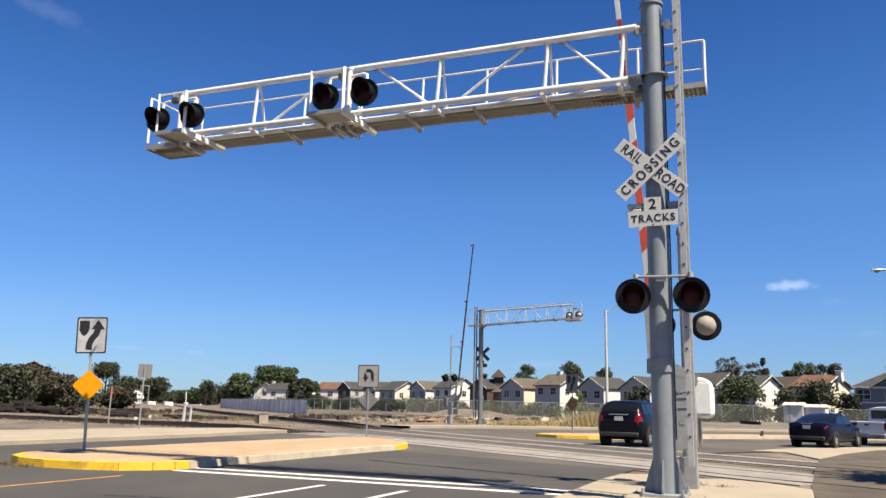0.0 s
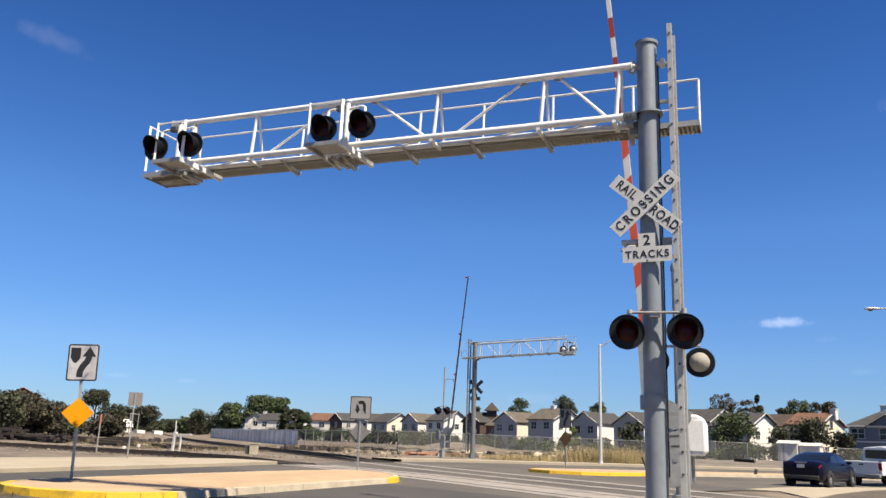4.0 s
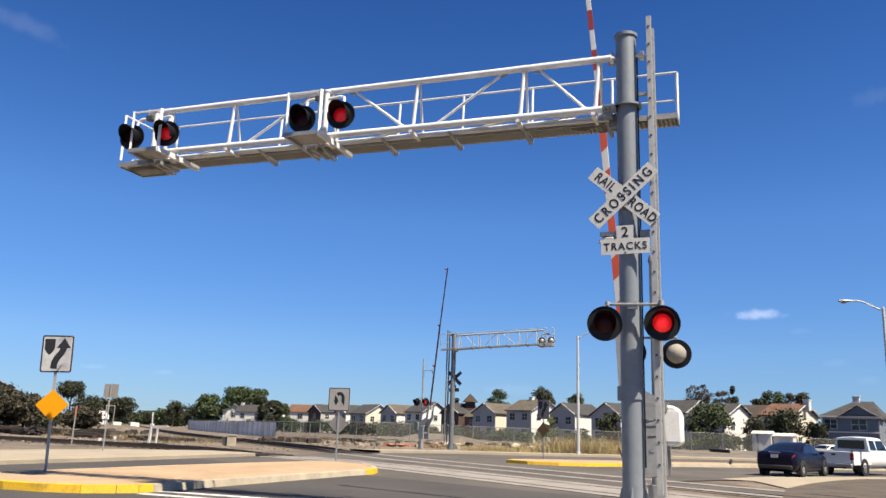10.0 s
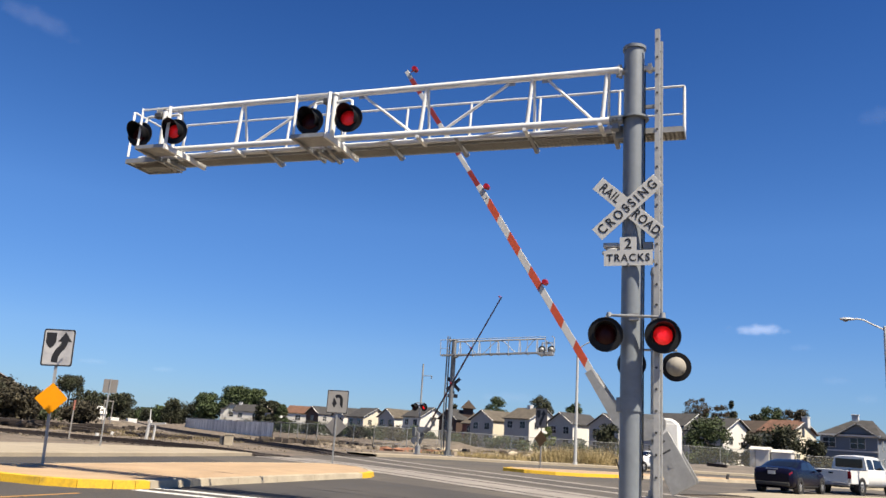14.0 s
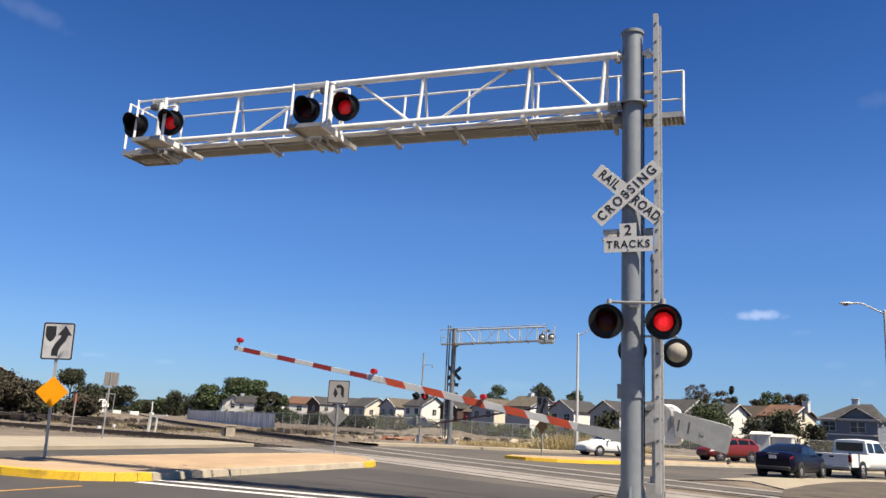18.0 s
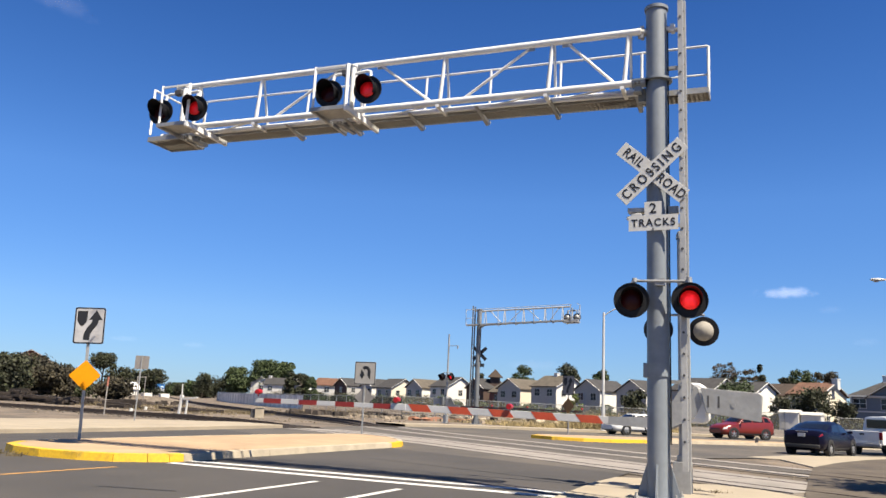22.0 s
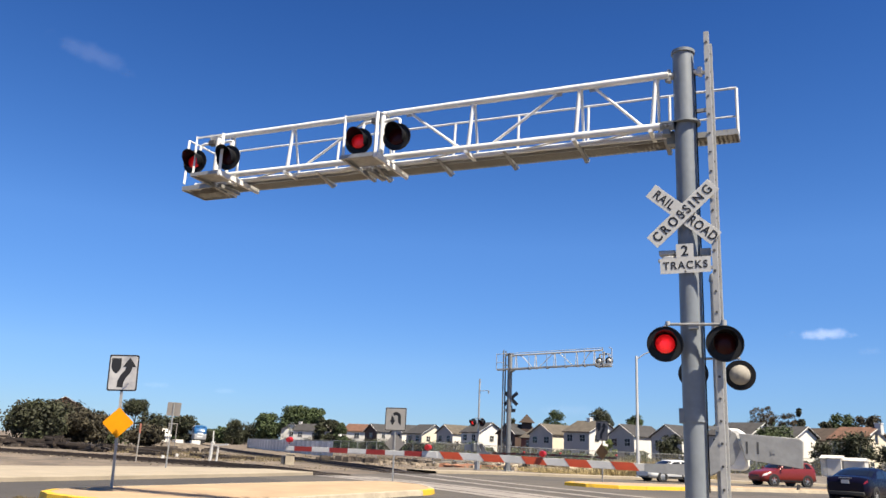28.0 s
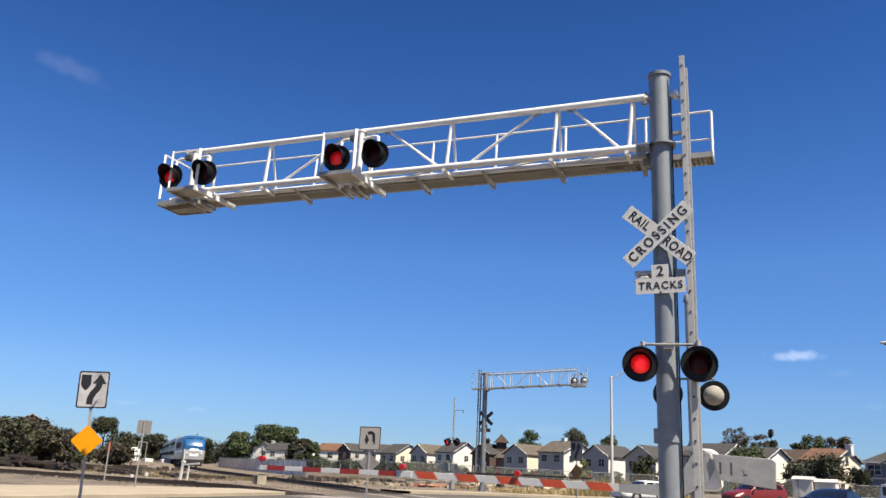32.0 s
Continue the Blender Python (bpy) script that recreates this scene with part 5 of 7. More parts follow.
        for ax in (1.25, 4.75):
            wheel(c, x0 + ax, s * (w + 0.015), 0.40, 0.26)
    part("tailgate", Shape().box((x0 + 0.03, 0, 0.88), (0.07, 1.66, 0.60)), WHITECAR, c, bevel=0.02)
    part("tailgate_handle", Shape().box((x0 - 0.01, 0, 1.02), (0.02, 0.22, 0.08)), PLASTIC, c)
    part("bed_floor", Shape().box((x0 + 1.05, 0, 0.66), (1.96, 1.7, 0.06)), PLASTIC, c)
    part("rear_bumper", Shape().box((x0 - 0.06, 0, 0.50), (0.16, 1.86, 0.17)), ALLOY, c, "bright steel bumper", bevel=0.03)
    part("rear_plate", Shape().box((x0 - 0.145, 0, 0.52), (0.012, 0.30, 0.14)), PLATE, c, "pale plate with a plain bar", smooth=None)
    part("chassis", Shape().box((0, 0, 0.42), (L * 0.9, 0.9, 0.16)), PLASTIC, c)
    return c


truck = pickup(heading(6.1, 31.0, 29) @ Matrix.Scale(0.89, 4))

# ---- train ----
TRAINBLUE = paint("train_blue", (0.012, 0.075, 0.20), 0.35)
TRAINSILVER = mat("train_silver", (0.357, 0.357, 0.357), 0.4, 0.4, vary=0.08, bump=0.05)
TRAINWHITE = mat("train_white", (0.557, 0.564, 0.571), 0.4, vary=0.05, bump=0)
TRAINDARK = mat("train_underframe", (0.0178, 0.0171, 0.0164), 0.8, vary=0.2)


def bogie(parent, x):
    part("bogie", Shape().box((x, 0, 0.55), (3.2, 2.5, 0.35)).box((x, 1.2, 0.55), (3.4, 0.15, 0.55)).box((x, -1.2, 0.55), (3.4, 0.15, 0.55)), TRAINDARK, parent, bevel=0.03)
    for ax in (-1.1, 1.1):
        for s in (1, -1):
            part("wheel", Shape().lathe((x + ax, s * 0.72, 0.46), (0, s, 0), [(0, 0), (0, 0.46), (0.12, 0.44), (0.12, 0.0)], 18), TRAINDARK, parent)


def body_section(x, w, z0, z1, curve=0.55):
    out = []
    for y, z in ((w, z0), (w, z1 - curve), (w * 0.93, z1 - curve * 0.45), (w * 0.72, z1 - curve * 0.12), (0, z1)):
        out.append((x, y, z))
    return out + [(x, -y, z) for x, y, z in out[-2::-1]]


def locomotive():
    t = thing("locomotive", Matrix(), "blue and silver passenger diesel locomotive on the main track", "locomotive")
    w = 1.53
    # nose at x = 0, tail at x = -21
    up = Shape().sheet([body_section(x, ww, z0, z1) for x, ww, z0, z1 in ((-0.15, w * 0.90, 2.35, 2.6 + 0.4), (-0.55, w * 0.97, 2.3, 3.75), (-1.5, w, 2.3, 4.25), (-2.4, w, 2.3, 4.42), (-6.0, w, 2.3, 4.42), (-20.8, w, 2.3, 4.42))])
    up.add(body_section(-20.8, w, 2.3, 4.42), [tuple(range(9))]).add(body_section(-0.15, w * 0.9, 2.35, 3.0), [tuple(range(9))])
    part("upper_body", up, TRAINBLUE, t, "deep blue upper body", smooth=40)
    part("lower_body", Shape().prism([(-20.8, -w), (-0.5, -w), (-0.08, -w * 0.82), (-0.02, 0), (-0.08, w * 0.82), (-0.5, w), (-20.8, w)], 1.05, 2.34), TRAINSILVER, t, "silver lower body", bevel=0.05)
    part("nose_panel", Shape().add([(0.01, -0.55, 1.5), (0.01, 0.55, 1.5), (-0.10, 0.75, 2.36), (-0.10, -0.75, 2.36), (-0.05, -0.55, 1.5), (-0.05, 0.55, 1.5), (-0.2, 0.75, 2.36), (-0.2, -0.75, 2.36)], [(0, 1, 2, 3), (7, 6, 5, 4), (0, 4, 5, 1), (1, 5, 6, 2), (2, 6, 7, 3), (3, 7, 4, 0)]), TRAINWHITE, t, smooth=None)
    part("nose_flash", Shape().add([(-0.10, -0.62, 2.37), (-0.10, 0.62, 2.37), (-0.33, 0.34, 3.35), (-0.33, -0.34, 3.35), (-0.16, -0.62, 2.37), (-0.16, 0.62, 2.37), (-0.45, 0.34, 3.35), (-0.45, -0.34, 3.35)], [(0, 1, 2, 3), (7, 6, 5, 4), (0, 4, 5, 1), (1, 5, 6, 2), (2, 6, 7, 3), (3, 7, 4, 0)]), TRAINWHITE, t, "white flash on the nose", smooth=None)
    for s in (1, -1):
        part("windscreen", Shape().add([(-0.62, s * 0.12, 3.45), (-0.62, s * 1.15, 3.45), (-0.98, s * 1.05, 4.02), (-0.98, s * 0.12, 4.05), (-0.75, s * 0.12, 3.45), (-0.75, s * 1.15, 3.45), (-1.1, s * 1.05, 4.02), (-1.1, s * 0.12, 4.05)], [(0, 1, 2, 3), (7, 6, 5, 4), (0, 4, 5, 1), (1, 5, 6, 2), (2, 6, 7, 3), (3, 7, 4, 0)]), GLASS_DARK, t, smooth=None)
        part("head_light", Shape().lathe((0.0, s * 1.0, 1.95), (1, 0, 0), [(0, 0.14), (0.03, 0.13), (0.03, 0)], 14), LAMPWHITE, t)
        part("side_stripe", Shape().box((-10.6, s * (w + 0.006), 2.18), (20.0, 0.012, 0.24)), TRAINWHITE, t, smooth=None)
        for k in range(5):
            part("side_grille", Shape().box((-7.2 - 2.6 * k, s * (w + 0.01), 3.1), (1.9, 0.03, 0.85)), TRAINDARK, t, smooth=None)
    part("pilot", Shape().prism([(-0.6, -1.35), (0.10, -1.25), (0.22, 0), (0.10, 1.25), (-0.6, 1.35)], 0.18, 1.06), TRAINDARK, t, "black pilot plate", bevel=0.02)
    part("coupler", Shape().box((0.45, 0, 0.85), (0.5, 0.22, 0.25)), TRAINDARK, t, bevel=0.03)
    part("fuel_tank", Shape().box((-10.4, 0, 0.70), (5.0, 2.6, 0.75)), TRAINDARK, t, bevel=0.06)
    part("roof_fan", Shape().lathe((-16, 0, 4.38), (0, 0, 1), [(0, 0.8), (0.15, 0.8), (0.15, 0)], 20), TRAINDARK, t)
    part("horn", Shape().tube((-2.6, 0.3, 4.40), (-2.6, 0.3, 4.58), 0.03, seg=6).tube((-2.7, 0.3, 4.58), (-2.2, 0.3, 4.60), 0.05, 0.09, seg=8), TRAINDARK, t)
    for x in (-3.9, -17.0):
        bogie(t, x)
    return t


def coach():
    t = thing("railway_coach", Matrix(), "long silver passenger coach with dark window bands", "railway coach", "coaches of the train")
    w = 1.54
    sh = Shape().sheet([body_section(x, w, 0.95, 4.75, 0.6) for x in (-0.2, -12.5, -25.2)])
    sh.add(body_section(-0.2, w, 0.95, 4.75, 0.6), [tuple(range(9))]).add(body_section(-25.2, w, 0.95, 4.75, 0.6), [tuple(range(9))])
    part("shell", sh, TRAINSILVER, t, smooth=40)
    for s in (1, -1):
        part("colour_band", Shape().box((-12.7, s * (w + 0.006), 3.05), (24.6, 0.014, 0.30)), TRAINBLUE, t, smooth=None)
        for k in range(9):
            for z in (2.0, 3.6):
                part("window", Shape().box((-2.6 - 2.55 * k, s * (w + 0.008), z), (1.6, 0.03, 0.62)), GLASS_DARK, t, smooth=None)
    part("gangway", Shape().box((-0.05, 0, 2.2), (0.3, 1.1, 2.2)), TRAINDARK, t)
    for x in (-3.2, -22.2):
        bogie(t, x)
    return t


loco = locomotive()
coaches = [coach()]
for k in range(4):
    coaches.append(copy_thing(coaches[0], Matrix()))


# ---- street lamps ----
def street_lamp(m, height, arm_line, label, thick=0.085):
    """A tapered pole with a bent arm (points along x and z) and a cobra head at its end."""
    s = thing("street_lamp", m, label, "street lamp", "street lamps")
    part("pole", Shape().tube((0, 0, 0), (0, 0, height), thick * 1.15, thick * 0.75, seg=14), PALE, s)
    part("pole_base", Shape().tube((0, 0, 0), (0, 0, 0.25), 0.17, 0.14, seg=14).box((0, 0, 0.02), (0.40, 0.40, 0.05)), PALE, s, bevel=0.01)
    part("pole_cap", Shape().lathe((0, 0, height), (0, 0, 1), [(0, thick * 0.8), (0.04, thick * 0.7), (0.06, 0)], 12), PALE, s)
    pts = [Vector((x, 0, z)) for x, z in arm_line]
    sh = Shape()
    for a, b in zip(pts, pts[1:]):
        sh.tube(a, b, 0.038, seg=8)
    part("arm", sh, PALE, s)
    e = pts[-1]
    d = 1 if e.x > 0 else -1
    head = part("lamp_head", Shape().sheet([[(e.x + d * x, y * w_, e.z + z * k) for y, z in ((-1, 0), (-0.8, 0.05), (0, 0.075), (0.8, 0.05), (1, 0), (0.7, -0.05), (0, -0.07), (-0.7, -0.05), (-1, 0))] for x, w_, k in ((-0.05, 0.03, 0.5), (0.06, 0.06, 0.8), (0.2, 0.12, 1.0), (0.42, 0.14, 1.0), (0.54, 0.09, 0.7), (0.57, 0.02, 0.2))]), PALE, s, "pale lamp head")
    part("lens", Shape().lathe((e.x + d * 0.33, 0, e.z - 0.05), (0, 0, -1), [(0, 0.12), (0.03, 0.11), (0.06, 0.06), (0.07, 0)], 16), SIGNGREY, head)
    return s


street_lamp(pose(-9.40, 42.0, 0.05), 7.9, ((0, 7.72), (0.5, 8.05), (1.0, 8.28), (1.5, 8.40), (2.2, 8.45)), "pale grey street lamp beside the bend", thick=0.10)
near_lamp = street_lamp(pose(7.22, 28.4, 0.0, 0, 0.5, 0), 7.42, ((0, 7.30), (-0.45, 7.52), (-0.85, 7.75), (-1.1, 7.78), (-1.25, 7.77)), "pale grey street lamp with a small box on its pole")
part("pole_box", Shape().box((0.10, -0.02, 2.15), (0.34, 0.16, 0.62)), SIGNGREY, near_lamp, "grey box strapped to the pole", bevel=0.015)


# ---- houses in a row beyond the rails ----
# grey also colours house fronts as shaded; their sunlit sides are coloured pale
WALL_GREY_SHADE = mat("grey_and_shaded_siding", (0.36, 0.35, 0.335), 0.85, vary=0.05, scale=0.5, fine=6, bump=0.1)
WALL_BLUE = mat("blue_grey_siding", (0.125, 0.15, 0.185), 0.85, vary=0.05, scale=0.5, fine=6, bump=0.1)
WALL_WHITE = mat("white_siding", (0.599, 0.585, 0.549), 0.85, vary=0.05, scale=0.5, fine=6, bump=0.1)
WALL_CREAM = mat("cream_stucco", (0.571, 0.521, 0.421), 0.9, vary=0.06, scale=0.5, fine=6, bump=0.1)
WALL_BROWN = mat("brown_siding", (0.0713, 0.0442, 0.0357), 0.85, vary=0.1, scale=0.5, fine=6, bump=0.1)
WALL_RED = mat("brick_red_siding", (0.171, 0.0642, 0.0464), 0.85, vary=0.1, scale=0.5, fine=6, bump=0.1)
ROOF_GREY = mat("grey_shingle", (0.0442, 0.0428, 0.0442), 0.95, vary=0.2, scale=1.0, fine=5, bump=0.4)
ROOF_TAUPE = mat("taupe_shingle", (0.0966, 0.082, 0.0642), 0.95, vary=0.2, scale=1.0, fine=5, bump=0.4)
ROOF_BROWN = mat("brown_shingle", (0.0535, 0.0371, 0.0271), 0.95, vary=0.2, scale=1.0, fine=5, bump=0.4)
ROOF_RED = mat("red_tile", (0.136, 0.0678, 0.0428), 0.95, vary=0.2, scale=1.0, fine=5, bump=0.4)
TRIM = mat("white_trim", (0.513, 0.506, 0.492), 0.7, vary=0.04, bump=0.02)
PANE = mat("window_pane", (0.0214, 0.025, 0.0299), 0.08, vary=0.1, bump=0.0)
ROW_TURN = -27.3


def house(x, y, front, side, eave, ridge, gable, wall, roof, label, turn=ROW_TURN, chimney=0.0, wall2=None, windows=(2, 2), extra=(), hip=False):
    """A two-storey house. x, y: its front corner at the right; gable "f": the gable faces the front, "s": the side."""
    h = thing("house", pose(x, y, -0.03, 0, 0, turn), label, "house", "houses beyond the rails")
    w, d = front, side
    low = Shape().box((-w / 2, d / 2, eave / 2), (w, d, eave))
    part("wall", low, wall, h, smooth=None)
    o = 0.35
    if hip:
        k, q = d / 2, d * 0.42
        A = [(-w - o, -o, eave), (o, -o, eave), (o, d + o, eave), (-w - o, d + o, eave), (-w + q, k, ridge), (-q * 0.3, k, ridge)]
        part("roof", Shape().add(A + [(x, y, z - 0.18) for x, y, z in A[:4]], [(0, 1, 5, 4), (1, 2, 5), (2, 3, 4, 5), (3, 0, 4), (0, 6, 7, 1), (1, 7, 8, 2), (2, 8, 9, 3), (3, 9, 6, 0), (9, 8, 7, 6)]), roof, h, smooth=None)
        part("fascia", Shape().box((-w / 2, -o - 0.02, eave - 0.09), (w + 2 * o, 0.04, 0.2)), TRIM, h, smooth=None)
    elif gable == "f":
        part("gable_wall", Shape().prism([(-w, eave), (0, eave), (-w / 2, ridge)], -d, 0, pose(0, 0, 0, 90, 0, 0)), wall, h, smooth=None)
        k = (ridge - eave) / (w / 2)
        for s in (1, -1):
            xe = -w / 2 + s * (w / 2 + o)
            ze = eave - o * k
            part("roof", Shape().add([(-w / 2, -o, ridge + 0.02), (-w / 2, d + o, ridge + 0.02), (xe, d + o, ze + 0.02), (xe, -o, ze + 0.02), (-w / 2, -o, ridge + 0.20), (-w / 2, d + o, ridge + 0.20), (xe, d + o, ze + 0.20), (xe, -o, ze + 0.20)], [(0, 1, 2, 3), (7, 6, 5, 4), (0, 4, 5, 1), (1, 5, 6, 2), (2, 6, 7, 3), (3, 7, 4, 0)]), roof, h, smooth=None)
            part("bargeboard", Shape().bar((-w / 2, -o - 0.03, ridge + 0.10), (xe, -o - 0.03, ze + 0.10), 0.05, 0.24, up=(0, 1, 0)), TRIM, h, smooth=None)
    else:
        # the side gable takes wall2, paler where sunlight is painted in
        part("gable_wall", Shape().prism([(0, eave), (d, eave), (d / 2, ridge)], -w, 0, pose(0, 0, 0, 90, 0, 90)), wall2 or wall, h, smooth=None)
        k = (ridge - eave) / (d / 2)
        for s in (1, -1):
            ye = d / 2 + s * (d / 2 + o)
            ze = eave - o * k
            part("roof", Shape().add([(-w - o, d / 2, ridge + 0.02), (o, d / 2, ridge + 0.02), (o, ye, ze + 0.02), (-w - o, ye, ze + 0.02), (-w - o, d / 2, ridge + 0.20), (o, d / 2, ridge + 0.20), (o, ye, ze + 0.20), (-w - o, ye, ze + 0.20)], [(0, 1, 2, 3), (7, 6, 5, 4), (0, 4, 5, 1), (1, 5, 6, 2), (2, 6, 7, 3), (3, 7, 4, 0)]), roof, h, smooth=None)
            part("bargeboard", Shape().bar((o + 0.03, d / 2, ridge + 0.10), (o + 0.03, ye, ze + 0.10), 0.05, 0.24, up=(1, 0, 0)), TRIM, h, smooth=None)
    # side wall sheet in wall2: on grey houses a painted sunlit side
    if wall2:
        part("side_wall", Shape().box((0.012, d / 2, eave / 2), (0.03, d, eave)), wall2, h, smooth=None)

    def window(cx, cz, ww, wh, face):
        if face == "f":
            fr = Shape().box((cx, -0.03, cz), (ww + 0.12, 0.08, wh + 0.12))
            pn = Shape().box((cx, -0.075, cz), (ww, 0.02, wh))
            bar = Shape().box((cx, -0.09, cz), (0.05, 0.02, wh)).box((cx, -0.09, cz), (ww, 0.02, 0.05))
        else:
            fr = Shape().box((0.045, cx, cz), (0.08, ww + 0.12, wh + 0.12))
            pn = Shape().box((0.09, cx, cz), (0.02, ww, wh))
            bar = Shape().box((0.105, cx, cz), (0.02, 0.05, wh)).box((0.105, cx, cz), (0.02, ww, 0.05))
        f = part("window", fr, TRIM, h, smooth=None)
        part("pane", pn, PANE, f, smooth=None)
        part("glazing_bar", bar, TRIM, f, smooth=None)

    for e_ in extra:
        window(*e_)
    z2, z1 = eave - 1.2, 1.7
    for i in range(windows[0]):
        cx = -w * (i + 0.5) / windows[0]
        window(cx, z2, min(1.4, w * 0.2), 1.25, "f")
        window(cx, z1, min(1.5, w * 0.22), 1.3, "f")
    for i in range(0 if wall2 and wall2 is not WALL_GREY_SHADE and windows[0] < 3 and gable == "f" else windows[1]):
        cy = d * (i + 0.5) / windows[1]
        window(cy, z2, min(1.1, d * 0.17), 1.15, "s")
        window(cy, z1, min(1.1, d * 0.17), 1.2, "s")
    if chimney:
        part("chimney", Shape().box((-w * chimney, d * 0.5, ridge - 0.1), (0.85, 0.85, 1.5)).box((-w * chimney, d * 0.5, ridge + 0.68), (1.0, 1.0, 0.12)), TRIM, h, bevel=0.02)
    return h


house(-147.7, 203.9, 7.5, 8, 5.4, 7.5, "f", WALL_WHITE, ROOF_GREY, "white house with a lit front gable beside tall trees", turn=10, windows=(1, 1))
house(-136.1, 197.1, 9.5, 7, 5.2, 7.2, "s", WALL_WHITE, ROOF_GREY, "white long house with a dark roof and chimney", turn=8, chimney=0.95)
house(-129.6, 192.2, 5, 8, 5.2, 6.9, "f", WALL_GREY_SHADE, ROOF_TAUPE, "gabled house with a shaded grey front and a sunlit bright side wall", wall2=WALL_WHITE, windows=(1, 1))
house(-111.5, 183.7, 7.5, 8, 5.3, 7.2, "s", WALL_WHITE, ROOF_RED, "white house under a red-brown roof", turn=12, windows=(1, 1))
house(-105.9, 177.8, 6.0, 8, 5.4, 7.2, "f", WALL_BROWN, ROOF_GREY, "dark brown gabled house with a grey wing", wall2=WALL_GREY_SHADE, windows=(1, 2))
house(-95.6, 172.5, 5.0, 7, 5.3, 7.1, "f", WALL_GREY_SHADE, ROOF_GREY, "house with a shaded grey front and a sunlit white side wall", wall2=WALL_WHITE)
house(-87.3, 167.1, 6.5, 8, 5.0, 7.2, "s", WALL_GREY_SHADE, ROOF_GREY, "grey house with a dark roof and a sunlit pale side", wall2=WALL_CREAM)
house(-76.9, 162.4, 6.2, 8, 5.2, 7.1, "f", WALL_GREY_SHADE, ROOF_TAUPE, "grey gabled house with a sunlit white side wall", wall2=WALL_WHITE, windows=(2, 1))
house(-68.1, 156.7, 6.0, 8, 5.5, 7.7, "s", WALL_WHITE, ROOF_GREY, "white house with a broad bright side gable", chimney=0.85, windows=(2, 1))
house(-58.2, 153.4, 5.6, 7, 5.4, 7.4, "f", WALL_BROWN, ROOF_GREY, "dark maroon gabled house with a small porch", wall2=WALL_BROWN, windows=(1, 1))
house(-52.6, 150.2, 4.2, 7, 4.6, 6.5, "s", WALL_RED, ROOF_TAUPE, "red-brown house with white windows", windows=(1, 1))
house(-47.6, 146.1, 6.6, 8, 5.4, 7.3, "f", WALL_GREY_SHADE, ROOF_TAUPE, "gabled house with a shaded grey front and a sunlit cream side wall", wall2=WALL_CREAM)
house(-38.6, 140.4, 6.6, 8.4, 5.9, 8.0, "s", WALL_GREY_SHADE, ROOF_TAUPE, "house with a shaded blue-grey front, a sunlit white side gable and chimney", wall2=WALL_WHITE, chimney=0.55)
house(-29.0, 135.0, 6.0, 8.4, 5.3, 7.2, "f", WALL_GREY_SHADE, ROOF_GREY, "gabled house with a shaded grey front and a long sunlit white side wall", wall2=WALL_WHITE)
house(-20.2, 131.4, 6.4, 7.5, 5.2, 7.2, "f", WALL_GREY_SHADE, ROOF_GREY, "shaded grey gabled house with a bright side", wall2=WALL_WHITE)
house(-8.8, 123.2, 7.5, 8.0, 5.6, 7.6, "s", WALL_GREY_SHADE, ROOF_GREY, "grey-roofed house with a shaded front and a sunlit white side gable", wall2=WALL_WHITE)
house(-2.7, 118.7, 6.5, 9.0, 4.9, 7.0, "s", WALL_GREY_SHADE, ROOF_GREY, "dark-roofed house with a shaded front and a sunlit white side gable", wall2=WALL_WHITE)
house(3.4, 124.0, 6.0, 9.0, 5.2, 7.1, "s", WALL_CREAM, ROOF_BROWN, "house under a brown roof behind bushes")
house(6.5, 113.2, 4.6, 8.2, 5.2, 6.9, "s", WALL_CREAM, ROOF_RED, "cream house with a red roof and tall chimney", wall2=WALL_CREAM, chimney=-0.1)
big = house(16.9, 108.5, 7.0, 8.5, 5.2, 7.35, "s", WALL_BLUE, ROOF_GREY, "large blue-grey house with white window frames", turn=-14, chimney=0.45, windows=(0, 1), hip=True, extra=((-5.9, 4.15, 1.5, 1.2, "f"), (-2.45, 4.1, 1.75, 1.35, "f"), (-5.6, 1.5, 1.5, 1.2, "f"), (-2.4, 1.5, 1.6, 1.3, "f")))
part("front_gable", Shape().prism([(-4.95, 4.6), (0.05, 4.6), (0.05, 4.95), (-2.45, 6.55), (-4.95, 4.95)], -3.2, 0.07, pose(0, 0, 0, 90, 0, 0)), WALL_BLUE, big, smooth=None)
part("gable_band", Shape().box((-2.45, -0.10, 5.0), (5.0, 0.05, 0.16)), TRIM, big, smooth=None)
part("storey_band", Shape().box((-3.5, -0.06, 3.1), (7.0, 0.10, 0.18)), TRIM, big, smooth=None)
for s in (1, -1):
    part("front_gable_roof", Shape().bar((-2.45, 1.2, 6.68), (-2.45 + s * 2.9, 1.2, 4.83), 3.4, 0.14, up=(0, 0, 1)), ROOF_GREY, big, smooth=None)
    part("bargeboard", Shape().bar((-2.45, -0.53, 6.68), (-2.45 + s * 2.9, -0.53, 4.83), 0.05, 0.2, up=(0, 1, 0)), TRIM, big, smooth=None)
    part("corner_board", Shape().box((-3.5 + s * 3.45, -0.03, 2.6), (0.16, 0.08, 5.2)), TRIM, big, smooth=None)
house(29.5, 116.5, 8.0, 9.0, 5.2, 7.4, "f", WALL_WHITE, ROOF_GREY, "white gabled house behind the blue-grey house", turn=-14)
house(-131, 94.0, 8, 8, 5.8, 7.9, "s", WALL_RED, ROOF_RED, "red-roofed building behind dark trees", turn=-40, windows=(1, 1))
tower = thing("roof_turret", pose(-57.2, 158, 0, 0, 0, 20), "brown pointed turret roof above the houses", "turret")
part("turret_wall", Shape().box((0, 0, 4.0), (2.2, 2.2, 8.0)), WALL_BROWN, tower, smooth=None)
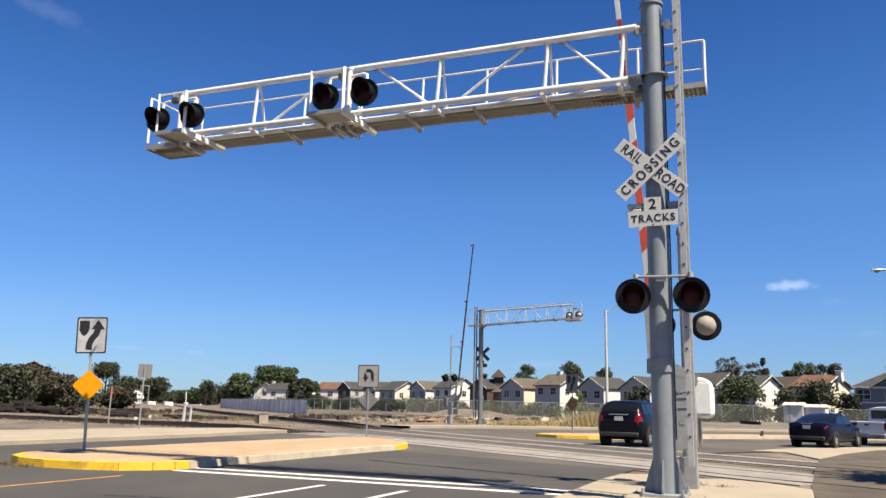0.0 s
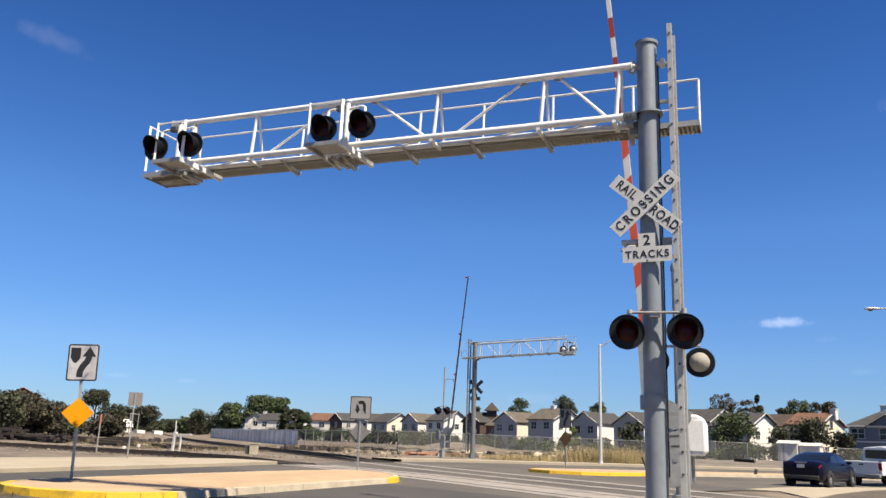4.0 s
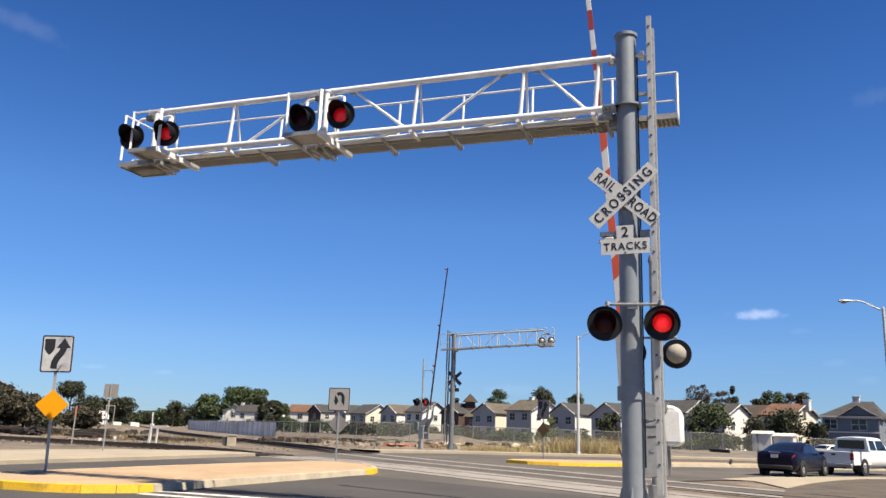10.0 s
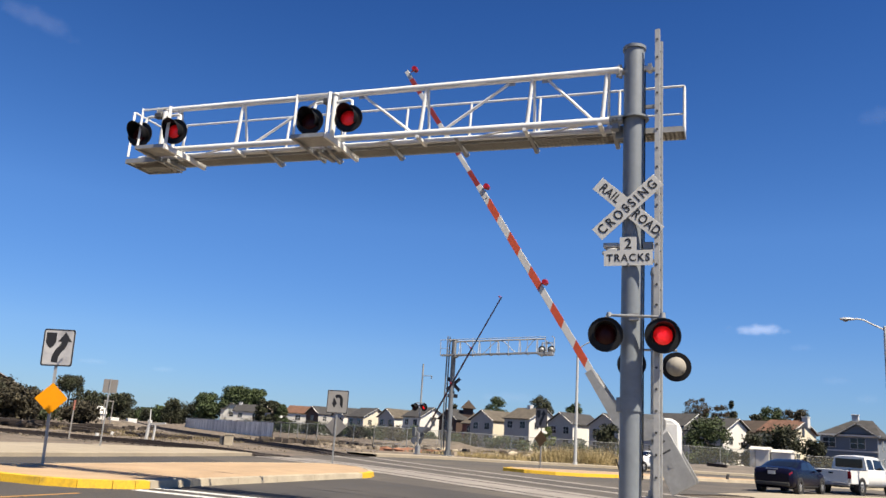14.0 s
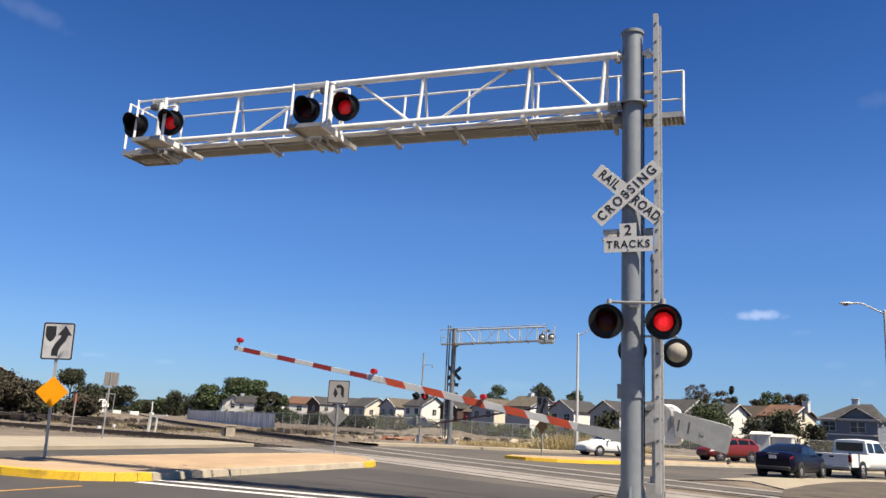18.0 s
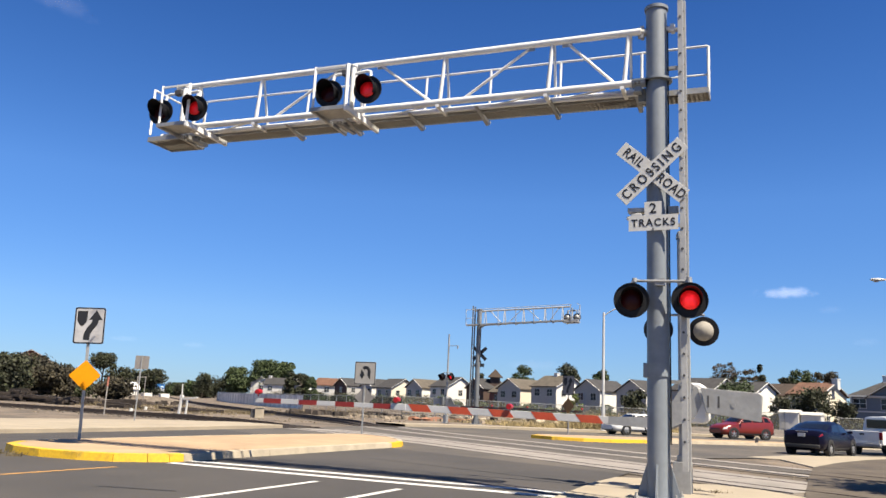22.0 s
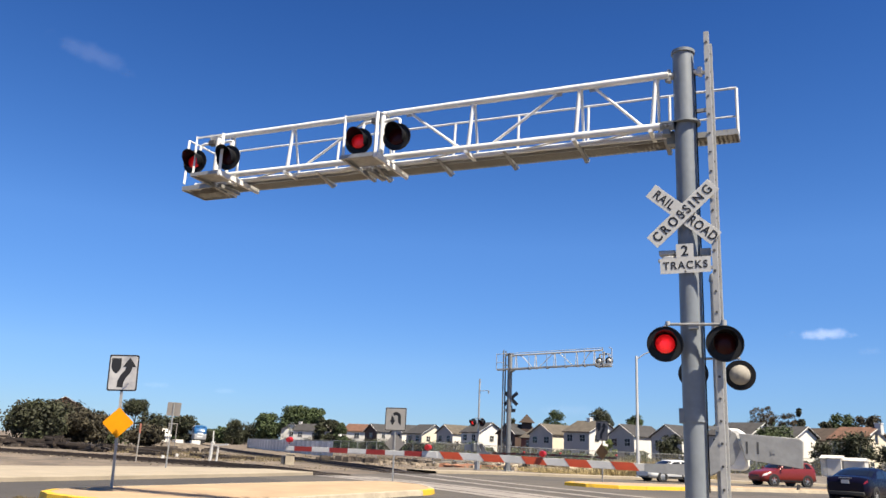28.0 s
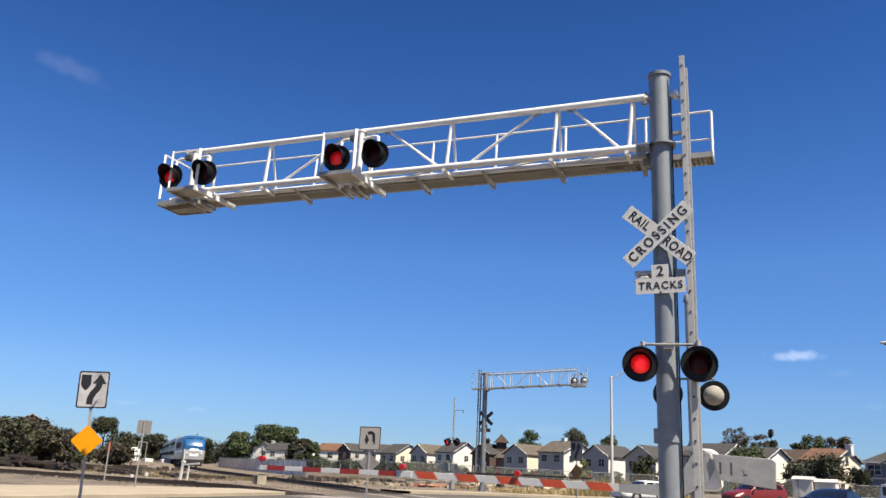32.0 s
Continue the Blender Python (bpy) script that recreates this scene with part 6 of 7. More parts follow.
part("turret_roof", Shape().add([(-1.7, -1.7, 7.9), (1.7, -1.7, 7.9), (1.7, 1.7, 7.9), (-1.7, 1.7, 7.9), (0, 0, 9.8)], [(0, 1, 4), (1, 2, 4), (2, 3, 4), (3, 0, 4), (3, 2, 1, 0)]), ROOF_BROWN, tower, smooth=None)
barn = thing("white_shed", pose(-114.0, 107.5, 0, 0, 0, -35), "small white gabled shed in the rail yard", "shed")
part("shed_wall", Shape().prism([(-1.5, 0), (1.5, 0), (1.5, 1.6), (0, 2.8), (-1.5, 1.6)], -1.8, 1.8, pose(0, 0, 0, 90, 0, 0)), WALL_WHITE, barn, smooth=None)
for s in (1, -1):
    part("shed_roof", Shape().bar((0, 0, 2.88), (s * 1.75, 0, 1.5), 4.0, 0.12), WALL_WHITE, barn, smooth=None)
for dx, dy, ln in ((3.4, 1.5, 2.6), (6.4, 3.0, 1.8)):
    sk = thing("storage_container", pose(-114 + dx, 107.5 + dy, 0, 0, 0, -35), "low pale storage container in the yard", "container", "containers in the yard")
    part("container_body", Shape().box((0, 0, 0.5), (ln, 1.6, 1.0)), WALL_WHITE, sk, bevel=0.03)

SHEDPALE = mat("pale_shed_panel", (0.50, 0.48, 0.45), 0.6, vary=0.05, scale=0.8, fine=6, bump=0.05)
for x, y, w_, h_, wall in ((2.36, 79.4, 1.85, 1.72, SHEDPALE), (4.42, 79.5, 1.9, 1.55, SHEDPALE)):
    shed = thing("garden_shed", pose(x, y, 0.50, 0, 0, -12), "small pale tool shed beside the wire fence", "shed", "tool sheds")
    part("shed_wall", Shape().box((0, 0, h_ / 2 - 0.30), (w_, 2.0, h_ + 0.6)), wall, shed, smooth=None)
    part("shed_roof", Shape().add([(-w_ / 2 - 0.1, -1.15, h_), (w_ / 2 + 0.1, -1.15, h_), (w_ / 2 + 0.1, 0, h_ + 0.3), (-w_ / 2 - 0.1, 0, h_ + 0.3), (w_ / 2 + 0.1, 1.15, h_), (-w_ / 2 - 0.1, 1.15, h_)], [(0, 1, 2, 3), (3, 2, 4, 5), (0, 3, 5), (1, 4, 2), (0, 5, 4, 1)]), SHEDPALE, shed, smooth=None)
    part("shed_door", Shape().box((-w_ * 0.2, -1.01, h_ * 0.45), (0.7, 0.03, h_ * 0.8)), SHEDPALE, shed, smooth=None)

# ---- fences ----
WIRE = mat("fence_wire", (0.214, 0.221, 0.221), 0.5, 0.4, vary=0.05, bump=0)


def wire_mesh(name, color, solid):
    """Woven wire too fine to tell apart: a thin even veil."""
    m = bpy.data.materials.new(name)
    m.use_nodes = True
    n, l = m.node_tree.nodes, m.node_tree.links
    b = n["Principled BSDF"]
    b.inputs["Base Color"].default_value = (*color, 1)
    b.inputs["Roughness"].default_value = 0.6
    b.inputs["Alpha"].default_value = solid
    return m


MESH = wire_mesh("chain_link", (0.20, 0.20, 0.19), 0.11)
SLATS = mat("fence_slats", (0.80, 0.77, 0.71), 0.8, vary=0.15, scale=0.4, fine=3, bump=0.2, island=0.2)


def fence(pts, height, label, mesh=MESH, gap=3.0, slatted=False):
    f = thing("wire_fence" if not slatted else "slatted_fence", Matrix(), label, "fence", "fences")
    line = curve_points(pts, gap)
    for i, p in enumerate(line):
        part("post", Shape().tube((p.x, p.y, -0.05), (p.x, p.y, height + 0.06), 0.04, seg=6), WIRE, f)
        if i:
            q = line[i - 1]
            part("top_rail", Shape().tube((q.x, q.y, height), (p.x, p.y, height), 0.026, seg=6), WIRE, f)
            if slatted:
                sh = Shape()
                n = 14
                for k in range(n):
                    a, b = q.lerp(p, (k + 0.06) / n), q.lerp(p, (k + 0.94) / n)
                    hh = height - 0.06 - 0.05 * random.random()
                    sh.bar((a.x, a.y, hh / 2), (b.x, b.y, hh / 2), 0.02, hh)
                part("slat_panel", sh, SLATS, f, smooth=None)
            else:
                part("mesh_panel", Shape().bar((q.x, q.y, height / 2), (p.x, p.y, height / 2), 0.012, height - 0.04), mesh, f, smooth=None)
    return f


fence([(-120, 142), (-97.9, 116), (-70, 88), (-50, 69)], 1.8, "long grey slatted fence beside the rails", slatted=True)
fence([(-50, 69), (-38, 58), (-29, 52)], 1.8, "grey wire fence with patchy slats", gap=3.2)
fence([(-29, 52), (-26, 60), (-21, 67), (-8, 74)], 1.9, "wire fence along the dry field", gap=3.6)
fence([(-8, 74), (-4.6, 75.5), (1.8, 78.5)], 2.1, "tall wire fence above the gravel bank", gap=3.2)
fence([(6.8, 80.5), (16, 84), (30, 92)], 1.9, "wire fence beside the sheds", gap=3.2)

# ---- trees ----
LEAF_DARK = mat("dark_leaves", (0.0285, 0.0343, 0.0114), 0.8, vary=0.25, scale=0.5, fine=4, bump=0.0, island=0.45, color2=(0.0171, 0.0185, 0.00785))
LEAF_GREEN = mat("green_leaves", (0.0428, 0.0628, 0.0171), 0.8, vary=0.25, scale=0.5, fine=4, bump=0.0, island=0.45, color2=(0.0228, 0.0371, 0.0107))
LEAF_DRY = mat("dry_leaves", (0.0678, 0.0442, 0.0214), 0.85, vary=0.25, scale=0.6, fine=4, bump=0.0, island=0.45, color2=(0.0321, 0.0271, 0.0129))
LEAF_DUSTY = mat("dusty_leaves", (0.0428, 0.0357, 0.0185), 0.85, vary=0.25, scale=0.6, fine=4, bump=0.0, island=0.45, color2=(0.02, 0.0171, 0.00931))
LEAF_BRIGHT = mat("bright_leaves", (0.114, 0.143, 0.0321), 0.8, vary=0.2, scale=0.5, fine=4, bump=0.0, island=0.4)
BARK = mat("bark", (0.0642, 0.0464, 0.0321), 0.95, vary=0.3, scale=2, fine=12, bump=0.6)


def tree(x, y, top, width, leaves, label, low=0.22, open_=0.0, seed=1, n=1500, leaf=0.34, pointed=False, trunk=True, name="tree", z=0.0):
    """A tapered trunk with limbs, and a crown of leaf clumps of uneven size with gaps between them."""
    rng = np.random.default_rng(seed)
    t = thing(name, pose(x, y, z - 0.05, 0, 0, rng.uniform(0, 360)), label, "tree" if name == "tree" else "bush", "trees" if name == "tree" else "bushes")
    r = width / 2
    z0 = top * low
    cl = []
    k = int(22 + 12 * width / 6)
    for _ in range(k):
        u = rng.uniform(0, 1)
        zc = z0 + (top - z0) * (0.10 + 0.84 * u)
        taper = (1.06 - u) if pointed else math.sin(math.pi * min(0.97, 0.14 + 0.72 * u)) ** 0.7
        a, rr = rng.uniform(0, 2 * math.pi), r * 0.78 * taper * math.sqrt(rng.uniform(0.05, 1))
        size = r * rng.uniform(0.26, 0.48) * (0.55 if pointed else 1.0) * (1 - 0.35 * open_)
        cl.append((rr * math.cos(a), rr * math.sin(a), min(zc, top - size * 0.6), size))
    n = int(n * 2.6)
    per = max(12, n // k)
    cen = np.repeat(np.array([c[:3] for c in cl]), per, axis=0)
    siz = np.repeat(np.array([c[3] for c in cl]), per)[:, None]
    m_ = len(cen)
    unit = lambda q: q / np.linalg.norm(q, axis=1, keepdims=True)
    d = unit(rng.normal(size=(m_, 3)))
    p = cen + d * siz * (0.35 + 0.75 * rng.random((m_, 1))) * np.array([1, 1, 1.5 if pointed else 0.78])
    p[:, 2] = np.maximum(p[:, 2], 0.05)
    q = unit(rng.normal(size=(m_, 3)) + d * 0.9)
    a = unit(np.cross(q, rng.normal(size=(m_, 3))))
    b = np.cross(q, a)
    l_ = leaf * 0.62 * rng.uniform(0.5, 1.25, (m_, 1))
    v = np.stack([p + a * l_, p + b * l_ * 0.6, p - a * l_, p - b * l_ * 0.6], axis=1).reshape(-1, 3).tolist()
    f = np.arange(m_ * 4).reshape(-1, 4).tolist()
    me = bpy.data.meshes.new("crown")
    me.from_pydata(v, [], f)
    me.materials.append(leaves)
    cr = new("crown", me)
    cr.parent = t
    if trunk:
        sh = Shape()
        zt = z0 + (top - z0) * 0.45
        bend = rng.uniform(-0.25, 0.25, 2)
        mid = (bend[0], bend[1], zt * 0.5)
        sh.tube((0, 0, 0), mid, 0.045 * top ** 0.9 * 0.6 + 0.06, 0.03 * top ** 0.9 * 0.6 + 0.05, seg=9).tube(mid, (bend[0] * 0.5, bend[1] * 0.5, zt), 0.03 * top ** 0.9 * 0.6 + 0.05, 0.06, seg=9)
        part("trunk", sh, BARK, t)
        for cx, cy, cz, s in cl[:6]:
            part("limb", Shape().tube((mid[0], mid[1], min(zt * 0.75, cz * 0.7)), (cx * 0.85, cy * 0.85, cz - s * 0.2), 0.07, 0.025, seg=6), BARK, t)
    return t


tree(-84, 58, 4.7, 9.5, LEAF_DUSTY, "broad dark dusty tree behind the timber stacks", low=0.05, seed=2, n=2600)
tree(-79, 60, 3.9, 6.5, LEAF_DUSTY, "brown-green scrubby tree behind the timber stacks", low=0.05, seed=3, n=2200)
tree(-90, 69, 4.3, 7, LEAF_DARK, "dark scrubby tree at the yard's edge", low=0.05, seed=4, n=2200)
tree(-93, 76, 3.5, 6, LEAF_GREEN, "green bushy tree at the yard's edge", low=0.05, seed=5, n=1600)
tree(-96, 69, 5.7, 8.5, LEAF_DUSTY, "tall dark dusty tree before the red roof", low=0.05, seed=37, n=2600)
tree(-86, 76, 3.0, 6, LEAF_DUSTY, "dusty brown brush at the yard's edge", low=0.02, seed=38, n=1500)
tree(-76, 50, 4.6, 8, LEAF_DARK, "dark scrubby tree beyond the near track", low=0.05, seed=31, n=2200)
tree(-125.7, 112.6, 8.6, 6, LEAF_DARK, "flat-topped dark pine over the yard", low=0.62, open_=0.2, seed=6, n=1500)
tree(-138, 84, 8.6, 13, LEAF_DUSTY, "tall broad dusty green tree beside the yard", low=0.04, seed=78, n=3400, leaf=0.5)
tree(-129, 120, 6.2, 6, LEAF_DARK, "dark pine in the yard", low=0.4, seed=7, n=900)
tree(-167, 163, 7.2, 9, LEAF_DARK, "dark distant tree beyond the yard", low=0.05, seed=8, n=2200, leaf=0.5)
tree(-160, 164, 7.4, 9, LEAF_DARK, "dark distant tree beyond the yard", low=0.05, seed=9, n=2200, leaf=0.5)
for i, (tx, ty, th, tw) in enumerate(((-290, 300, 8, 10), (-268, 297, 5.5, 14), (-235, 262, 5.5, 10), (-222, 250, 5.0, 9), (-205, 236, 6, 9), (-192, 226, 5.5, 10), (-330, 345, 7, 16), (-310, 330, 6.5, 16), (-245, 290, 6, 12))):
    tree(tx, ty, th, tw, LEAF_DARK if i % 2 else LEAF_GREEN, "distant dark tree along the main track", low=0.02, seed=40 + i, n=1500, leaf=0.75)
tree(-161.6, 187.2, 7.6, 6.5, LEAF_DARK, "dark conical tree beside the main track", low=0.05, seed=10, n=1100, leaf=0.45)
tree(-168, 196, 5.5, 6, LEAF_DARK, "dark low tree beside the main track", low=0.02, seed=32, n=900, leaf=0.45)
tree(-160, 202, 10.2, 10, LEAF_GREEN, "tall green tree behind the white house", low=0.08, seed=11, n=4200, leaf=0.6)
tree(-153, 208, 12.9, 13, LEAF_GREEN, "tall broad green tree behind the white house", low=0.08, seed=12, n=4200, leaf=0.6)
tree(-149.5, 213, 12.6, 10, LEAF_GREEN, "tall green tree behind the white house", low=0.1, seed=13, n=4200, leaf=0.6)
tree(-166, 203, 8.0, 9, LEAF_DARK, "dark green tree behind the slatted fence", low=0.05, seed=33, n=1500, leaf=0.45)
tree(-104.4, 149, 7.4, 3.6, LEAF_DARK, "dense dark cypress between the houses", low=0.02, seed=14, n=2600)
tree(-102.2, 150, 7.1, 3.6, LEAF_DARK, "dense dark cypress between the houses", low=0.02, seed=15, n=2600)
tree(-100.4, 151, 6.4, 3.2, LEAF_GREEN, "dense green cypress between the houses", low=0.02, seed=16, n=2600)
tree(-55.3, 173, 11.6, 6.4, LEAF_GREEN, "green tree rising behind the house roofs", low=0.3, seed=17, n=2400)
tree(-42.9, 166.8, 12.2, 5.8, LEAF_DARK, "dark green tree rising behind the house roofs", low=0.3, seed=18, n=2400)
tree(-33.9, 159.8, 10.3, 4.6, LEAF_GREEN, "tree top behind the house roofs", low=0.3, seed=19, n=1800)
tree(-66, 172, 9.6, 3.2, LEAF_DARK, "narrow tree behind the house roofs", low=0.3, seed=34, n=1200)
tree(-8.7, 158.3, 12.4, 6.5, LEAF_DRY, "thin brownish gum tree over the roofs", low=0.55, open_=1.0, seed=20, n=2200, leaf=0.22)
tree(-4.4, 159.8, 11.2, 5.0, LEAF_DRY, "thin brownish gum tree over the roofs", low=0.55, open_=1.0, seed=21, n=1800, leaf=0.22)
tree(-15.5, 150, 9.0, 4.0, LEAF_DARK, "dark tree top behind the roofs", low=0.4, seed=35, n=1200)
tree(-2.1, 150.1, 11.6, 3.8, LEAF_DARK, "dark upright tree over the roofs", low=0.3, seed=22, n=2000, pointed=True)
tree(2.2, 150.1, 9.6, 3.6, LEAF_DARK, "dark tree over the roofs", low=0.3, seed=36, n=1500)
tree(5.3, 153, 10.9, 6.0, LEAF_GREEN, "green tree over the red roofs", low=0.3, open_=0.4, seed=23, n=2800)
tree(8.8, 153, 11.2, 6.4, LEAF_DUSTY, "brownish tree over the red roofs", low=0.3, open_=0.4, seed=24, n=2800)
tree(-3.7, 96.5, 6.2, 6.2, LEAF_GREEN, "full green willow-like tree behind the wire fence", low=0.02, seed=25, n=2600, leaf=0.26)
tree(1.3, 98.5, 4.3, 3.6, LEAF_DARK, "dark rounded bush before a house", low=0.02, seed=26, n=1100, leaf=0.26)
tree(5.0, 101.2, 5.6, 6.2, LEAF_DARK, "dark spreading tree before the cream house", low=0.08, seed=27, n=2200, leaf=0.28)
tree(8.9, 98.8, 3.9, 3.6, LEAF_DARK, "dark clipped bush before the cream house", low=0.02, seed=28, n=1000, leaf=0.26)
tree(-33.0, 133.5, 4.6, 2.4, LEAF_BRIGHT, "bright yellow-green young tree before a house", low=0.15, seed=29, n=700, leaf=0.25)
tree(-18.9, 111.8, 5.2, 4.2, LEAF_DARK, "dark rounded tree before the grey house", low=0.05, seed=30, n=1200, leaf=0.3)
# unseen tree, added only to throw dark streaks of shade on the verge
tree(8.5, 6.2, 6.4, 6.4, LEAF_GREEN, "leafy green tree out of view, added to shade the dirt verge", low=0.34, open_=0.2, seed=77, n=3200, leaf=0.36)
brng = random.Random(5)
for i in range(26):
    u = i / 25
    bx, by = -66 + 74 * u + brng.uniform(-1.5, 1.5), 141 - 40 * u + brng.uniform(-3, 3)
    tree(bx, by, brng.uniform(1.4, 2.6), brng.uniform(3.0, 5.0), (LEAF_GREEN, LEAF_DARK, LEAF_GREEN)[i % 3], "low green hedge bush along the back gardens", low=0.02, seed=60 + i, n=420, leaf=0.25, trunk=False, name="bush")

for i in range(20):
    u = i / 19
    tree(-122 + 62 * u + brng.uniform(-1, 1), 168 - 32 * u + brng.uniform(-2, 2), brng.uniform(2.2, 3.4), brng.uniform(4.0, 6.5), (LEAF_DARK, LEAF_GREEN, LEAF_DUSTY)[i % 3], "dark hedge bush before the house gardens", low=0.02, seed=90 + i, n=420, leaf=0.3, trunk=False, name="bush")

# ---- the dry field, rubble and yard clutter ----
GRASS = mat("dry_grass", (0.371, 0.292, 0.143), 0.9, vary=0.2, scale=0.4, fine=4, bump=0, island=0.4)
SCRUB = mat("scrub", (0.157, 0.121, 0.0606), 0.9, vary=0.2, scale=0.4, fine=4, bump=0, island=0.4)


def blades(name, area, count, h, material, label, seed, clump=1.0):
    rng = np.random.default_rng(seed)
    v, f = [], []
    cen = [(rng.uniform(0, 1), rng.uniform(0, 1), rng.uniform(0.35, 1.0)) for _ in range(max(4, count // 45))]
    (ax, ay), (bx, by), (cx, cy) = area
    for k in range(count):
        u, w, s = cen[rng.integers(len(cen))]
        px = ax + (bx - ax) * u + (cx - ax) * w + rng.normal() * 0.35 * clump * s
        py = ay + (by - ay) * u + (cy - ay) * w + rng.normal() * 0.35 * clump * s
        hh, a = h * s * rng.uniform(0.15, 1.1), rng.uniform(0, math.pi)
        bw = rng.uniform(0.008, 0.02)
        dx, dy, l1, l2 = bw * math.cos(a), bw * math.sin(a), rng.normal() * 0.38 * hh, rng.normal() * 0.38 * hh
        i = len(v)
        v += [(px - dx, py - dy, -0.04), (px + dx, py + dy, -0.04), (px + l1, py + l2, hh)]
        f.append((i, i + 1, i + 2))
    me = bpy.data.meshes.new(name)
    me.from_pydata(v, [], f)
    me.materials.append(material)
    return tagged(new(name, me), label, "grass", kind="stuff")


blades("dry_grass", ((-18.5, 47), (-8.6, 52), (-15.5, 55)), 9000, 0.75, GRASS, "tall golden dry grass in the vacant lot", 1)
blades("dry_grass", ((-13, 44.5), (-8.4, 46.5), (-12, 49)), 13000, 1.5, GRASS, "tall golden dry grass beside the lamp", 2)
blades("dry_scrub", ((-24, 55), (-9, 66), (-20, 68)), 11000, 0.8, SCRUB, "brown-green scrub in the vacant lot", 3, 1.5)
blades("dry_scrub", ((-46, 57), (-27, 55), (-40, 66)), 9000, 0.6, SCRUB, "brown scrub behind the wire fence", 7, 1.6)
blades("dry_scrub", ((-60, 40), (-34, 30), (-58, 52)), 7000, 0.35, SCRUB, "low dry weeds in the rail yard", 8, 1.6)
blades("dry_grass", ((-24, 50), (-17, 48), (-22, 54)), 4500, 0.45, GRASS, "sparse golden dry grass in the vacant lot", 9, 1.2)
blades("dry_weeds", ((-12.9, -0.3), (-11.4, -0.8), (-13.2, -0.6)), 700, 0.10, SCRUB, "small dry weeds at the island's kerb", 4, 0.25)
blades("dry_weeds", ((-0.3, 2.5), (0.6, 2.8), (-0.2, 3.0)), 300, 0.13, SCRUB, "dry weeds round the gate's foot", 5, 0.25)


def mound(x, y, r, h, material, label, seed, sx=1.0):
    rng = np.random.default_rng(seed)
    rows_ = []
    for k in range(7):
        u = k / 6
        row = []
        for i in range(25):
            a = 2 * math.pi * i / 24
            rr = r * (1 - u) * (1 + 0.22 * noise.noise(Vector((math.cos(a) * 1.7, math.sin(a) * 1.7, seed))))
            zz = h * (math.sin(u * math.pi / 2)) * (1 + 0.25 * noise.noise(Vector((rr * math.cos(a), rr * math.sin(a), seed * 3.1))))
            row.append((x + sx * rr * math.cos(a), y + rr * math.sin(a), zz - 0.06))
        rows_.append(row)
    return tagged(part("earth_mound", Shape().sheet(rows_), material, smooth=60), label, "earth mound", "mounds of earth and rubble")


RUBBLE = mat("rubble", (0.165, 0.138, 0.108), 1.0, vary=0.3, scale=1.5, fine=8, bump=1.0, color2=(0.08, 0.064, 0.05))
mound(-31, 57, 4, 0.5, RUBBLE, "low heap of tan earth behind the fence", 3, 1.6)
mound(-24, 58, 3.2, 0.6, RUBBLE, "low heap of brown rubble in the lot", 4, 1.5)
mound(-27.5, 63, 5, 1.1, RUBBLE, "heap of rubble and earth in the lot", 5, 1.4)
mound(-84, 82, 3.2, 0.7, RUBBLE, "dark heap of brush in the yard", 6, 1.8)
mound(-95, 90, 4, 0.7, DIRT, "heap of earth in the yard", 7, 1.6)
mound(2, 71, 9, 0.55, BALLAST, "gravel bank below the wire fence", 8, 1.8)
mound(-7, 68, 8, 0.45, BALLAST, "gravel bank below the wire fence", 9, 1.6)

def scatter(name, area, count, lo, hi, material, label, seed):
    """Loose stones and broken pieces strewn over the ground, past counting."""
    rng = np.random.default_rng(seed)
    (x0, y0), (x1, y1) = area
    v, f = [], []
    box = np.array([(-1, -1, 0), (1, -1, 0), (1, 1, 0), (-1, 1, 0), (-0.8, -0.7, 1), (0.7, -0.8, 1), (0.8, 0.7, 1), (-0.7, 0.8, 1)], float)
    cen = [(rng.uniform(x0, x1), rng.uniform(y0, y1)) for _ in range(max(5, count // 30))]
    for k in range(count):
        cx, cy = cen[rng.integers(len(cen))]
        size = rng.uniform(lo, hi) * rng.uniform(0.3, 1)
        a = rng.uniform(0, math.pi)
        c, s_ = math.cos(a), math.sin(a)
        p = box * np.array([size, size * rng.uniform(0.4, 1), size * rng.uniform(0.5, 1.1)])
        px, py = cx + rng.normal() * 1.4, cy + rng.normal() * 1.4
        i = len(v)
        v += [(px + x * c - y * s_, py + x * s_ + y * c, z - 0.03) for x, y, z in p.tolist()]
        f += [tuple(i + j for j in q) for q in ((4, 5, 6, 7), (0, 1, 5, 4), (1, 2, 6, 5), (2, 3, 7, 6), (3, 0, 4, 7))]
    me = bpy.data.meshes.new(name)
    me.from_pydata(v, [], f)
    me.materials.append(material)
    return tagged(new(name, me), label, "rubble", kind="stuff")


STONE = mat("loose_stone", (0.2, 0.164, 0.124), 1.0, vary=0.2, scale=1.0, fine=8, bump=0.3, island=0.55)
DARKBITS = mat("dark_debris", (0.0499, 0.0392, 0.0321), 1.0, vary=0.2, scale=1.0, fine=8, bump=0.3, island=0.6)
scatter("rubble_stones", ((-36, 51), (-17, 66)), 1500, 0.10, 0.36, STONE, "pale broken stones strewn over the vacant lot", 1)
scatter("dark_debris", ((-40, 52), (-20, 67)), 900, 0.15, 0.55, DARKBITS, "dark brush and broken debris in the vacant lot", 2)
scatter("yard_debris", ((-95, 32), (-50, 60)), 700, 0.12, 0.5, DARKBITS, "dark debris strewn over the rail yard", 3)
scatter("yard_stones", ((-75, 27), (-25, 60)), 420, 0.04, 0.16, STONE, "pale stones strewn over the rail yard", 4)
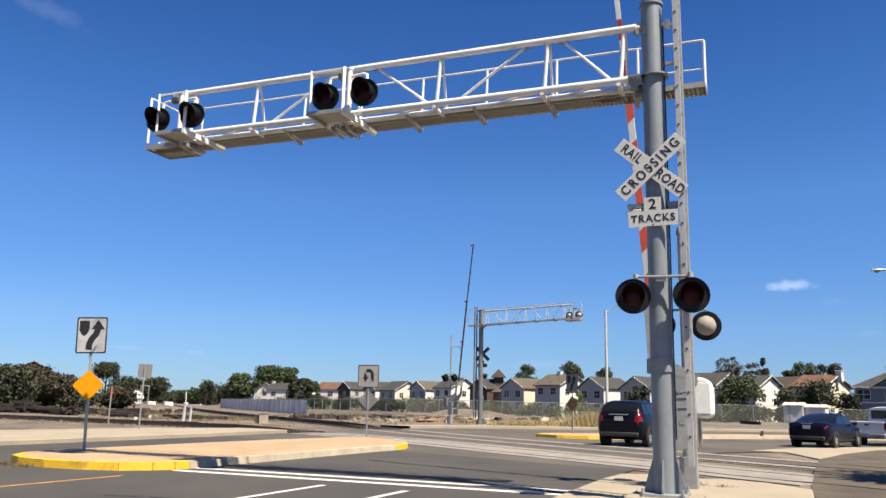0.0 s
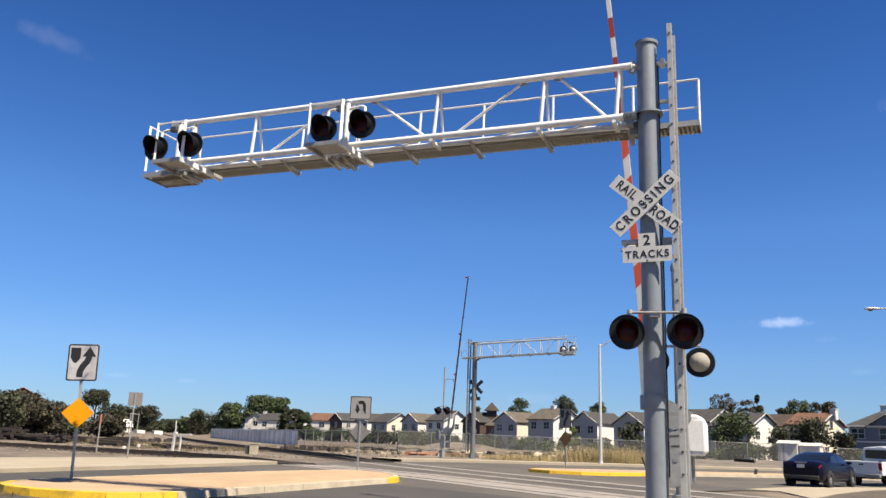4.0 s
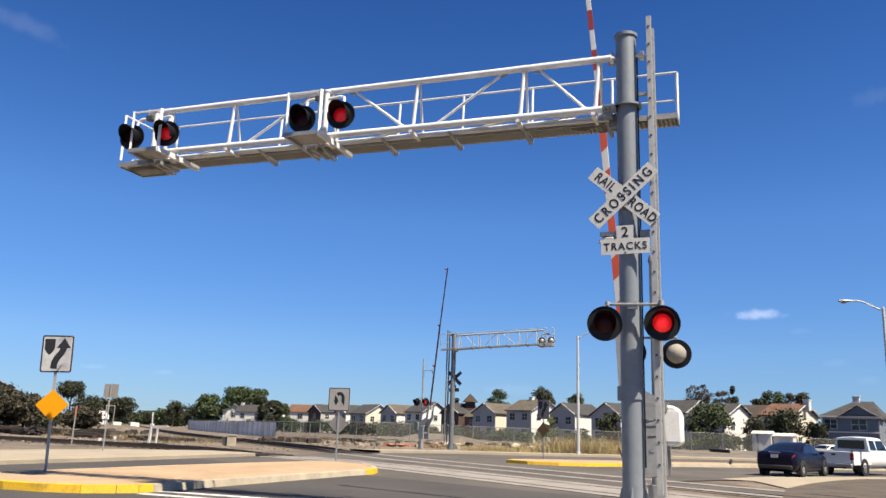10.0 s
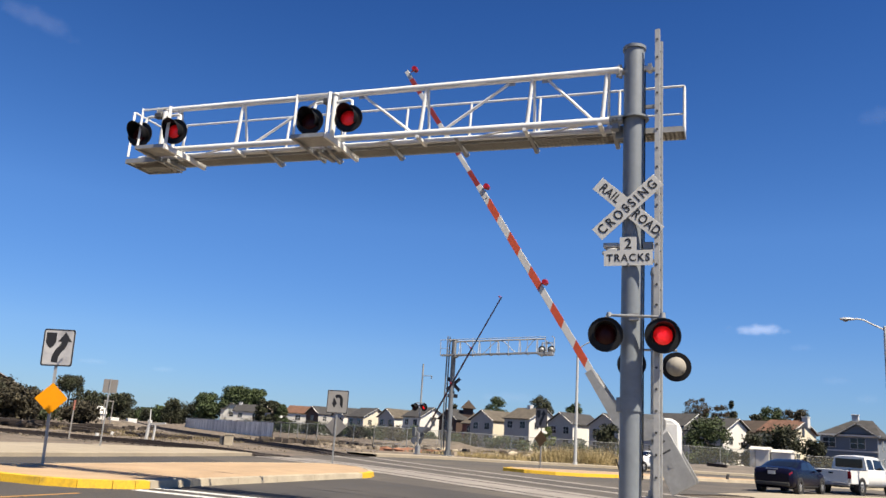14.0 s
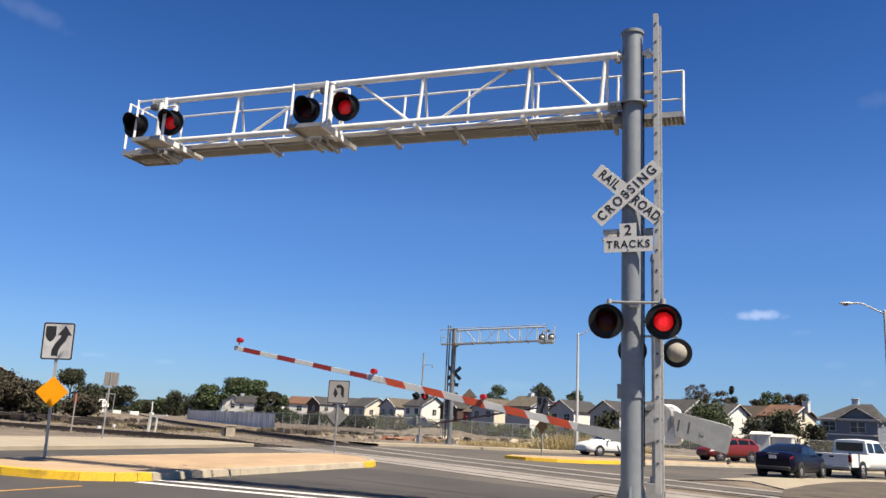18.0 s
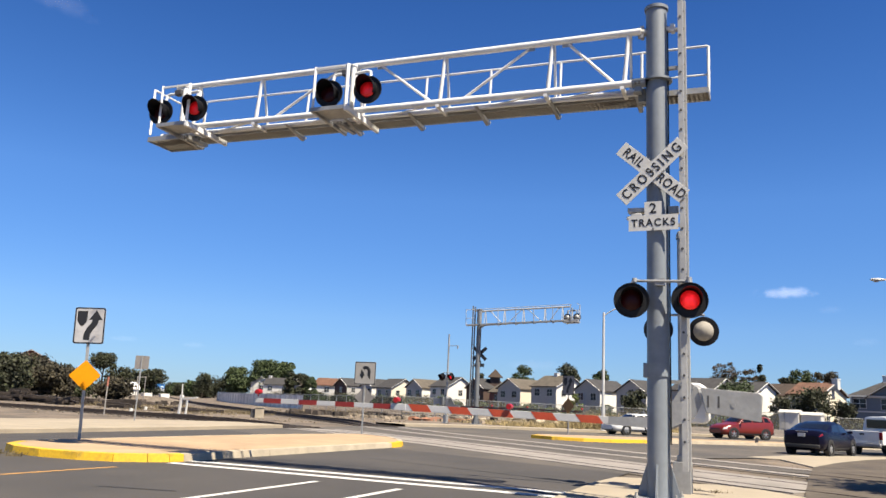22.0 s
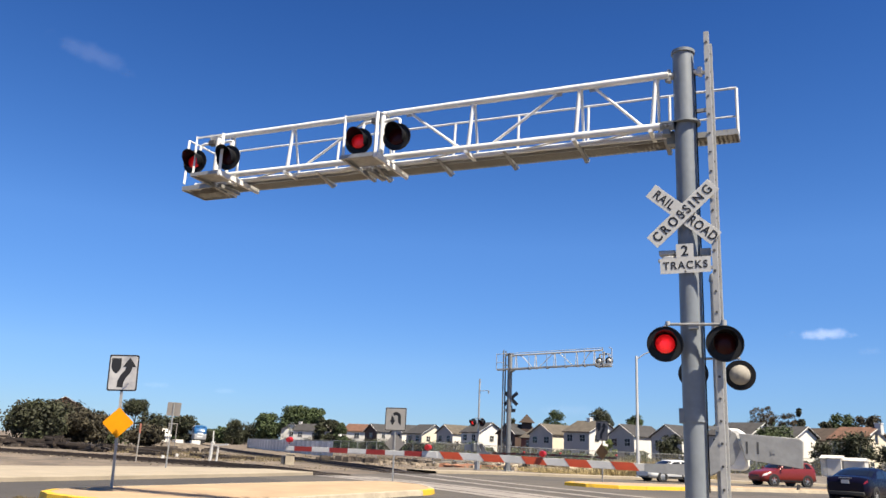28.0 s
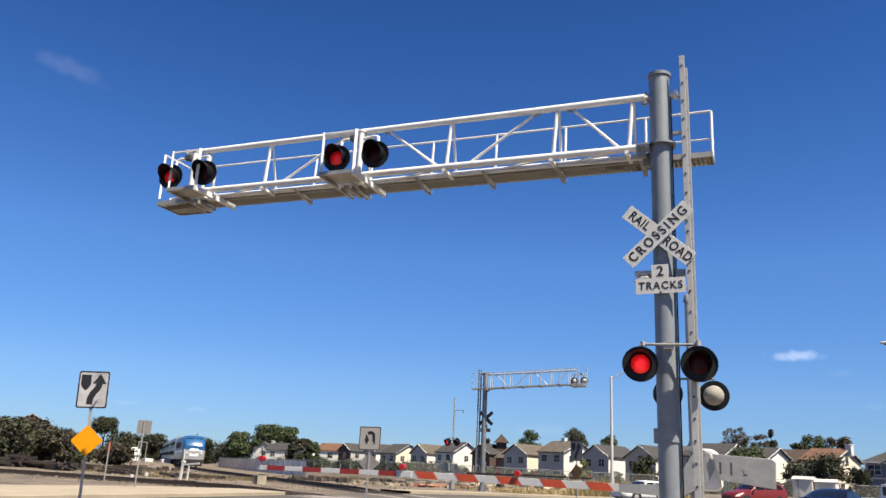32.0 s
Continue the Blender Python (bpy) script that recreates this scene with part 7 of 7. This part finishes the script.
scatter("track_gravel", ((-60, 21.5), (-25, 30)), 1500, 0.03, 0.09, STONE, "loose gravel beside the near track", 5)
scatter("verge_gravel", ((2.3, -1), (9, 16)), 2200, 0.008, 0.035, STONE, "loose gravel on the dirt verge", 6)
scatter("kerb_debris", ((-13.6, -1.2), (-11.4, -0.6)), 220, 0.01, 0.04, DARKBITS, "dry leaves and grit along the island's kerb", 7)

# stacked old ties and rails beyond the near track
stack_rng = random.Random(9)
for i in range(24):
    sx = -78 + 1.8 * i + stack_rng.uniform(-0.8, 0.8)
    sy = 34.8 + 0.1 * i + stack_rng.uniform(-2.5, 3.5)
    st = thing("tie_stack", pose(sx, sy, -0.02, 0, 0, stack_rng.uniform(-25, 30)), "dark heap of old timber railway ties", "timber stack", "stacks of old ties")
    hgt = max(1, int(10.5 - 0.5 * i + stack_rng.uniform(-2, 1)))
    for lay in range(hgt):
        for k in range(5):
            if stack_rng.random() < 0.15 + 0.07 * lay:
                continue
            part("tie", Shape().box((stack_rng.uniform(-0.6, 0.6), (k - 2) * 0.34, 0.10 + 0.17 * lay), (stack_rng.uniform(1.6, 2.6), 0.23, 0.18), pose(0, 0, 0, stack_rng.uniform(-4, 4), stack_rng.uniform(-4, 4), stack_rng.uniform(-22, 22))), TIE, st, smooth=None)

# switch stand, relay box, posts, netting, small white pieces
swi = thing("switch_stand", pose(-32.31, 27.5, -0.04), "white painted switch stand beside the track", "switch stand")
part("stand_post", Shape().bar((0, 0, 0), (0.12, 0, 1.12), 0.16, 0.12).box((0.12, 0, 1.15), (0.22, 0.16, 0.14)), TRIM, swi, bevel=0.01)
part("stand_rod", Shape().tube((0.12, 0, 1.1), (0.08, 0, 1.88), 0.035, seg=8), TRIM, swi)
part("stand_leg", Shape().bar((0.52, 0, 0), (0.58, 0, 0.95), 0.10, 0.08), TRIM, swi)
part("stand_rail", Shape().bar((0.05, 0, 0.98), (1.30, 0, 1.10), 0.08, 0.09), TRIM, swi)
part("stand_tie", Shape().box((0.4, 0, 0.03), (1.6, 0.26, 0.12)), TIE, swi)
bx = thing("relay_box", pose(-29.05, 31.2, -0.12, 0, 0, 25), "weathered pale relay box beside the track", "relay box")
part("box_body", Shape().box((0, 0, 0.36), (0.50, 0.45, 0.72)), CURB, bx, bevel=0.02)
part("box_lid", Shape().box((0, 0, 0.75), (0.58, 0.52, 0.06)), CURB, bx)
part("box_side", Shape().box((-0.40, 0.1, 0.32), (0.28, 0.4, 0.64)), DARKSTEEL, bx, bevel=0.02)
rp = thing("marker_post", pose(-31.7, 21.0, -0.03, 0, 0.5, 0), "thin grey marker post with a faded red top", "post")
part("post", Shape().bar((0, 0, -0.05), (0, 0, 1.5), 0.07, 0.07), SIGNGREY, rp)
part("post_top", Shape().bar((0, 0, 1.5), (0, 0, 2.0), 0.09, 0.09), mat("faded_red_paint", (0.299, 0.114, 0.0785), 0.7), rp)
yard = thing("yard_frame", pose(-72.3, 65.9, 0, 0, 0, 35), "pale pipe frame standing in the rail yard", "pipe frame")
for dx in (0, 0.95):
    part("frame_leg", Shape().tube((dx, 0, -0.05), (dx, 0, 3.1), 0.06, seg=8), SIGNGREY, yard)
part("frame_beam", Shape().tube((-0.1, 0, 3.0), (1.05, 0, 3.0), 0.06, seg=8), SIGNGREY, yard)
net = thing("orange_netting", Matrix(), "crumpled orange plastic safety netting on the ground", "safety netting")
ORANGE = mat("orange_netting", (0.236, 0.107, 0.0642), 0.8, vary=0.15)
sh = Shape()
line = curve_points([(-26.5, 48.0), (-25.4, 50.0), (-23.4, 51.2), (-22.6, 53.0)], 0.5)
sh.sheet([[(p.x, p.y, -0.03), (p.x + 0.15 * math.sin(i), p.y + 0.1, 0.25 + 0.18 * noise.noise(Vector((i * 0.7, 0, 0)))), (p.x + 0.4, p.y + 0.5, 0.12 + 0.1 * noise.noise(Vector((i * 0.5, 3, 0))))] for i, p in enumerate(line)])
part("netting", sh, ORANGE, net, smooth=60)
beam = thing("timber_beam", pose(-1.5, 66.5, 0.35, 0, 2, -25), "dark timber beam lying on the gravel bank", "timber beam")
part("beam", Shape().box((0, 0, 0.12), (1.9, 0.28, 0.26)), TIE, beam, bevel=0.02)
lump_rng = random.Random(3)
for k in range(26):
    lx, ly = lump_rng.uniform(-28.5, -10.5), lump_rng.uniform(53, 66)
    lump = thing("rubble_block", pose(lx, ly, 0, lump_rng.uniform(-20, 20), lump_rng.uniform(-20, 20), lump_rng.uniform(0, 90)), "broken pale concrete block in the dry field", "rubble", "broken concrete blocks")
    part("block", Shape().box((0, 0, 0.15), (lump_rng.uniform(0.4, 1.1), lump_rng.uniform(0.3, 0.6), lump_rng.uniform(0.3, 0.6))), CURB, lump, bevel=0.04)
for k, (lx, ly) in enumerate(((-40.5, 33.5), (-36, 27.4))):
    bk = thing("white_bucket", pose(lx, ly, -0.02), "small white plastic bucket lying in the yard", "bucket", "white buckets")
    part("bucket", Shape().lathe((0, 0, 0), (0, 0.3, 1), [(0, 0), (0, 0.09), (0.22, 0.12), (0.22, 0.10), (0.04, 0.08)], 12), TRIM, bk)

# far parked vehicles and the edge of the road: reflector posts
cone = thing("kerb_marker", pose(0.3, 33.8, 0.13, 8, 10, 30), "small dark marker lying on the island's edge", "marker")
part("marker", Shape().box((0, 0, 0.14), (0.14, 0.10, 0.30)), DARKSTEEL, cone, bevel=0.02)

# ---- ties under the open track, and crossing panels ----
def along(line, s):
    acc = 0.0
    for a, b in zip(line, line[1:]):
        d = (b - a).length
        if acc + d >= s:
            return a.lerp(b, (s - acc) / d), (b - a).normalized()
        acc += d
    return line[-1], (line[-1] - line[-2]).normalized()


TIE_MESH = Shape().box((0, 0, -0.045), (0.23, 2.55, 0.10)).mesh("tie")
TIE_MESH.materials.append(TIE)
for tr, line in ((track_a, line_a), (track_b, line_b)):
    total = sum((b - a).length for a, b in zip(line, line[1:]))
    s, n = 0.0, 0
    while s < total and n < 230:
        p, d = along(line, s)
        if -62 < p.x < -18.8:
            o = new("tie", TIE_MESH)
            o.parent = tr
            o.matrix_basis = pose(p.x, p.y, 0.035, 0, 0, math.degrees(math.atan2(d.y, d.x)) + random.uniform(-1.5, 1.5))
            n += 1
        s += 0.62 if -70 < p.x < 14 else 1.5

def crossing_panels(line, parent, strips, material, lo=-18.6, hi=3.2, step=2.44):
    total = sum((b - a).length for a, b in zip(line, line[1:]))
    s = 0.0
    while s < total:
        p, d = along(line, s)
        q, d2 = along(line, s + step - 0.02)
        if lo < q.x and p.x < hi:
            na, nb = Vector((-d.y, d.x)), Vector((-d2.y, d2.x))
            for a, b in strips:
                pts = [p + na * a, p + na * b, q + nb * b, q + nb * a]
                part("crossing_panel", Shape().prism([(v.x, v.y) for v in pts], -0.04, 0.010 + random.uniform(0, 0.003)), material, parent, smooth=None)
        s += step


crossing_panels(line_a, track_a, ((-0.68, 0.68), (0.84, 1.42), (-1.42, -0.84)), PANEL)
crossing_panels(line_b, track_b, ((0.84, 1.42), (-1.42, -0.84)), PANEL)
crossing_panels(line_b, track_b, ((-0.68, 0.68),), ASPHALT_OLD)

# ---- small clouds ----
def cloud_paint(name, dens):
    m = bpy.data.materials.new(name)
    m.use_nodes = True
    n, l = m.node_tree.nodes, m.node_tree.links
    b = n["Principled BSDF"]
    b.inputs["Base Color"].default_value = (0.9, 0.9, 0.9, 1)
    b.inputs["Roughness"].default_value = 1.0
    # the cloud's sunlit brightness is put in as emission
    b.inputs["Emission Color"].default_value = (0.86, 0.85, 0.92, 1)
    b.inputs["Emission Strength"].default_value = 0.55
    tc = n.new("ShaderNodeTexCoord")
    no = n.new("ShaderNodeTexNoise")
    no.inputs["Scale"].default_value, no.inputs["Detail"].default_value, no.inputs["Roughness"].default_value = 2.0, 8.0, 0.6
    st = n.new("ShaderNodeMapping")
    st.inputs["Scale"].default_value = (3.6, 1.0, 1.0)
    l.new(tc.outputs["Generated"], st.inputs["Vector"])
    l.new(st.outputs[0], no.inputs["Vector"])
    gr = n.new("ShaderNodeTexGradient")
    gr.gradient_type = "SPHERICAL"
    mp = n.new("ShaderNodeMapping")
    mp.inputs["Location"].default_value = (-1, 0, -1)
    mp.inputs["Scale"].default_value = (2, 0, 2)
    l.new(tc.outputs["Generated"], mp.inputs["Vector"])
    l.new(mp.outputs[0], gr.inputs["Vector"])
    mu = n.new("ShaderNodeMath")
    mu.operation = "MULTIPLY_ADD"
    l.new(gr.outputs["Fac"], mu.inputs[0])
    mu.inputs[1].default_value = 0.9
    l.new(no.outputs["Fac"], mu.inputs[2])
    rg = n.new("ShaderNodeMapRange")
    rg.interpolation_type = "SMOOTHSTEP"
    rg.inputs["From Min"].default_value, rg.inputs["From Max"].default_value = 0.62, 1.35
    rg.inputs["To Max"].default_value = dens
    l.new(mu.outputs[0], rg.inputs["Value"])
    l.new(rg.outputs[0], b.inputs["Alpha"])
    return m


CLOUD, CLOUD_THIN = cloud_paint("cloud", 0.17), cloud_paint("cloud_thin", 0.018)


def cloud(x, y, z, w, h, thin, label, tilt=0):
    """A flat patch of vapour far away, facing the town."""
    d = Vector((x - 1.6, y + 12, 0)).normalized()
    n = 24
    rows_ = []
    for i in range(n + 1):
        row = []
        for k in range(9):
            u, v = i / n - 0.5, k / 8 - 0.5
            bulge = 0.12 * w * (0.25 - u * u)
            row.append((u * w, -bulge + 0.03 * w * v * v, v * h))
        rows_.append(row)
    ob = tagged(part("cloud", Shape().sheet(rows_), CLOUD_THIN if thin else CLOUD, smooth=80), label, "cloud", "small clouds")
    ob.matrix_world = pose(x, y, z, 0, tilt, math.degrees(math.atan2(-d.x, d.y)))
    ob.visible_shadow = False
    return ob


cloud(30, 3191, 470, 270, 60, False, "small flat white cloud low in the blue sky")
cloud(177, 3273, 417, 130, 40, True, "faint small cloud in the blue sky")
cloud(295, 3349, 304, 150, 45, True, "faint pinkish cloud low in the sky")
cloud(474, 3980, 285, 150, 60, True, "faint cloud low in the sky")
cloud(479, 3170, 1285, 260, 110, True, "thin cloud wisp high in the sky")
cloud(-2481, 1950, 1430, 420, 120, True, "thin trailing cloud wisp high in the sky", tilt=14)
cloud(-2701, 2726, 227, 200, 35, True, "faint cloud near the horizon")
cloud(-2412, 2845, 213, 150, 35, True, "faint cloud near the horizon")
cloud(-1001, 3414, 190, 400, 70, True, "faint cloud bank near the horizon")


# ---- what moves ----
FLASH_START, FLASH_HALF = 7.975, 0.654


def motions():
    # the crossing lights flash in turn: a glowing disc slides forward through its lens and back
    for discs, first, late in ((blinkers_left, 0, 0.0), (blinkers_right, 1, 0.0), (high_left, 0, 0.03), (high_right, 1, 0.03)):
        rows = [(0, pose(0, 0.035, 0))]
        t = FLASH_START + first * FLASH_HALF + late
        while t < 31.9:
            rows += [(t - 0.034, pose(0, 0.035, 0)), (t, pose(0, -0.004, 0))]
            if t + FLASH_HALF < 32:
                rows += [(t + FLASH_HALF - 0.034, pose(0, -0.004, 0)), (t + FLASH_HALF, pose(0, 0.035, 0))]
            t += 2 * FLASH_HALF
        rows.append((32.1, rows[-1][1]))
        for d in discs:
            walk(d, rows)
    arm_rows = ((0, 85.6), (12.2, 85.4), (12.5, 83.3), (13, 74.2), (13.5, 65.6), (14, 57.2), (14.5, 49), (15.5, 34.5), (16.5, 23.3), (17, 18.3), (17.5, 14.4), (18, 10.2), (18.5, 6.4), (19, 4.0), (19.6, 1.9), (20.2, 1.0), (21, 0.9), (23, 0.6), (32, 0.6))
    walk(near_arm, [(t, pose(0.16, 0.14, 1.75, 0, a, 0)) for t, a in arm_rows])
    far_rows = ((0, 83.5), (12.2, 83.3), (12.5, 81.5), (13, 73.5), (13.5, 65), (14, 57.25), (14.5, 49.5), (15.5, 35.5), (16.5, 24), (17, 19.5), (17.5, 14), (18, 9), (18.5, 4.5), (19, 2), (20, 0.5), (32, 0.5))
    # road traffic: centre of each car and the bearing of its nose
    walk(suv, [(t, heading(x, y, b)) for t, x, y, b in ((0, -3.75, 20.1, 8), (0.5, -2.5, 23.1, 18), (1, -0.75, 26.2, 27), (1.5, 1.3, 29.7, 31), (2, 3.5, 33.0, 36), (2.5, 6.0, 36.0, 42), (3.5, 12.0, 41.3, 50), (5, 22.5, 49.3, 53), (7, 37, 60, 54), (10, 58, 74, 56), (32, 58, 74, 56))])
    walk(white_car, [(t, heading(x, y, b)) for t, x, y, b in ((0, 40, 77.0, 234), (6, 22, 65.5, 234), (10.5, 4.6, 51.4, 229), (11.5, 1.2, 48.4, 229), (12.5, -1.4, 46.0, 229), (13.2, -2.8, 44.8, 228), (14, -4.6, 43.2, 226), (15.2, -5.9, 42.0, 224), (16.5, -6.6, 41.3, 223), (17.5, -7.05, 40.8, 223), (32, -7.05, 40.8, 223))])
    walk(red_car, [(t, heading(x, y, b)) for t, x, y, b in ((0, 60, 91, 234), (12, 24, 66.5, 234), (15.5, 5.4, 51.9, 229), (16.5, 2.4, 49.4, 229), (17.5, 0.5, 47.7, 229), (18.5, -0.6, 46.7, 229), (19.2, -1.0, 46.3, 229), (32, -1.0, 46.3, 229))])
    # the train comes down the main track
    run = [0.0]
    for a, b in zip(line_b, line_b[1:]):
        run.append(run[-1] + (b - a).length)

    def on_track(s):
        k = max(0, min(len(run) - 2, next((i for i, r in enumerate(run) if r > s), len(run) - 1) - 1))
        return line_b[k].lerp(line_b[k + 1], (s - run[k]) / (run[k + 1] - run[k]))

    k0 = min(range(len(line_b)), key=lambda i: (line_b[i] - Vector((-76.6, 81.3))).length)
    for ob, back, length in [(loco, 0.0, 21.0)] + [(c, 21.8 + 26.0 * i, 25.5) for i, c in enumerate(coaches)]:
        rows = []
        for t in range(0, 33):
            s = run[k0] + 22.0 * (32 - t) + back
            p, q = on_track(s), on_track(s + length)
            d = p - q
            rows.append((t, pose(p.x, p.y, 0.16, 0, 0, math.degrees(math.atan2(d.y, d.x)))))
        walk(ob, rows)
    walk(far_arm, [(t, pose(0.09, -0.1, 1.75, 0, a, 0)) for t, a in far_rows])


motions()
